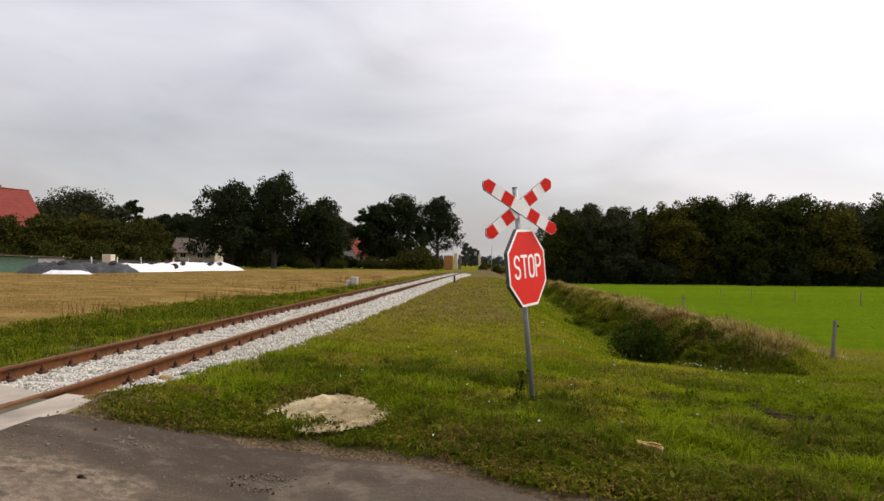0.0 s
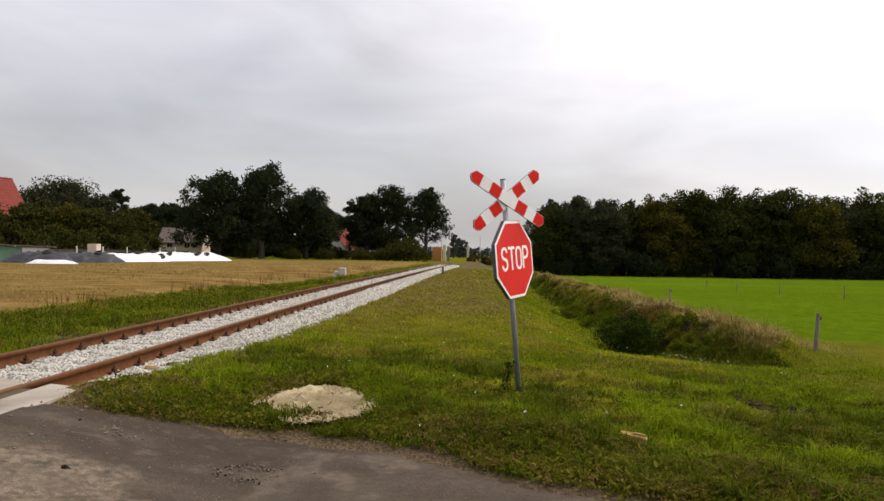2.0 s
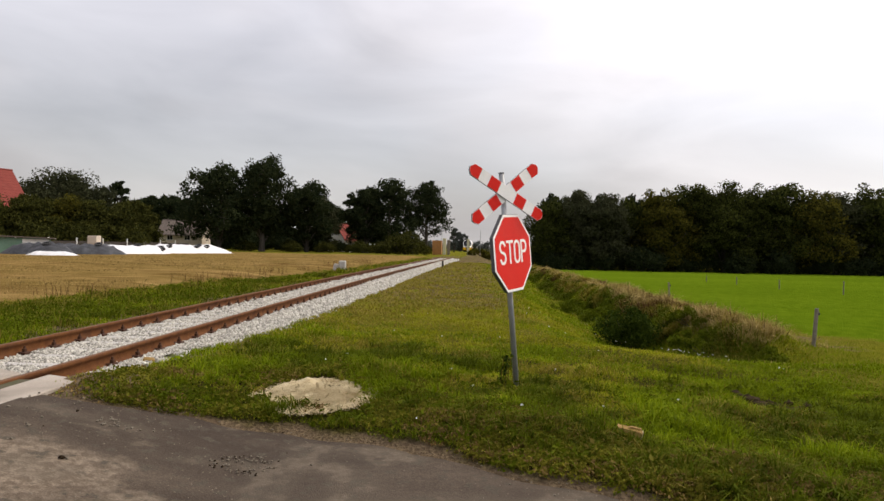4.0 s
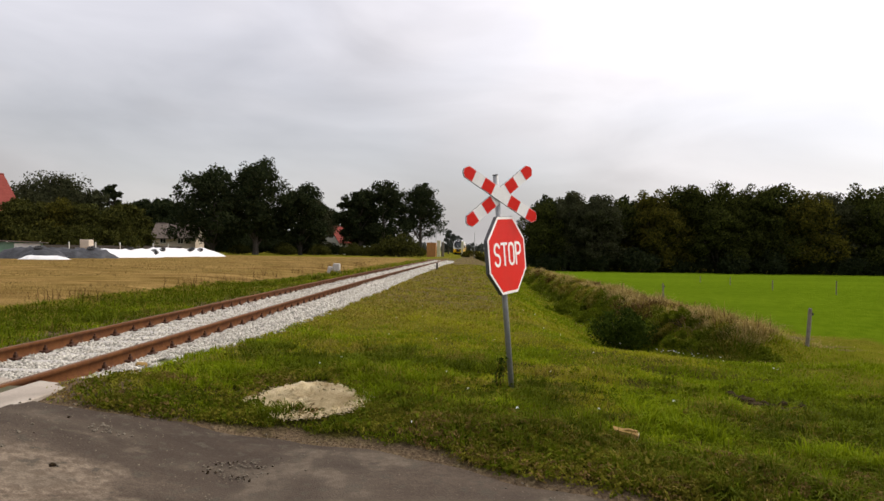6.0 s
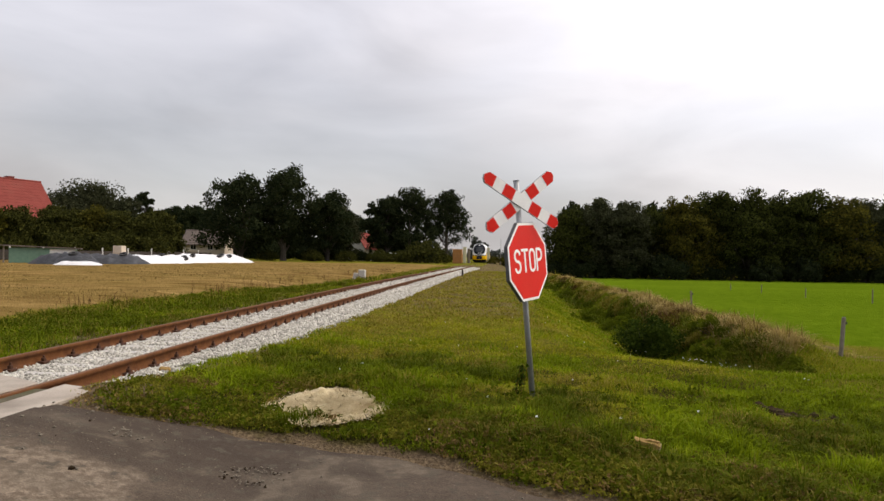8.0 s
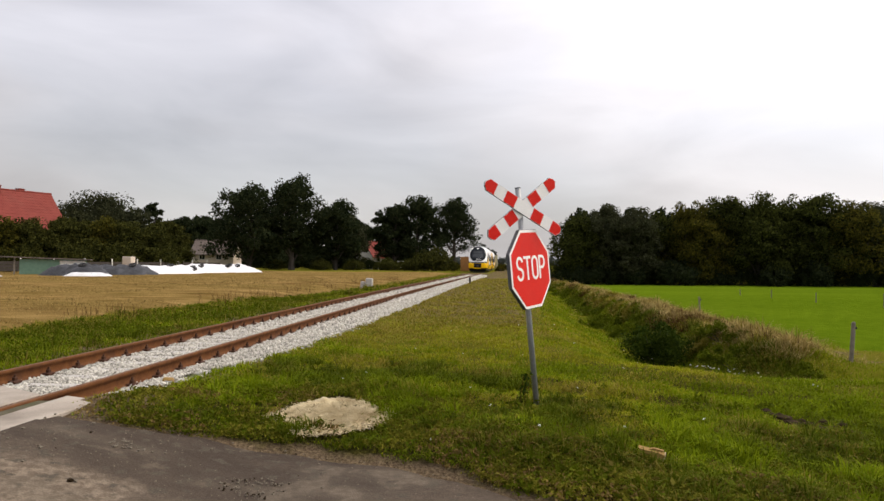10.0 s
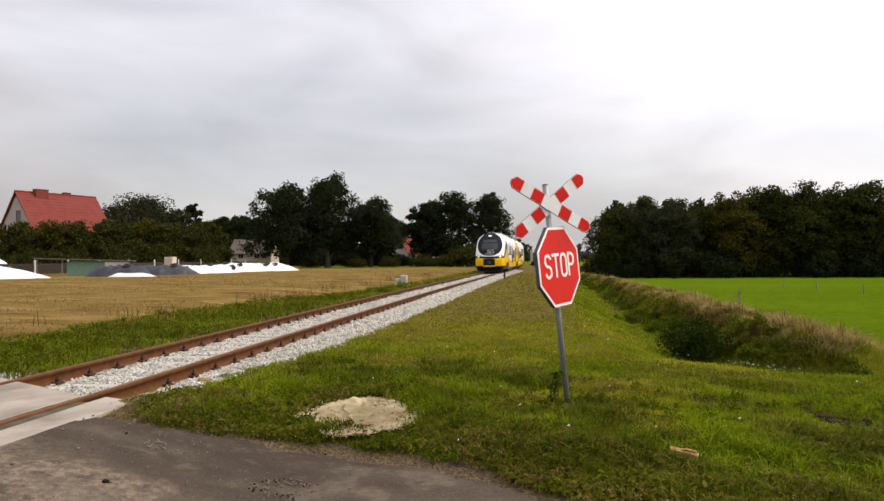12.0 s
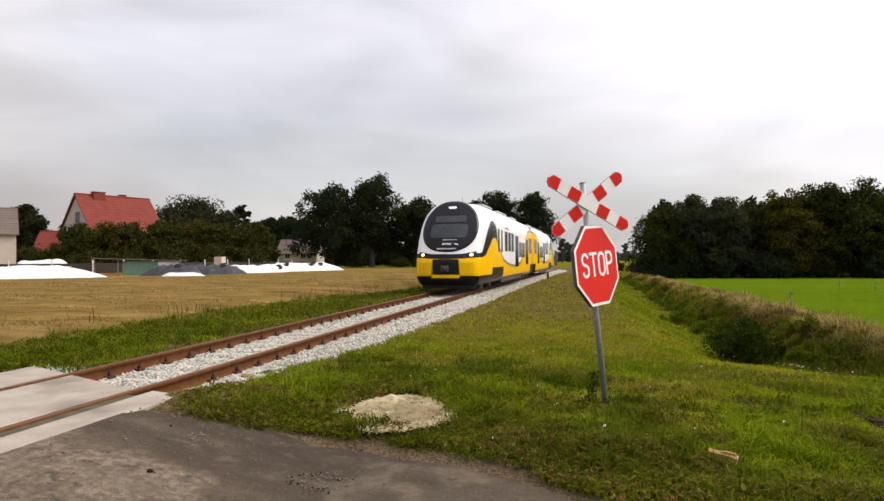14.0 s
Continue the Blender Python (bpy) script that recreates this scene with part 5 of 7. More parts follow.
def leaf_cloud(rng, centres, radii, per, size, flat=0.75):
    """Small leaf faces gathered in clumps."""
    n = len(centres)
    k = np.repeat(np.arange(n), per)
    d = rng.normal(size=(len(k), 3))
    d /= np.linalg.norm(d, axis=1)[:, None]
    r = rng.random(len(k)) ** 0.45
    P = centres[k] + d * (r * radii[k])[:, None] * np.array([1, 1, flat])
    m = len(P)
    a = rng.normal(size=(m, 3)); a /= np.linalg.norm(a, axis=1)[:, None]
    b = np.cross(a, rng.normal(size=(m, 3))); b /= np.linalg.norm(b, axis=1)[:, None]
    s = size * rng.uniform(0.55, 1.3, m)[:, None]
    V = np.stack([P + a * s, P + b * s * 0.55, P - a * s * 0.9, P - b * s * 0.55], 1).reshape(-1, 3)
    F = np.arange(4 * m).reshape(m, 4)
    return V, F


def tree_mesh(seed, height, spread, clear, lobes, per, size, leaf, gaps=0.0, crown_flat=0.8):
    """A tree: trunk with forking limbs, and a crown of leaf clumps in several lobes."""
    rng = np.random.default_rng(seed)
    t = new("tree")
    bm = bmesh.new()
    r0 = 0.028 * height
    bend = rng.normal(0, 0.02, 2) * height
    top = height * 0.62
    trunk = [(bend[0] * f * f, bend[1] * f * f, f * top - 0.3 * (f == 0)) for f in (0, 0.06, 0.25, 0.5, 0.75, 1)]
    tube(bm, trunk, [r0 * 1.5, r0 * 1.1, r0 * 0.9, r0 * 0.75, r0 * 0.5, r0 * 0.25], 8)
    C, R = [], []
    for k in range(lobes):
        a = 2 * math.pi * (k + rng.random() * 0.8) / lobes * 1.618 * 2
        f = (k + 0.5) / lobes
        h = clear + (height - clear) * (0.12 + 0.76 * f)
        prof = math.sin(math.pi * min(1, 0.30 + 0.60 * f)) ** 0.7
        out = spread * prof * rng.uniform(0.30, 0.78) * (1 - 0.6 * (f > 0.88))
        c = np.array([math.cos(a) * out, math.sin(a) * out, h])
        lr = spread * rng.uniform(0.33, 0.50)
        z0 = max(clear * 0.7, h - out * rng.uniform(0.5, 1.0) - 1.0)
        z0 = min(z0, top * 0.95)
        fx = np.interp(z0, [p[2] for p in trunk], [p[0] for p in trunk]); fy = np.interp(z0, [p[2] for p in trunk], [p[1] for p in trunk])
        mid = (0.5 * (fx + c[0]) + rng.normal(0, 0.2), 0.5 * (fy + c[1]) + rng.normal(0, 0.2), 0.42 * z0 + 0.58 * h)
        tube(bm, [(fx, fy, z0), mid, tuple(c)], [r0 * 0.42, r0 * 0.26, r0 * 0.07], 5)
        n = int(13 + rng.integers(0, 5))
        for q in range(n):
            d = rng.normal(size=3); d /= np.linalg.norm(d)
            p = c + d * lr * rng.uniform(0.45, 1.0) * np.array([1, 1, crown_flat])
            if rng.random() < gaps:
                continue
            if q % 5 == 0:
                tube(bm, [tuple(c), tuple(p)], [r0 * 0.09, r0 * 0.03], 4)
            p[2] = min(max(p[2], clear), height)
            C.append(p); R.append(lr * rng.uniform(0.32, 0.60))
    part("trunk", bm, M["bark"], t)
    V, F = leaf_cloud(rng, np.array(C), np.array(R), per, size * 0.80)
    arrays("crown", V, F, leaf, t)
    return t


def bush_mesh(seed, w, d, h, n, per, size, leaf):
    rng = np.random.default_rng(seed)
    t = new("bush")
    bm = bmesh.new()
    C, R = [], []
    for k in range(n):
        a, r = rng.uniform(0, 2 * math.pi), math.sqrt(rng.random())
        x, y = math.cos(a) * r * w / 2, math.sin(a) * r * d / 2
        z = h * (0.12 + 0.72 * rng.random() ** 0.8 * (1 - 0.55 * r ** 2))
        C.append((x, y, z)); R.append(0.20 * h * rng.uniform(0.7, 1.5))
        if k % 4 == 0:
            tube(bm, [(x * 0.3, y * 0.3, -0.05), (x * 0.7, y * 0.7, z * 0.5), (x, y, z)], [0.012 * h, 0.008 * h, 0.003 * h], 5)
    part("stem", bm, M["bark"], t)
    V, F = leaf_cloud(rng, np.array(C), np.array(R), per, size, 0.9)
    arrays("foliage", V, F, leaf, t)
    return t


def plant(src, x, y, turn=0.0, label="", category="tree", group="", z=None, scale=1.0, used=set()):
    """Sets a tree or bush down; the first use takes the built one itself."""
    z = float(land(x, y)) - 0.05 if z is None else z
    m = pose(x, y, z, 0, 0, turn)
    ob = src
    if src.name in used:
        own = src.scale.copy()
        src.scale = (scale,) * 3
        ob = copy_thing(src, m)
        src.scale = own
    else:
        used.add(src.name)
        ob.matrix_basis = m @ Matrix.Diagonal((scale, scale, scale, 1))
    return tagged(ob, label, category, group)


def make_trees():
    # oaks by the lane
    big = "large dark oak with a broad uneven crown"
    plant(tree_mesh(11, 16.9, 6.8, 1.6, 26, 62, 0.31, M["leaf_oak"], 0.16), -31.2, 112, 20, big, group="oaks by the lane")
    plant(tree_mesh(12, 14.6, 6.8, 1.2, 24, 62, 0.31, M["leaf_oak"], 0.12), -37.6, 109, 0, big, group="oaks by the lane")
    plant(tree_mesh(13, 12.8, 5.2, 0.6, 19, 62, 0.31, M["leaf_oak"], 0.10), -24.6, 117, 0, "smaller dark oak among larger ones", group="oaks by the lane")
    plant(tree_mesh(14, 13.0, 4.4, 0.6, 19, 62, 0.31, M["leaf_oak"], 0.12), -15.2, 125, 0, "dark oak with gaps in its crown", group="oaks by the lane")
    plant(tree_mesh(15, 15.0, 6.0, 1.0, 22, 62, 0.31, M["leaf_oak"], 0.16), -11.0, 128, 40, big, group="oaks by the lane")
    plant(tree_mesh(16, 14.4, 6.0, 4.2, 18, 62, 0.27, M["leaf_oak"], 0.14), -4.0, 132, 0, "airy oak with branches hanging over the track", group="oaks by the lane")
    plant(tree_mesh(17, 11.8, 4.6, 0.8, 15, 60, 0.30, M["leaf_dusk"]), -25.4, 131, 0, "grey-green tree behind the oaks", group="oaks by the lane")
    low = bush_mesh(21, 5.5, 4.0, 3.2, 70, 60, 0.15, M["leaf_hedge"])
    for k, (x, y, s) in enumerate(((-6.0, 110, 1.35), (-9.5, 112, 0.8), (-15, 118, 0.8), (-21, 116, 0.7), (-28, 118, 0.8), (-16.5, 121, 0.7), (-12.5, 121, 0.7), (-26, 113, 0.7), (-34, 112, 0.7))):
        plant(low, x, y, 70 * k, "dark green shrub at the foot of the oaks", "bush", "shrubs under the oaks", scale=s)
    back = bush_mesh(22, 9.0, 5.0, 5.2, 80, 50, 0.30, M["leaf_oak"])
    for k in range(15):
        x = -52 + 3.55 * k
        if -25.5 < x < -18.5 or x > -8:
            continue
        plant(back, x, 139 + 3 * (k % 3), 33 * k, "dark thicket behind the oaks", "bush", "thickets behind the oaks", scale=0.8 + 0.12 * (k % 3))
    plant(back, -22.0, 134.5, 20, "dark thicket behind the oaks", "bush", "thickets behind the oaks", scale=0.5)
    # garden: dome tree, orchard bushes
    plant(tree_mesh(31, 13.0, 8.0, 0.6, 34, 80, 0.30, M["leaf_dusk"], 0.0), -66.5, 112, 0, "round dense garden tree", group="garden trees")
    plant(tree_mesh(32, 10.6, 4.6, 0.8, 15, 62, 0.33, M["leaf_dusk"], 0.0), -60.5, 113, 0, "dense green garden tree behind the yard", group="garden trees")
    plant(tree_mesh(33, 13.8, 2.6, 7.0, 8, 70, 0.22, M["leaf_oak"], 0.15), -64.4, 126, 0, "slim dark tree with a small crown", group="garden trees")
    gar = [tree_mesh(34 + k, 7.2 - 0.4 * k, 3.9, 0.2, 17, 85, 0.21, M["leaf_hedge"] if k != 1 else M["leaf_light"]) for k in range(3)]
    for k, (x, y, s) in enumerate(((-59.8, 75.0, 0.90), (-57.0, 76.5, 0.95), (-54.6, 78, 1.0), (-52.0, 82, 0.98), (-49, 86, 1.05), (-45.5, 86, 1.0), (-42.5, 90, 0.98), (-57.0, 91, 0.95), (-52, 94, 1.05), (-47, 98, 1.0))):
        plant(gar[k % 3], x, y, 50 * k, "overgrown orchard tree with leaves down to the fence" if k % 3 != 1 else "overgrown orchard tree with yellowing leaves", "tree", "orchard trees", scale=s)
    gb = bush_mesh(37, 6.5, 4.0, 4.6, 90, 60, 0.18, M["leaf_hedge"])
    for k, (x, y, s) in enumerate(((-59.3, 72.5, 0.75), (-56.0, 73, 0.85), (-53.5, 77, 0.95), (-50.5, 80, 1.0), (-47.5, 83, 1.0), (-44.5, 83.5, 0.95), (-41.8, 86.5, 1.0), (-66.0, 79, 0.62), (-69.0, 81, 0.72), (-72.5, 82, 0.85), (-75.5, 84, 1.05))):
        plant(gb, x, y, 55 * k, "dense olive-green garden shrub along the fence", "bush", "garden shrubs", scale=s)
    mid = tree_mesh(41, 13.2, 5.4, 0.8, 17, 50, 0.38, M["leaf_oak"])
    for k, (x, y, s) in enumerate(((-71, 150, 0.95), (-66.8, 151, 0.98), (-64, 156, 0.95), (-73, 172, 1.04), (-60, 170, 0.95), (-52, 165, 0.75), (-106, 112, 1.04), (-99, 108, 0.85), (-93, 120, 0.78), (-113, 112, 1.0), (-86, 125, 0.7), (-40, 150, 0.75), (-30, 155, 0.7), (-22, 165, 0.72), (-26.5, 150, 0.85), (-19.0, 152, 0.78))):
        plant(mid, x, y, 63 * k, "dark tree behind the gardens", "tree", "far garden trees", scale=s)
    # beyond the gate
    far = tree_mesh(42, 9.0, 2.0, 1.0, 9, 60, 0.28, M["leaf_far_haze"])
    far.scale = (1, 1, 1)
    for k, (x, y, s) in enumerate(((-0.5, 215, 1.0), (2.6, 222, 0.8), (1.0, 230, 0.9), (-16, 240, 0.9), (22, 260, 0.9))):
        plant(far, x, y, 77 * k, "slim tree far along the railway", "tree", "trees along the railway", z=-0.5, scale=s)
    haze = bush_mesh(43, 22, 8, 5.0, 60, 40, 0.5, M["leaf_far_haze"])
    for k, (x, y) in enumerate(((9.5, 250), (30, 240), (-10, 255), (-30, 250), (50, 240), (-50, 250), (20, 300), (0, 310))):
        plant(haze, x, y, 12 * k, "distant thicket with haze painted into its grey-green leaves", "bush", "distant thickets", z=-0.3)
    # wood beyond the crop field
    kinds = [tree_mesh(51 + k, 13.8 + 0.5 * (k % 3), 5.6 + 0.3 * (k % 4), 0.4, 21, 80, 0.27, (M["leaf_wood"], M["leaf_wood"], M["leaf_wood"], M["leaf_light"], M["leaf_dusk"])[k]) for k in range(5)]
    row = [(17.8, 109, 0, 0.84), (22.5, 110, 4, 0.92), (27.2, 108, 4, 0.88), (31.8, 111, 2, 0.80), (36.3, 109, 3, 0.97), (41.4, 110, 1, 1.02), (46.0, 108, 2, 0.97), (50.6, 110, 0, 1.02), (55.6, 109, 1, 1.04), (60.2, 108, 3, 0.98), (64.8, 110, 4, 0.95), (70.0, 109, 0, 1.04), (75.5, 110, 1, 1.04), (81, 112, 2, 1.0)]
    for k, (x, y, q, s) in enumerate(row):
        plant(kinds[q], x, y, 47 * k, "dense dark deciduous tree at the wood's edge" if q != 3 else "deciduous tree turning yellow at the wood's edge", "tree", "trees of the wood", scale=s)
    deep = tree_mesh(56, 14.0, 5.6, 0.3, 15, 30, 0.55, M["leaf_oak"])
    for k in range(13):
        plant(deep, 19.5 + 5.0 * k, 117 + 2 * (k % 3), 31 * k, "dense dark deciduous tree at the wood's edge", "tree", "trees of the wood", scale=0.92)
    edge = bush_mesh(61, 7.5, 4.0, 4.0, 75, 50, 0.21, M["leaf_oak"])
    for k in range(13):
        plant(edge, 16.5 + 5.2 * k, 105.5 + (k % 3), 40 * k, "dark undergrowth at the wood's edge", "bush", "undergrowth of the wood", scale=0.8 + 0.1 * (k % 4))


make_trees()

# ---- houses and yard ----


def gable_house(name, m, length, width, eave, ridge, wall, roof, label, over=0.5, windows=(), chimneys=()):
    """A house with its ridge along x, its long front at -y; windows: (side, along, z, w, h)."""
    h = thing(name, m, label, "house")
    bm = bmesh.new()
    w2, l2 = width / 2, length / 2
    prof = [(-w2, -0.3), (w2, -0.3), (w2, eave), (0, ridge - 0.12), (-w2, eave)]
    a = [bm.verts.new((-l2, y, z)) for y, z in prof]; b = [bm.verts.new((l2, y, z)) for y, z in prof]
    bm.faces.new(a); bm.faces.new(b[::-1])
    for k in range(5):
        bm.faces.new((a[k], b[k], b[(k + 1) % 5], a[(k + 1) % 5]))
    bmesh.ops.recalc_face_normals(bm, faces=bm.faces)
    part("wall", bm, wall, h)
    rise = (ridge - eave) / w2
    for s in (-1, 1):
        bm = bmesh.new()
        lo = eave - rise * over
        pts = [(s * (w2 + over), lo), (0, ridge), (0, ridge + 0.18), (s * (w2 + over), lo + 0.18)]
        a = [bm.verts.new((-l2 - 0.3, y, z)) for y, z in pts]; b = [bm.verts.new((l2 + 0.3, y, z)) for y, z in pts]
        bm.faces.new(a); bm.faces.new(b[::-1])
        for k in range(4):
            bm.faces.new((a[k], b[k], b[(k + 1) % 4], a[(k + 1) % 4]))
        bmesh.ops.recalc_face_normals(bm, faces=bm.faces)
        r = part("roof_slope", bm, roof, h)
        n = int(math.hypot(w2 + over, ridge - lo) / 0.55)
        for k in range(1, n):
            f = k / n
            bm = bmesh.new()
            box(bm, length + 0.6, 0.10, 0.035, 0, s * (w2 + over) * (1 - f), lo + (ridge - lo) * f + 0.19, Matrix.Rotation(-s * math.atan(rise), 4, "X"))
            part("tile_course", bm, roof, r)
    bm = bmesh.new()
    tube(bm, [(-l2 - 0.3, 0, ridge + 0.14), (l2 + 0.3, 0, ridge + 0.14)], [0.14, 0.14], 8)
    part("ridge_cap", bm, roof, h)
    for x, y, top in chimneys:
        bm = bmesh.new()
        base = ridge - abs(y) * rise - 0.3
        box(bm, 1.7 if abs(x) > 2 else 0.8, 0.8, top - base, x, y, (top + base) / 2)
        box(bm, 1.8 if abs(x) > 2 else 0.9, 0.9, 0.12, x, y, top)
        part("chimney", bm, M["roof_red"], h, "red brick chimney")
    for side, along, z, w, hh in windows:
        frame_m = {"front": pose(along, -w2 - 0.02, z), "left": pose(-l2 - 0.02, along, z, 0, 0, -90), "right": pose(l2 + 0.02, along, z, 0, 0, 90)}[side]
        bm = bmesh.new()
        for sx in (-1, 1):
            box(bm, 0.1, 0.1, hh, 0, 0, 0, frame_m @ Matrix.Translation((sx * w / 2, 0, 0)))
        for sz in (-1, 1):
            box(bm, w + 0.1, 0.1, 0.1, 0, 0, 0, frame_m @ Matrix.Translation((0, 0, sz * hh / 2)))
        box(bm, 0.06, 0.08, hh, 0, 0, 0, frame_m)
        win = part("window", bm, M["white_paint"] if wall is not M["render"] else M["wood"], h)
        bm = bmesh.new()
        box(bm, w, 0.03, hh, 0, 0, 0, frame_m)
        part("pane", bm, M["glass_dark"], win)
    return h


def make_houses():
    ang = 69
    gable_house("house", pose(-62.6, 85.2, 0, 0, 0, ang), 11.0, 8.6, 5.6, 11.0, M["render"], M["roof_red"], "two-storey grey rendered house with steep red tiled roof",
                windows=(("left", -0.4, 7.7, 1.0, 1.5), ("left", -2.2, 4.2, 1.2, 1.4), ("left", 1.8, 4.2, 1.2, 1.4), ("front", -3, 3.6, 1.3, 1.5), ("front", 0, 3.6, 1.3, 1.5), ("front", 3, 3.6, 1.3, 1.5)),
                chimneys=((-2.5, -0.3, 11.55), (1.5, 0.3, 11.45)))
    gable_house("house", pose(-74.2, 72.0, 0, 0, 0, 47), 10.5, 8.5, 5.4, 8.7, M["render_warm"], M["roof_grey"], "beige rendered house with low brown-grey roof",
                windows=(("front", -2, 3.4, 1.2, 1.4), ("right", 1.4, 3.2, 0.7, 0.7)))
    gable_house("house", pose(-47.4, 118, 0, 0, 0, 8), 7.5, 6.0, 2.9, 5.2, M["render_warm"], M["roof_grey"], "low house with grey roof between the trees",
                windows=(("front", -1.8, 2.3, 1.0, 1.1), ("front", 1.2, 2.3, 1.0, 1.1)))
    gable_house("house", pose(-22.3, 141, 0, 0, 0, 60), 6, 4.6, 3.0, 5.8, M["white_paint"], M["roof_red"], "small white house with red roof behind trees",
                windows=(("front", -1.2, 1.8, 1.0, 1.1), ("left", 0.0, 1.8, 0.9, 1.1)))
    gable_house("house", pose(-77.5, 91, 0, 0, 0, 20), 5, 5, 3.6, 6.3, M["render"], M["roof_red"], "low rendered outbuilding with red roof", windows=(("front", 0, 2.0, 1.0, 1.0),))
    # white van by the lane
    van = thing("van", pose(-12.6, 124, float(land(-12.6, 124)), 0, 0, 8), "small white van parked by the lane", "van")
    bm = bmesh.new()
    prism(bm, [(-2.1, 0.3), (2.1, 0.3), (2.15, 0.9), (1.75, 1.1), (1.2, 1.75), (-2.05, 1.8), (-2.15, 1.0)], 1.6, Matrix.Translation((0, -0.8, 0)))
    part("body", bm, M["white_paint"], van)
    bm = bmesh.new()
    prism(bm, [(-1.5, 1.15), (1.45, 1.15), (1.1, 1.6), (-1.5, 1.62)], 0.02, Matrix.Translation((0, -0.83, 0)))
    part("side_glass", bm, M["glass_dark"], van)
    for x in (-1.3, 1.3):
        for y in (-0.72, 0.72):
            bm = bmesh.new()
            tube(bm, [(x, y - 0.1, 0.3), (x, y + 0.1, 0.3)], [0.31, 0.31], 14)
            part("wheel", bm, M["tyre"], van)


make_houses()


def heap(name, pts, width, height, material, label, seed, tyres=0):
    """A long covered clamp along a line of points, with sagging film and tyres lying on it."""
    rng = np.random.default_rng(seed)
    h = thing(name, Matrix(), label, "silage heap")
    n, k = 40, 15
    P = np.array(pts, dtype=float)
    f = np.linspace(0, len(P) - 1, n)
    C = np.stack([np.interp(f, range(len(P)), P[:, i]) for i in range(2)], -1)
    D = np.gradient(C, axis=0); D /= np.linalg.norm(D, axis=1)[:, None]
    Nn = np.stack([-D[:, 1], D[:, 0]], -1)
    V = []
    for i in range(n):
        e = i / (n - 1)
        tap = min(1.0, (math.sin(math.pi * e) * 1.5)) ** 0.8 if 0 < e < 1 else 0.02
        wob = 1 + 0.14 * noise.noise((C[i, 0] * 0.4, C[i, 1] * 0.4, seed))
        for j in range(k):
            s = -1 + 2 * j / (k - 1)
            z = height * tap * wob * (1 - abs(s) ** 2.6) + (0.34 if material is M["film_black"] else 0.16) * noise.noise((i * 0.45, j * 0.5, seed * 3.0)) * (1 - abs(s)) * tap
            w = width / 2 * (0.35 + 0.65 * tap)
            p = C[i] + Nn[i] * s * w
            V.append((p[0], p[1], float(land(p[0], p[1])) - 0.03 + max(0, z)))
    idx = np.arange(n * k).reshape(n, k)
    F = np.stack([idx[:-1, :-1], idx[:-1, 1:], idx[1:, 1:], idx[1:, :-1]], -1).reshape(-1, 4)
    arrays("cover", np.array(V), F, material, h, True)
    VV = np.array(V).reshape(n, k, 3)
    for q in range(tyres):
        i, j = int(rng.integers(5, n - 5)), int(rng.integers(2, 6))
        c = VV[i, j]
        bm = bmesh.new()
        t = radians(rng.uniform(10, 28))
        mm = Matrix.Translation(c + np.array([0, 0, 0.08])) @ Matrix.Rotation(t, 4, "X")
        for a in range(14):
            a0, a1 = 2 * math.pi * a / 14, 2 * math.pi * (a + 1) / 14
            q4 = []
            for r, z in ((0.22, -0.08), (0.36, -0.08), (0.36, 0.08), (0.22, 0.08)):
                q4.append([bm.verts.new(mm @ Vector((r * math.cos(aa), r * math.sin(aa), z))) for aa in (a0, a1)])
            for g in range(4):
                bm.faces.new((q4[g][0], q4[g][1], q4[(g + 1) % 4][1], q4[(g + 1) % 4][0]))
        part("tyre", bm, M["tyre"], h, "old tyre lying on the film")


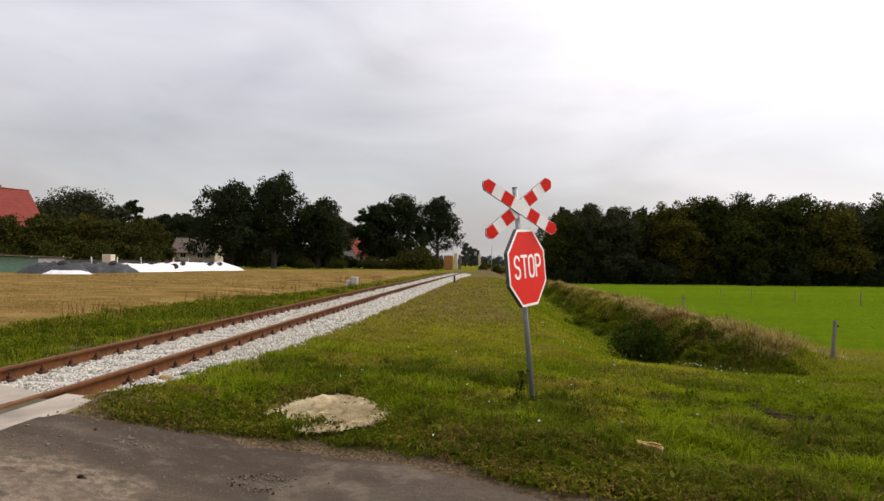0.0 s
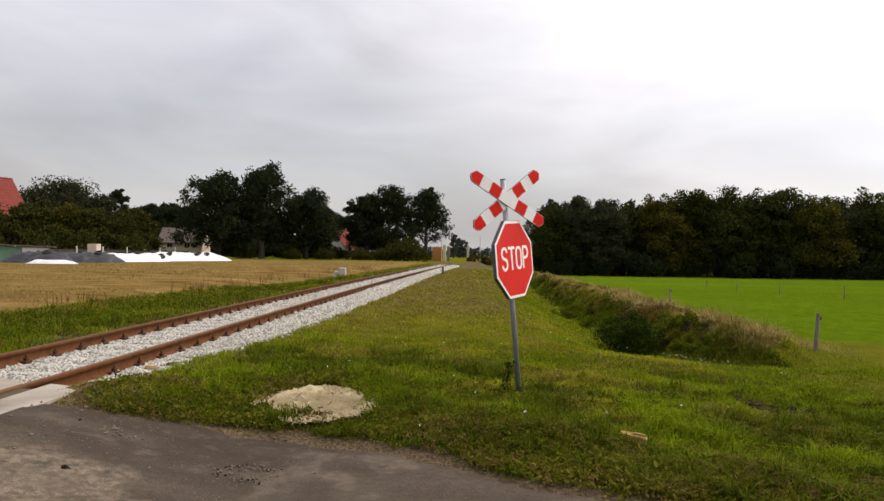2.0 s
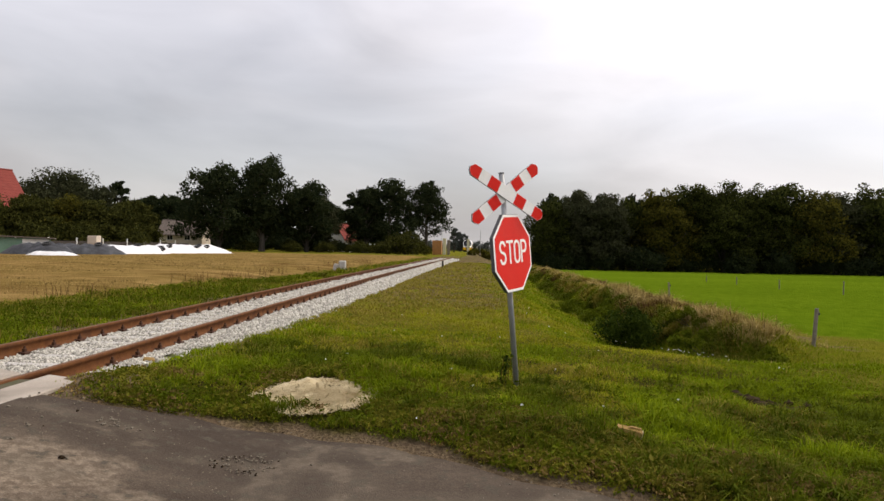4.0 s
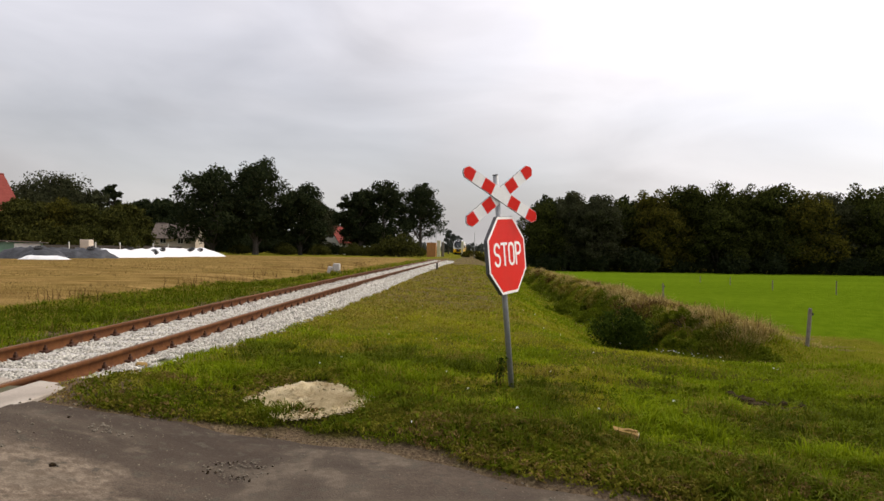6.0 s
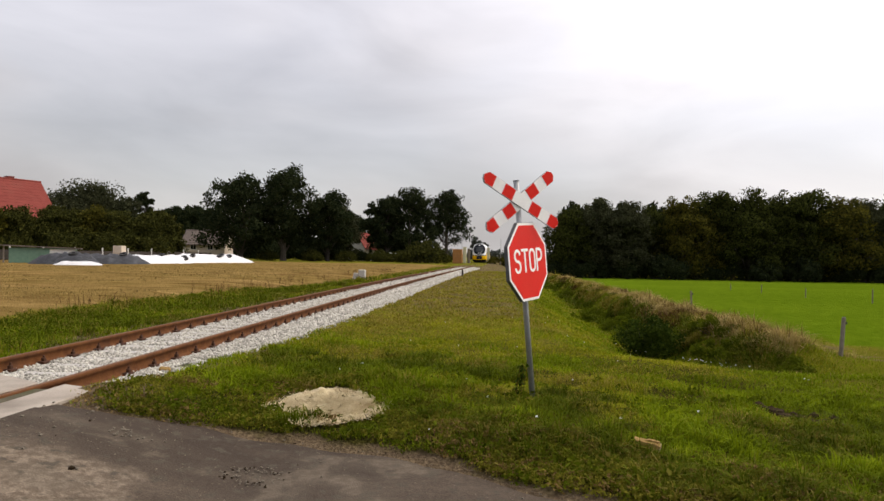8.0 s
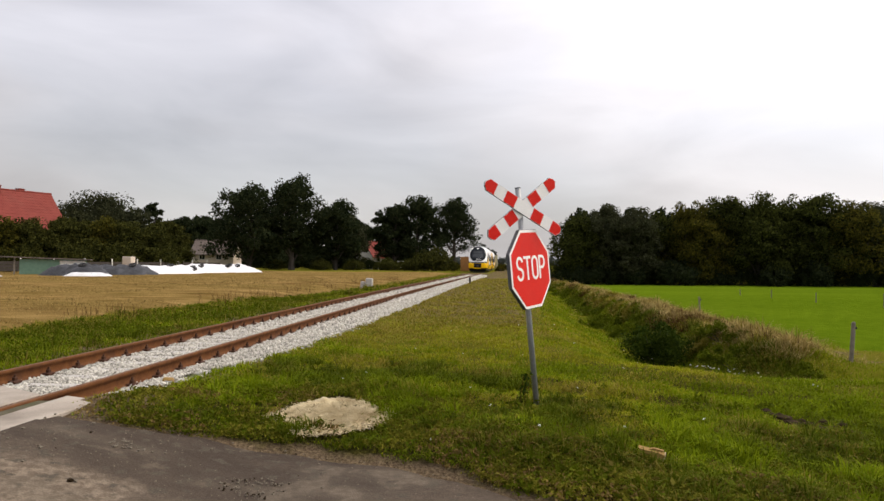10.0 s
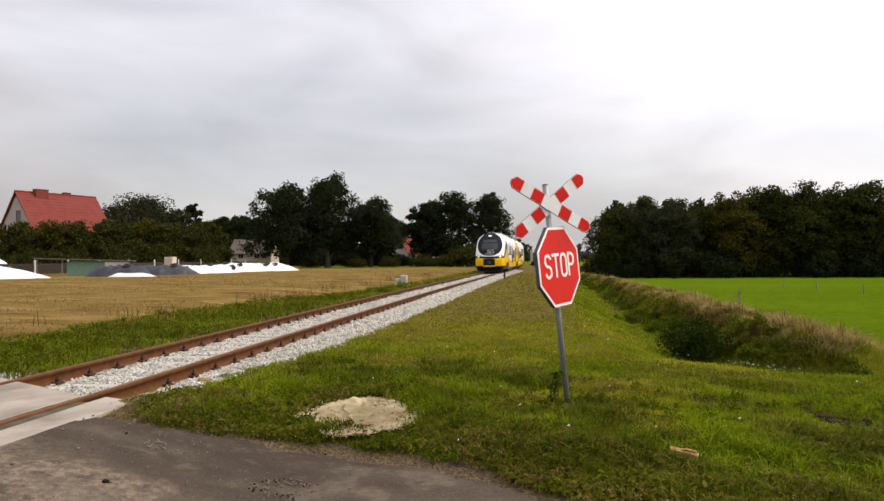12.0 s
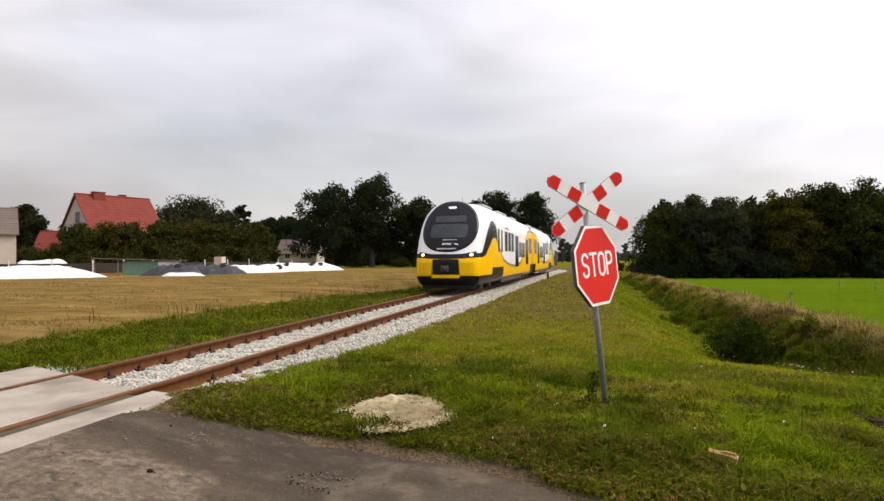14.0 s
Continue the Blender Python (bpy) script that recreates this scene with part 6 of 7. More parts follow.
def make_yard():
    heap("silage_heap", [(-52, 46), (-44, 47.5), (-37, 52.5)], 5.0, 1.1, M["film_white"], "long silage heap under white film", 3, 0)
    heap("silage_heap", [(-37.2, 57.5), (-33.5, 57.5), (-30.4, 56.5)], 3.6, 0.95, M["film_black"], "silage heap under crumpled black film", 4, 1)
    heap("silage_heap", [(-36.0, 60.5), (-32.5, 62.5), (-29.5, 64.5)], 3.4, 0.95, M["film_black"], "grey-black covered silage heap", 5, 1)
    heap("film_sheet", [(-33.0, 54.5), (-31.0, 55.0), (-29.2, 56.0)], 1.5, 0.34, M["film_white"], "crumpled white film lying on the ground", 6, 0)
    heap("silage_heap", [(-34.0, 65.0), (-32.0, 69.5), (-29.8, 74.0)], 4.0, 0.92, M["film_white"], "silage heap under white film weighed down with tyres", 7, 4)
    heap("silage_heap", [(-33.0, 73.0), (-30.6, 80.0), (-27.4, 87.0)], 4.0, 1.05, M["film_white"], "silage heap under white film weighed down with tyres", 8, 4)
    heap("covered_bales", [(-61.0, 65.0), (-58.0, 67.0), (-55.0, 69.5)], 2.8, 1.75, M["film_white"], "row of bales under dirty white film behind the fence", 9, 0)
    # green shed with flat roof
    shed = thing("shed", pose(-39.4, 62.3, 0, 0, 0, 30), "low green wooden shed with flat sheet roof", "shed")
    bm = bmesh.new(); box(bm, 5.6, 2.6, 1.5, 0, 0, 0.72)
    part("wall", bm, M["green_paint"], shed)
    bm = bmesh.new(); box(bm, 2.2, 0.06, 1.3, 1.7, -1.34, 0.72)
    part("door", bm, M["white_paint"], shed, "pale sheet door")
    bm = bmesh.new(); box(bm, 9.0, 3.4, 0.10, -1.2, 0, 1.62, Matrix.Rotation(radians(2), 4, "Y"))
    part("roof", bm, M["roof_grey"], shed)
    for x in (-5.4, -3.2):
        bm = bmesh.new(); box(bm, 0.12, 0.12, 1.7, x, -1.4, 0.8)
        part("post", bm, M["wood"], shed)
    # crate on the fence line
    crate = thing("bale_stack", pose(-39.3, 75.5, 0), "stack of pale wooden crates", "crates")
    for k, (x, z) in enumerate(((-0.6, 0.5), (0.5, 0.5), (-0.1, 1.45))):
        bm = bmesh.new(); box(bm, 1.1, 1.0, 0.95, x, 0, z, bevel=0.04)
        part("crate", bm, M["render_warm"], crate)
    # board fence behind the yard
    fence = thing("board_fence", Matrix(), "dark weathered board fence behind the heaps", "fence")
    pts = [(-70, 58), (-56, 60.5), (-50, 66), (-44, 74), (-40, 84), (-37, 96)]
    bm_post = bmesh.new(); box(bm_post, 0.12, 0.12, 1.7, 0, 0, 0.8)
    post = part("post", bm_post, M["white_paint"], fence)
    first = True
    for (x0, y0), (x1, y1) in zip(pts, pts[1:]):
        L0 = math.hypot(x1 - x0, y1 - y0)
        ang = math.atan2(y1 - y0, x1 - x0)
        n = max(1, int(L0 / 2.8))
        for k in range(n):
            f = (k + 0.5) / n
            bm = bmesh.new()
            for z in (0.35, 0.72, 1.09):
                box(bm, L0 / n - 0.02, 0.04, 0.33, 0, 0, z)
            p = part("fence_panel", bm, M["bark"], fence)
            p.matrix_local = Matrix.Translation((x0 + (x1 - x0) * f, y0 + (y1 - y0) * f, 0)) @ Matrix.Rotation(ang, 4, "Z")
            q = post if first else new("post", post.data)
            q.parent = fence
            q.location = (x0 + (x1 - x0) * k / n, y0 + (y1 - y0) * k / n, 0)
            first = False
    # gate blocks by the track
    for name, label, x0, x1, y, z1, mt in (("brick_hut", "orange brick hut beside the track", -2.40, -0.62, 128, 2.6, "brick"),
                                            ("gate_pillar", "pale stained concrete pillar beside the track", -0.25, 0.35, 124, 3.0, "concrete_y"),
                                            ("gate_pillar", "pale stained concrete pillar beside the track", 4.30, 4.75, 124, 2.9, "concrete_y")):
        t = thing(name, pose((x0 + x1) / 2, y, -0.1), label, "hut" if name == "brick_hut" else "pillar")
        w = x1 - x0
        bm = bmesh.new(); box(bm, w, 1.2 if w < 1 else 3.0, z1, 0, 0, z1 / 2, bevel=0.04)
        part("body", bm, M[mt], t)
        bm = bmesh.new(); box(bm, w + 0.12, 1.35 if w < 1 else 3.2, 0.14, 0, 0, z1 + 0.07, bevel=0.03)
        part("cap", bm, M[mt], t)
    # the pale pillar's dark right face, added as a separate block
    t = thing("gate_pillar", pose(0.75, 126, -0.1), "dark brown right face of the pale pillar, as its own block", "pillar")
    bm = bmesh.new(); box(bm, 0.5, 1.2, 2.9, 0, 0, 1.45, bevel=0.04)
    part("body", bm, M["wood"], t)
    t = thing("signal_post", pose(-0.9, 133, -0.1), "thin grey pole behind the hut", "pole")
    bm = bmesh.new(); tube(bm, [(0, 0, 0), (0, 0, 6.2)], [0.06, 0.04], 8)
    part("pole", bm, M["galv"], t)
    t = thing("signal_post", pose(6.9, 130, -0.4), "thin grey pole beside the track", "pole")
    bm = bmesh.new(); tube(bm, [(0, 0, 0), (0, 0, 5.2)], [0.06, 0.04], 8)
    part("pole", bm, M["galv"], t)
    scrub = bush_mesh(71, 3.6, 2.4, 1.7, 45, 50, 0.12, M["leaf_light"])
    for k, (x, y, s) in enumerate(((6.2, 122, 1.0), (8.5, 124, 1.1), (11.0, 121, 1.2), (13.5, 118, 1.3), (-3.8, 124, 1.1), (-5.0, 116, 0.8))):
        plant(scrub, x, y, 60 * k, "yellow-green scrub beside the old gate", "bush", "scrub by the gate", scale=s)


make_yard()

# ---- near details ----


def patch_noise(x, y, s, seed):
    return np.sin(x * s + seed) * np.cos(y * s * 1.13 + seed * 1.7) * 0.5 + np.sin(x * s * 2.3 + y * s * 1.9 + seed * 3.1) * 0.3 + np.sin(x * s * 5.1 - y * s * 4.3 + seed) * 0.2


def make_near():
    # markers beside the track
    s = thing("marker_stone", pose(-2.75, 40, float(land(-2.75, 40)) - 0.03), "pale concrete marker block beside the track", "marker stone")
    bm = bmesh.new(); box(bm, 0.42, 0.34, 0.62, 0, 0, 0.31, bevel=0.05)
    part("block", bm, M["sleeper"], s)
    bm = bmesh.new(); box(bm, 0.28, 0.24, 0.42, -0.42, 0.05, 0.21, Matrix.Rotation(0.2, 4, "Y"), bevel=0.04)
    part("low_block", bm, M["sleeper"], s)
    s = thing("marker_post", pose(2.95, 50.5, float(land(2.95, 50.5)) - 0.03), "short dark wooden marker post", "post")
    bm = bmesh.new(); box(bm, 0.14, 0.14, 0.55, 0, 0, 0.27, bevel=0.02)
    part("post", bm, M["bark"], s)
    # fence posts along the crop field
    for k, (x, y, h, lean) in enumerate(((12.35, 14.3, 0.80, 4), (11.75, 22.3, 0.70, -3), (23.2, 45.5, 0.55, 0), (22.9, 38.7, 0.55, 2), (24.4, 34.9, 0.75, -2), (23.5, 52, 0.5, 3))):
        p = thing("fence_post", pose(x, y, float(land(x, y)), 0, lean, 20 * k), "weathered grey wooden fence post", "fence post", "fence posts by the field")
        w = 0.042 if k == 0 else 0.028
        bm = bmesh.new()
        tube(bm, [(0, 0, -0.2), (0.004, 0, h * 0.5), (0, 0, h - 0.02), (0, 0, h)], [w, w * 0.95, w * 0.9, w * 0.6], 9)
        part("stake", bm, M["wood"], p)
        bm = bmesh.new()
        box(bm, 0.05, 0.03, 0.05, 0.045, 0, h * 0.85)
        part("insulator", bm, M["tyre"], p)
    # straw heap
    s = thing("straw_heap", pose(3.46, 7.24, float(land(3.46, 7.24)) - 0.01), "low heap of pale sawdust and straw in the grass", "straw heap")
    n, k = 48, 14
    V = [(0, 0, 0.13)]
    for j in range(1, k + 1):
        r = j / k
        for i in range(n):
            a = 2 * math.pi * i / n
            rr = r * (1 + 0.34 * noise.noise((math.cos(a) * 1.6, math.sin(a) * 1.6, 2.0)) + 0.20 * noise.noise((math.cos(a) * 4, math.sin(a) * 4, 4.0)))
            x, y = 0.52 * rr * math.cos(a), 0.68 * rr * math.sin(a)
            z = 0.085 * (1 - r ** 2) + 0.13 * noise.noise((x * 3.4, y * 3.0, 7)) * (1 - r ** 3) + 0.035 * noise.noise((x * 11, y * 11, 1)) - 0.03 * (j == k)
            V.append((x, y, z))
    bm = bmesh.new()
    vs = [bm.verts.new(v) for v in V]
    for i in range(n):
        bm.faces.new((vs[0], vs[1 + i], vs[1 + (i + 1) % n]))
        for j in range(k - 1):
            a, b = 1 + j * n, 1 + (j + 1) * n
            bm.faces.new((vs[a + i], vs[b + i], vs[b + (i + 1) % n], vs[a + (i + 1) % n]))
    part("mound", bm, M["straw"], s, "", True)
    rng = np.random.default_rng(8)
    m = 4200
    a, r = rng.uniform(0, 2 * math.pi, m), np.sqrt(rng.random(m)) * 1.3
    P = np.stack([0.52 * r * np.cos(a), 0.68 * r * np.sin(a), 0.09 * np.clip(1 - r ** 2, 0, 1) + rng.uniform(0.0, 0.03, m)], -1)
    t = rng.uniform(0, 2 * math.pi, m); l = rng.uniform(0.02, 0.07, m)
    d = np.stack([np.cos(t) * l, np.sin(t) * l, rng.normal(0, 0.010, m)], -1)
    w = np.stack([-np.sin(t), np.cos(t), np.zeros(m)], -1) * 0.004
    V = np.stack([P - d + w, P - d - w, P + d - w, P + d + w], 1).reshape(-1, 3)
    st = arrays("loose_straw", V, np.arange(4 * m).reshape(m, 4), M["straw"], s)
    tagged(st, kind="stuff")
    # torn wood
    c = thing("wood_scrap", pose(6.54, 5.98, float(land(6.54, 5.98)) + 0.05, 0, 8, -12), "splintered tan piece of wood in the grass", "wood scrap")
    c.scale = (0.75, 0.75, 0.75)
    bm = bmesh.new()
    prism(bm, [(-0.17, 0.03), (-0.05, -0.01), (0.10, -0.035), (0.12, 0.05), (0.06, 0.06), (-0.04, 0.045)], 0.09, pose(0, -0.05, 0.03, 10, 8, 0))
    prism(bm, [(-0.08, 0.05), (0.08, 0.04), (0.11, 0.075), (0.0, 0.08)], 0.05, pose(0, -0.02, 0.03, 0, 0, 0))
    part("splinter", bm, M["chip"], c)
    bm = bmesh.new(); box(bm, 0.012, 0.09, 0.085, 0.122, 0, 0.036, Matrix.Rotation(0.15, 4, "Y"))
    part("cut_end", bm, M["straw"], c)
    c = thing("broken_brick", pose(1.10, 8.28, float(land(1.10, 8.28)) + 0.05, 0, 6, 25), "broken tan brick at the ballast edge", "brick")
    bm = bmesh.new(); box(bm, 0.14, 0.09, 0.08, 0, 0, 0.01, bevel=0.02)
    part("brick", bm, M["chip"], c)
    # clods in the verge
    rng = np.random.default_rng(4)
    c = thing("soil_clods", pose(8.72, 8.1, float(land(8.72, 8.1))), "dark turned clods of soil in the grass", "soil")
    for k in range(26):
        bm = bmesh.new()
        bmesh.ops.create_icosphere(bm, subdivisions=1, radius=rng.uniform(0.04, 0.10))
        for v in bm.verts:
            v.co *= 1 + rng.uniform(-0.3, 0.3)
            v.co.z *= 0.6
        p = part("clod", bm, M["soil"], c)
        dx, dy = rng.normal(0, 0.20), rng.normal(-0.05, 0.24)
        p.location = (dx, dy, float(land(8.72 + dx, 8.1 + dy) - land(8.72, 8.1)) + 0.05)
    # loose pebbles and crumbled asphalt on the road
    bm = bmesh.new()
    bmesh.ops.create_icosphere(bm, subdivisions=1, radius=1)
    for v in bm.verts:
        v.co *= 1 + rng.uniform(-0.25, 0.25)
        v.co.z *= 0.6
    peb = bpy.data.meshes.new("pebble"); bm.to_mesh(peb); bm.free(); peb.materials.append(M["crumb"])
    dark = peb.copy(); dark.materials.clear(); dark.materials.append(M["soil"])
    crumbs = thing("road_pebbles", Matrix(), "loose pebbles and crumbs on the asphalt", "pebbles")
    spots = [(2.33, 4.62, 0.026, 1), (2.36, 4.64, 0.016, 0), (2.2, 5.35, 0.018, 0), (1.9, 5.5, 0.015, 1)]
    for k in range(210):
        q = rng.random()
        if q < 0.55:
            a, r = rng.uniform(0, 2 * math.pi), rng.normal(1.0, 0.28)
            spots.append((3.41 + 0.20 * r * math.cos(a), 5.20 + 0.15 * r * math.sin(a), rng.uniform(0.005, 0.013), rng.random() < 0.25))
        elif q < 0.7:
            spots.append((2.25 + rng.normal(0, 0.14), 5.45 + rng.normal(0, 0.06), rng.uniform(0.006, 0.015), 0))
        elif q < 0.85:
            spots.append((rng.uniform(1.35, 2.0), rng.uniform(4.0, 6.0), rng.uniform(0.006, 0.018), 0))
        else:
            x = rng.uniform(1.5, 6.5)
            spots.append((x, float(road_edge(x)) - abs(rng.normal(0.1, 0.5)), rng.uniform(0.005, 0.013), rng.random() < 0.3))
    for x, y, r, d in spots:
        o = new("pebble", dark if d else peb)
        o.parent = crumbs
        o.location = (x, y, float(road_z(x)) + r * 0.3)
        o.scale = (r, r * rng.uniform(0.7, 1.2), r)
        o.rotation_euler = (0, 0, rng.uniform(0, 6))
    # grit
    n = 1300
    x = np.concatenate([rng.uniform(1.4, 3.6, n // 2), rng.uniform(1.4, 7.0, n - n // 2)])
    y = np.concatenate([rng.uniform(3.2, 5.2, n // 2), road_edge(x[n // 2:]) - np.abs(rng.normal(0.05, 0.55, n - n // 2))])
    ok = patch_noise(x, y, 2.0, 4) + 0.4 * rng.normal(size=n) > 0
    P = np.stack([x[ok], y[ok], road_z(x[ok]) + 0.003], -1)
    m = len(P)
    s = rng.uniform(0.003, 0.009, m)
    base = np.array([(1, 0, 0), (-0.5, 0.87, 0), (-0.5, -0.87, 0), (0, 0, 0.9)])
    V = (base[None] * (1 + rng.uniform(-0.4, 0.4, (m, 4, 3)))) * s[:, None, None] + P[:, None]
    F = (np.array([(0, 1, 3), (1, 2, 3), (2, 0, 3)])[None] + 4 * np.arange(m)[:, None, None]).reshape(-1, 3)
    tagged(arrays("road_grit", V.reshape(-1, 3), F, M["crumb"]), "fine grit lying on the asphalt", "grit", kind="stuff")
    # shrub in the ditch and weed at the sign post
    plant(bush_mesh(81, 1.5, 1.5, 1.15, 60, 90, 0.042, M["weed"]), 9.25, 17.3, 0, "dark bramble bush in the ditch", "bush", z=float(land(9.25, 17.3)) + 0.05)
    b2 = bush_mesh(82, 1.7, 1.2, 0.55, 45, 70, 0.035, M["grass_side"])
    for k, (x, y, s) in enumerate(((10.3, 14.6, 1.0), (10.0, 19.6, 1.0), (10.6, 16.4, 0.9), (9.8, 23, 1.1), (9.4, 27, 1.2), (10.9, 13.4, 0.8))):
        plant(b2, x, y, 50 * k, "green weeds in the ditch", "weeds", "weeds in the ditch", scale=s)
    w = thing("weed", pose(5.53, 7.90, float(land(5.53, 7.9)) - 0.02), "thin dark weed growing beside the sign post", "weed")
    rng = np.random.default_rng(3)
    bm = bmesh.new()
    for dx in (-0.03, 0.02, 0.05):
        tube(bm, [(dx, 0, 0), (dx + 0.01, 0, 0.2), (dx + 0.04, 0.01, 0.38)], [0.005, 0.004, 0.002], 5)
    part("stalk", bm, M["rust_weed"], w)
    C = np.array([(rng.normal(0.02, 0.035), rng.normal(0, 0.03), z) for z in np.linspace(0.04, 0.40, 14)])
    V, F = leaf_cloud(rng, C, np.full(len(C), 0.035), 7, 0.024)
    arrays("leaves", V, F, M["weed"], w)


make_near()

# ---- grass ----


def blades(name, rng, x, y, height, width, material, lean=0.35, label="", category="grass", toward=None):
    """Single tapered blades that stand on the soil; toward: the way each one leans."""
    n = len(x)
    z = land(x, y) - 0.01
    q = rng.uniform(0, 2 * math.pi, n) if toward is None else toward + rng.normal(0, 0.5, n)
    t = q + math.pi / 2 + rng.normal(0, 0.6, n)
    b = np.stack([np.cos(t), np.sin(t), np.zeros(n)], -1) * (width / 2)[:, None]
    k = rng.random(n) ** 0.7 * lean
    P = np.stack([x, y, z], -1)
    side = np.stack([np.cos(q) * k * height, np.sin(q) * k * height, np.zeros(n)], -1)
    up = lambda f: np.stack([np.zeros(n), np.zeros(n), height * f], -1)
    mid = P + side * 0.38 + up(0.62 - 0.10 * k)
    tip = P + side * 1.25 + up(np.clip(1 - 0.48 * k, 0.12, 1))
    V = np.stack([P - b, P + b, mid + b * 0.85, tip, mid - b * 0.85], 1).reshape(-1, 3)
    i = 5 * np.arange(n)
    F = np.concatenate([np.stack([i, i + 1, i + 2], -1), np.stack([i, i + 2, i + 4], -1), np.stack([i + 4, i + 2, i + 3], -1)])
    ob = arrays(name, V, F, material)
    return tagged(ob, label, category, kind="stuff")


def tussocks(rng, cx, cy, count, spread, height, width):
    """Blades in tufts: places, heights, widths, and the way outwards from each tuft's heart."""
    k = np.repeat(np.arange(len(cx)), count)
    a = rng.uniform(0, 2 * math.pi, len(k))
    r = np.abs(rng.normal(0, 1, len(k))) * spread[k]
    tall = height[k] * rng.uniform(0.55, 1.15, len(k)) * np.clip(1.1 - 0.22 * r / spread[k], 0.5, 1.1)
    return cx[k] + r * np.cos(a), cy[k] + r * np.sin(a), tall, width[k] * rng.uniform(0.7, 1.3, len(k)), a


def make_grass():
    rng = np.random.default_rng(12)

    def field(x0, x1, y0, y1, per):
        n = int((x1 - x0) * (y1 - y0) * per)
        return rng.uniform(x0, x1, n), rng.uniform(y0, y1, n)

    def off_bed(x, y, out=0.05):
        a, b = ballast_width(y)
        u = x - track_x(y)
        clear = (u < 0) & (u > -2.5) & (y < 7.22 - 0.50 * u)
        return ~clear & ((u > b + out + 0.25 * (vnoise(x * 3, y * 3, 1) - 0.5)) | (u < a - out)) & (y > road_edge(x) + 0.02 + 0.35 * (vnoise(x * 2.6, y * 2.6, 2) - 0.3))

    def off_straw(x, y):
        heap_in = ((x - 3.46) / 0.50) ** 2 + ((y - 7.24) / 0.66) ** 2 < 0.55 + 0.9 * vnoise(x * 5, y * 5, 5)
        clod_in = ((x - 8.72) / 0.40) ** 2 + ((y - 8.05) / 0.46) ** 2 < 0.35 + 1.1 * vnoise(x * 5, y * 5, 6)
        return ~(heap_in | clod_in)

    # verge on the sign's side, thin where herbs and bare soil take over near the road
    X, Y, Hh, Ww = [], [], [], []
    for x0, x1, y0, y1, per, h0, w0 in ((1.2, 11.0, 4.0, 9.5, 2000, 0.070, 0.0085), (1.4, 12.0, 9.5, 16, 900, 0.060, 0.012), (1.5, 11.0, 16, 32, 260, 0.075, 0.020), (1.5, 11.0, 32, 70, 60, 0.10, 0.038)):
        x, y = field(x0, x1, y0, y1, per)
        pn = vnoise(x * 1.9, y * 1.9, 7)
        near = 1 - smoothstep(0.9, 3.0, y - road_edge(x) + 1.0 * (vnoise(x * 1.1, y * 1.1, 4) - 0.5))
        ok = off_bed(x, y) & off_straw(x, y) & (rng.random(len(x)) < (1 - 0.62 * near) * np.clip(0.35 + 1.3 * pn, 0, 1))
        x, y, pn, near = x[ok], y[ok], pn[ok], near[ok]
        X.append(x); Y.append(y); Hh.append(h0 * (1 - 0.35 * near) * (0.45 + 1.25 * pn) * rng.uniform(0.5, 1.4, len(x))); Ww.append(w0 * rng.uniform(0.6, 1.3, len(x)))
    X, Y, Hh, Ww = map(np.concatenate, (X, Y, Hh, Ww))
    # patches of one sort each, with soft borders
    jit = rng.normal(0, 0.09, len(X))
    sort = vnoise(X * 0.75, Y * 0.75, 8) + jit
    dry_side = smoothstep(11, 19, Y) * (1 - smoothstep(5.0, 8.0, X)) + 0.35 * smoothstep(10, 14, Y) * (1 - smoothstep(2.5, 4.5, X))
    far_dry = rng.random(len(X)) < np.clip(0.92 * dry_side + 0.9 * (vnoise(X * 1.2, Y * 1.2, 11) - 0.62), 0, 0.85)
    lush = ~far_dry & (sort + 0.12 * smoothstep(5, 8, X) - 0.16 * dry_side > 0.52)
    plain = ~far_dry & ~lush
    blades("dry_verge_grass", rng, X[far_dry], Y[far_dry], Hh[far_dry], Ww[far_dry] * 1.15, M["grass_olive"], 1.2, "withered yellow grass in the verge")
    blades("verge_grass", rng, X[plain], Y[plain], Hh[plain], Ww[plain], M["grass"], 1.2, "short mixed green and yellowed verge grass")
    blades("lush_grass", rng, X[lush], Y[lush], Hh[lush] * 1.2, Ww[lush] * 1.1, M["grass_deep"], 1.2, "lush darker green verge grass")

    # tufts in drifts, tallest in a band one to three metres from the road
    def drift(n, y_pow, y_span, seed, least):
        cx = rng.uniform(1.8, 11.8, n); cy = road_edge(cx) + 0.15 + y_span * rng.random(n) ** y_pow
        ok = off_bed(cx, cy, 0.12) & off_straw(cx, cy) & (vnoise(cx * 0.95, cy * 1.2, seed) + rng.normal(0, 0.06, n) + 0.06 * smoothstep(6, 9, cx) > least)
        return cx[ok], cy[ok]

    cx, cy = drift(2600, 1.0, 6.0, 13, 0.50)
    e = cy - road_edge(cx)
    tall = (0.07 + 0.16 * np.exp(-((e - 2.0) / 0.9) ** 2)) * rng.uniform(0.5, 1.4, len(cx))
    x, y, h, w, a = tussocks(rng, cx, cy, 42, rng.uniform(0.05, 0.12, len(cx)), tall, rng.uniform(0.007, 0.011, len(cx)))
    ok = off_bed(x, y) & off_straw(x, y)
    blades("grass_tufts", rng, x[ok], y[ok], h[ok], w[ok], M["grass_deep"], 1.3, "tall green tufts in the verge", toward=a[ok])
    cx, cy = drift(1900, 1.0, 4.4, 17, 0.54)
    x, y, h, w, a = tussocks(rng, cx, cy, 46, rng.uniform(0.05, 0.13, len(cx)), rng.uniform(0.08, 0.22, len(cx)), rng.uniform(0.008, 0.013, len(cx)))
    ok = off_bed(x, y) & off_straw(x, y)
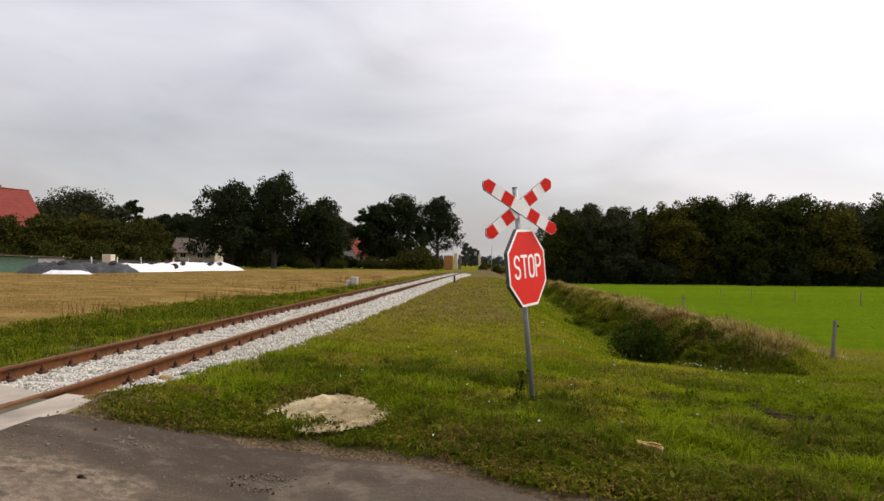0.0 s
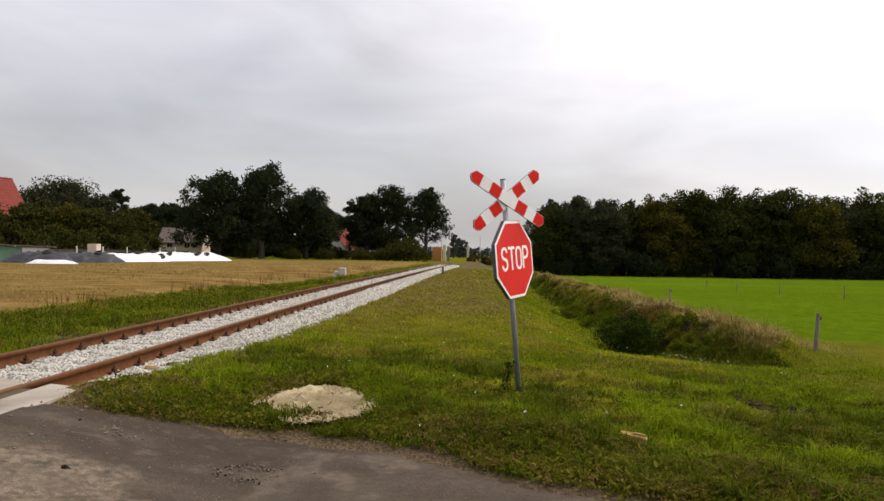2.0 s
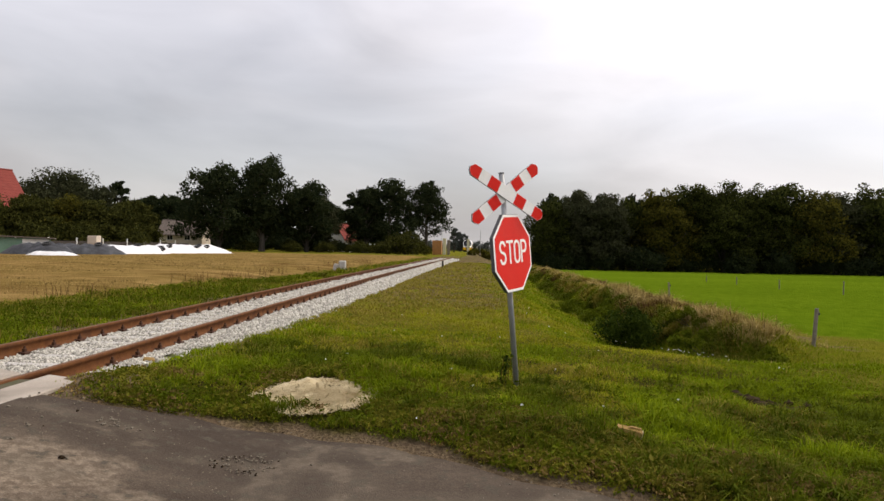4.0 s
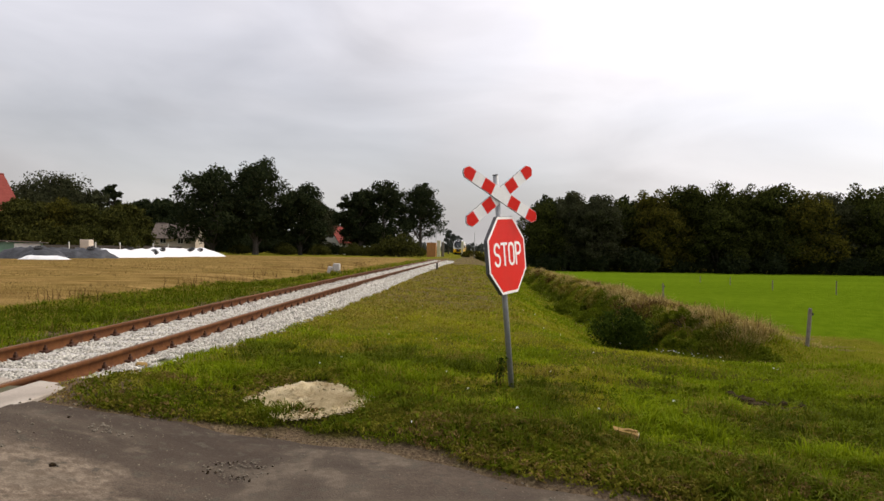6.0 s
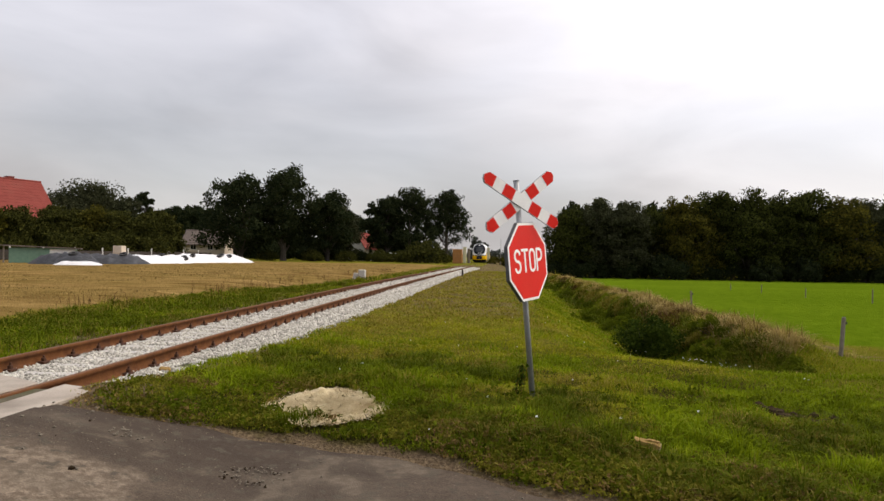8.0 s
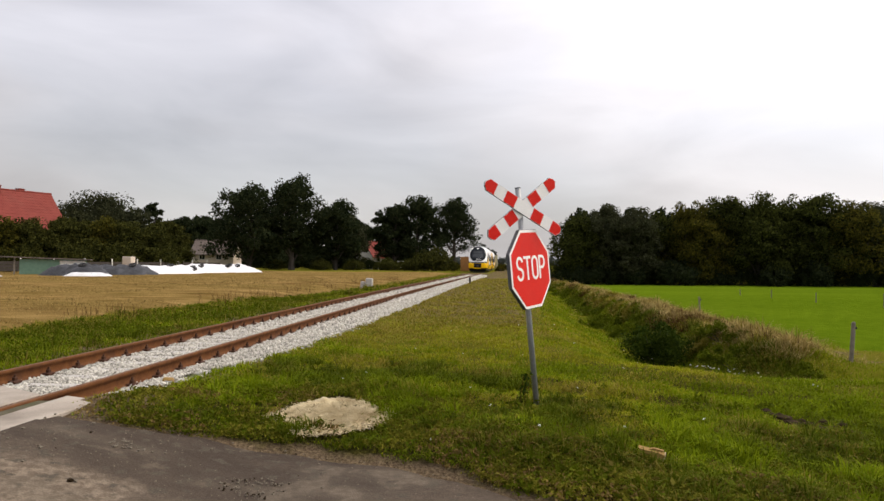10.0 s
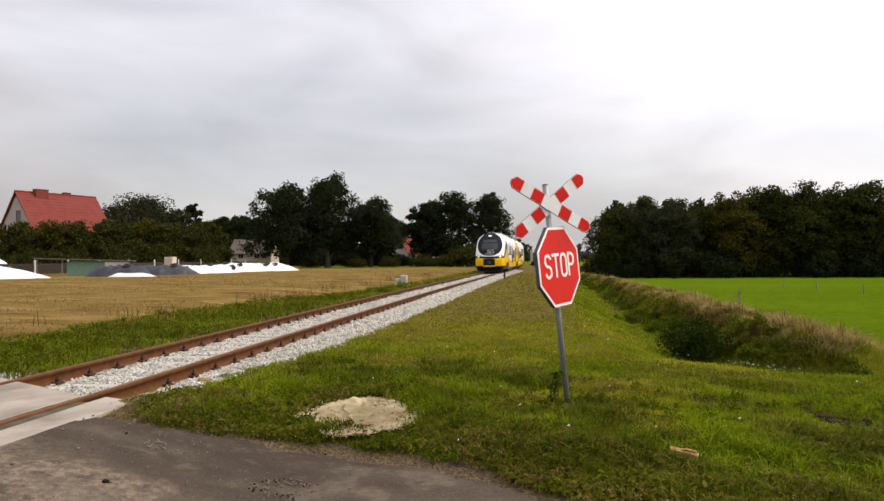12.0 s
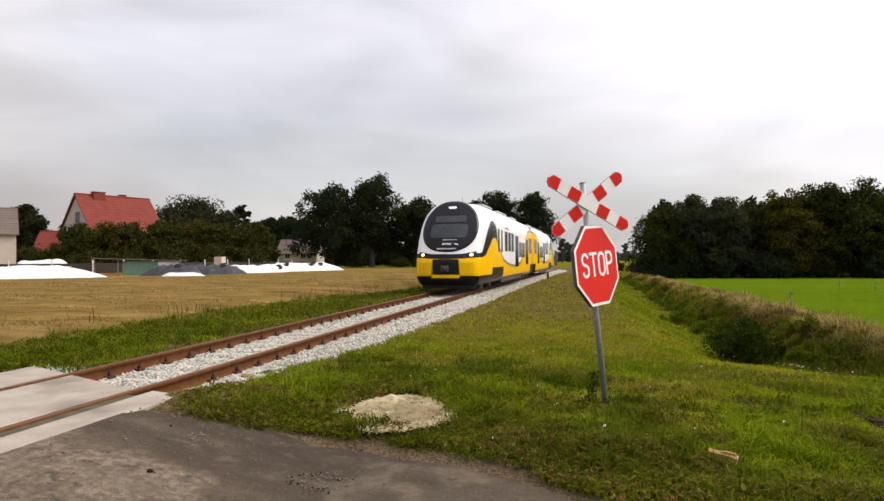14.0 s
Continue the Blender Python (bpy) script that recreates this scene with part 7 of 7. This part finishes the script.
    blades("coarse_tufts", rng, x[ok], y[ok], h[ok], w[ok], M["grass_side"], 1.4, "dark coarse grass clumps near the road", toward=a[ok])
    cx, cy = drift(900, 1.3, 5.0, 23, 0.52)
    x, y, h, w, a = tussocks(rng, cx, cy, 34, rng.uniform(0.05, 0.12, len(cx)), rng.uniform(0.07, 0.15, len(cx)), rng.uniform(0.007, 0.010, len(cx)))
    ok = off_bed(x, y) & off_straw(x, y)
    blades("olive_tufts", rng, x[ok], y[ok], h[ok], w[ok], M["grass_olive"], 1.3, "yellowing grass tufts near the road", toward=a[ok])

    # herbs: small leaves in rosettes, with soil between them
    for nm, m_, n, span, seed, least, size, lab in (("road_edge_herbs", "herb", 3400, 2.1, 29, 0.42, 0.015, "low olive herbs along the road edge"),
                                                    ("dark_herbs", "grass_side", 1300, 2.8, 31, 0.52, 0.018, "dark green leafy weeds in the verge"),
                                                    ("withered_leaves", "withered", 1300, 1.7, 37, 0.49, 0.014, "brown withered plants along the road edge")):
        cx = rng.uniform(1.5, 11.5, n); cy = road_edge(cx) + 0.03 + span * rng.random(n) ** 1.5
        ok = off_bed(cx, cy, 0.05) & off_straw(cx, cy) & (vnoise(cx * 1.4, cy * 1.7, seed) + rng.normal(0, 0.07, n) > least)
        cx, cy = cx[ok], cy[ok]
        k = np.repeat(np.arange(len(cx)), 6)
        x, y = cx[k] + rng.normal(0, 0.07, len(k)), cy[k] + rng.normal(0, 0.05, len(k))
        C = np.stack([x, y, land(x, y) + rng.uniform(0.01, 0.075, len(k))], -1)
        V, F = leaf_cloud(rng, C, np.full(len(C), 0.032), 6, size, 0.6)
        tagged(arrays(nm, V, F, M[m_]), lab, "weeds", kind="stuff")
    n = 260
    x, y = rng.uniform(2.2, 10.5, n), 5.2 + 3.8 * rng.random(n)
    ok = off_bed(x, y, 0.2) & off_straw(x, y)
    C = np.stack([x[ok], y[ok], land(x[ok], y[ok]) + 0.05], -1)
    V, F = leaf_cloud(rng, C, np.full(len(C), 0.10), 16, 0.030, 0.5)
    tagged(arrays("broad_leaf_weeds", V, F, M["grass_side"]), "low broad-leaved weeds in the verge", "weeds", kind="stuff")

    # strip on the field's side
    X, Y, Hh, Ww = [], [], [], []
    for y0, y1, per, h0, w0 in ((6.0, 16, 900, 0.085, 0.012), (16, 34, 320, 0.11, 0.020), (34, 84, 55, 0.20, 0.045)):
        x, y = field(-8.2, -1.3, y0, y1, per)
        x = x + track_x(y)
        u = x - track_x(y)
        pn = vnoise(x * 1.3, y * 1.3, 41)
        ok = off_bed(x, y, 0.02) & (u > -4.9 + 1.9 * smoothstep(16, 40, y) + 1.1 * (vnoise(x * 0.9, y * 0.9, 43) - 0.5)) & (rng.random(len(x)) < 0.4 + 1.1 * pn)
        x, y, pn = x[ok], y[ok], pn[ok]
        X.append(x); Y.append(y); Hh.append(h0 * (0.5 + 1.4 * pn) * rng.uniform(0.5, 1.3, len(x))); Ww.append(w0 * rng.uniform(0.6, 1.3, len(x)))
    X, Y, Hh, Ww = map(np.concatenate, (X, Y, Hh, Ww))
    U = X - track_x(Y)
    part_dry = rng.random(len(X)) < 0.08 + 0.20 * smoothstep(15, 40, Y) + 0.45 * smoothstep(-3.4, -4.7, U)
    bright = ~part_dry & (vnoise(X * 0.8, Y * 0.8, 47) + rng.normal(0, 0.1, len(X)) > 0.55)
    deep = ~part_dry & ~bright
    blades("trackside_grass", rng, X[deep], Y[deep], Hh[deep], Ww[deep], M["grass_side"], 1.2, "tall green grass between track and stubble")
    blades("light_trackside_grass", rng, X[bright], Y[bright], Hh[bright], Ww[bright], M["grass_deep"], 1.2, "lighter grass between track and stubble")
    blades("dry_trackside_grass", rng, X[part_dry], Y[part_dry], Hh[part_dry] * 1.2, Ww[part_dry], M["grass_olive"], 1.0, "dry stalks between track and stubble")
    n = 520
    cy = 6.6 + 40 * rng.random(n) ** 1.5; cx = track_x(cy) + rng.uniform(-4.8, -1.6, n)
    ok = (vnoise(cx * 0.8, cy * 0.8, 53) > 0.46) & off_bed(cx, cy, 0.15) & (cx - track_x(cy) > -4.8 + 1.9 * smoothstep(16, 40, cy))
    cx, cy = cx[ok], cy[ok]
    x, y, h, w, a = tussocks(rng, cx, cy, 40, rng.uniform(0.10, 0.22, len(cx)), rng.uniform(0.14, 0.32, len(cx)), 0.007 + 0.0007 * cy)
    blades("trackside_tufts", rng, x, y, h, w, M["grass_side"], 1.2, "tall dark tufts between track and stubble", toward=a)
    n = 2200
    y = rng.uniform(6.5, 26, n); x = track_x(y) + rng.uniform(-4.6, -1.75, n)
    ok = vnoise(x, y, 59) > 0.5
    C = np.stack([x[ok], y[ok], land(x[ok], y[ok]) + rng.uniform(0.03, 0.16, ok.sum())], -1)
    V, F = leaf_cloud(rng, C, np.full(len(C), 0.08), 9, 0.026, 0.6)
    tagged(arrays("trackside_weeds", V, F, M["grass_side"]), "leafy green weeds between track and stubble", "weeds", kind="stuff")
    # stalks at the stubble's edge, in a few stands
    n = 900
    y = rng.uniform(12, 60, n); x = track_x(y) - 4.7 + rng.normal(0, 0.5, n)
    c = vnoise(x * 0.35, y * 0.35, 61) > 0.58
    blades("weed_stalks", rng, x[c], y[c], rng.uniform(0.20, 0.55, c.sum()), rng.uniform(0.008, 0.018, c.sum()), M["rust_weed"], 0.5, "brown weed stalks at the stubble's edge")
    # stubble, thick in swaths
    n = 42000
    y = 10 + 75 * rng.random(n) ** 1.6; x = -5.2 - rng.random(n) * (8 + 0.55 * y)
    c = vnoise(x * 0.16, y * 0.9, 67) + rng.normal(0, 0.07, n) > 0.52
    blades("stubble", rng, (x + track_x(y))[c], y[c], rng.uniform(0.03, 0.10, c.sum()), (0.008 + 0.0010 * y)[c], M["stubble"], 1.1, "short straw stubble of the cut field", "stubble")

    # ditch: grass on its floor and face, dry tussocks hanging over the crest
    X, Y, Hh, Ww = [], [], [], []
    for y0, y1, per, w0 in ((10.5, 24, 520, 0.011), (24, 48, 200, 0.020), (48, 95, 55, 0.04)):
        x, y = field(8.6, 13.6, y0, y1, per)
        x = x + 0.012 * np.clip(y - 40, 0, 60)
        side = smoothstep(9.4, 10.2, x) * (1 - smoothstep(12.2, 13.2, x))
        ok = (rng.random(len(x)) < (0.30 + 0.70 * side) * (1 - 0.75 * smoothstep(12.6, 13.1, x))) & (y + 0.25 * (x - 9.5) > 11.5)
        x, y = x[ok], y[ok]
        X.append(x); Y.append(y); Hh.append(0.10 * rng.uniform(0.5, 1.4, len(x)) * (0.5 + 1.1 * vnoise(x, y, 71))); Ww.append(w0 * rng.uniform(0.6, 1.3, len(x)))
    X, Y, Hh, Ww = map(np.concatenate, (X, Y, Hh, Ww))
    dry = rng.random(len(X)) < 0.03 + 0.60 * smoothstep(10.8, 11.5, X) * smoothstep(13.6, 15.5, Y) + 0.5 * (vnoise(X * 0.8, Y * 0.8, 73) - 0.5)
    blades("bank_low_dry_grass", rng, X[dry], Y[dry], Hh[dry] * 1.15, Ww[dry], M["grass_dry"], 1.2, "short dry grass on the ditch bank")
    blades("bank_green_grass", rng, X[~dry], Y[~dry], Hh[~dry], Ww[~dry], M["grass_deep"], 1.1, "green grass in the ditch")
    for nm, m_, n, x0, x1, tall, seed, least, lab in (("bank_dry_tussocks", "grass_dry", 520, 10.7, 11.75, 0.34, 79, 0.43, "tall pale dry grass on the crest of the ditch bank"),
                                                      ("bank_olive_tussocks", "grass_olive", 420, 10.2, 11.5, 0.30, 83, 0.46, "yellowing tussocks on the ditch bank"),
                                                      ("bank_stalks", "rust_weed", 170, 10.3, 11.4, 0.38, 89, 0.54, "brown dock stalks on the ditch bank"),
                                                      ("bank_green_tussocks", "grass_side", 700, 9.35, 10.9, 0.28, 97, 0.42, "dark green tussocks on the face of the ditch bank")):
        cy = 12.9 + 62 * rng.random(n) ** 1.9; cx = rng.uniform(x0, x1, n) + 0.35 * np.clip(13.6 - cy, 0, 1)
        ok = (vnoise(cx * 0.6, cy * 0.5, seed) + rng.normal(0, 0.06, n) > least) & ((m_ == "grass_side") | (cy > 13.4 + 1.2 * (cx - 10.7)))
        cx, cy = cx[ok], cy[ok]
        lift = 0.45 + 1.1 * vnoise(cx * 0.7, cy * 0.9, seed + 1)
        x, y, h, w, a = tussocks(rng, cx, cy, 70, rng.uniform(0.10, 0.24, len(cx)), tall * lift * rng.uniform(0.55, 1.3, len(cx)), 0.006 + 0.0006 * cy)
        blades(nm, rng, x, y, h, w, M[m_], 1.35, lab, toward=a)
    # single tall weeds above the bank
    n = 46
    cy = rng.uniform(13.5, 26, n); cx = rng.uniform(10.6, 11.8, n)
    x, y, h, w, a = tussocks(rng, cx, cy, 5, np.full(n, 0.05), rng.uniform(0.35, 0.65, n), np.full(n, 0.012))
    blades("tall_weeds", rng, x, y, h, w, M["rust_weed"], 0.35, "thin tall weeds standing above the bank", toward=a)
    # flowers
    n = 34
    x, y = rng.uniform(3, 11, n), 6 + 13 * rng.random(n)
    x = np.concatenate([x, rng.normal(9.3, 0.35, 22)]); y = np.concatenate([y, rng.normal(12.3, 0.25, 22)])
    ok = off_bed(x, y, 0.2)
    C = np.stack([x[ok], y[ok], land(x[ok], y[ok]) + 0.14], -1)
    V, F = leaf_cloud(rng, C, np.full(len(C), 0.016), 5, 0.010, 0.5)
    tagged(arrays("white_flowers", V, F, M["petal"]), "scattered small white flowers", "flowers", kind="stuff")


make_grass()

motions()
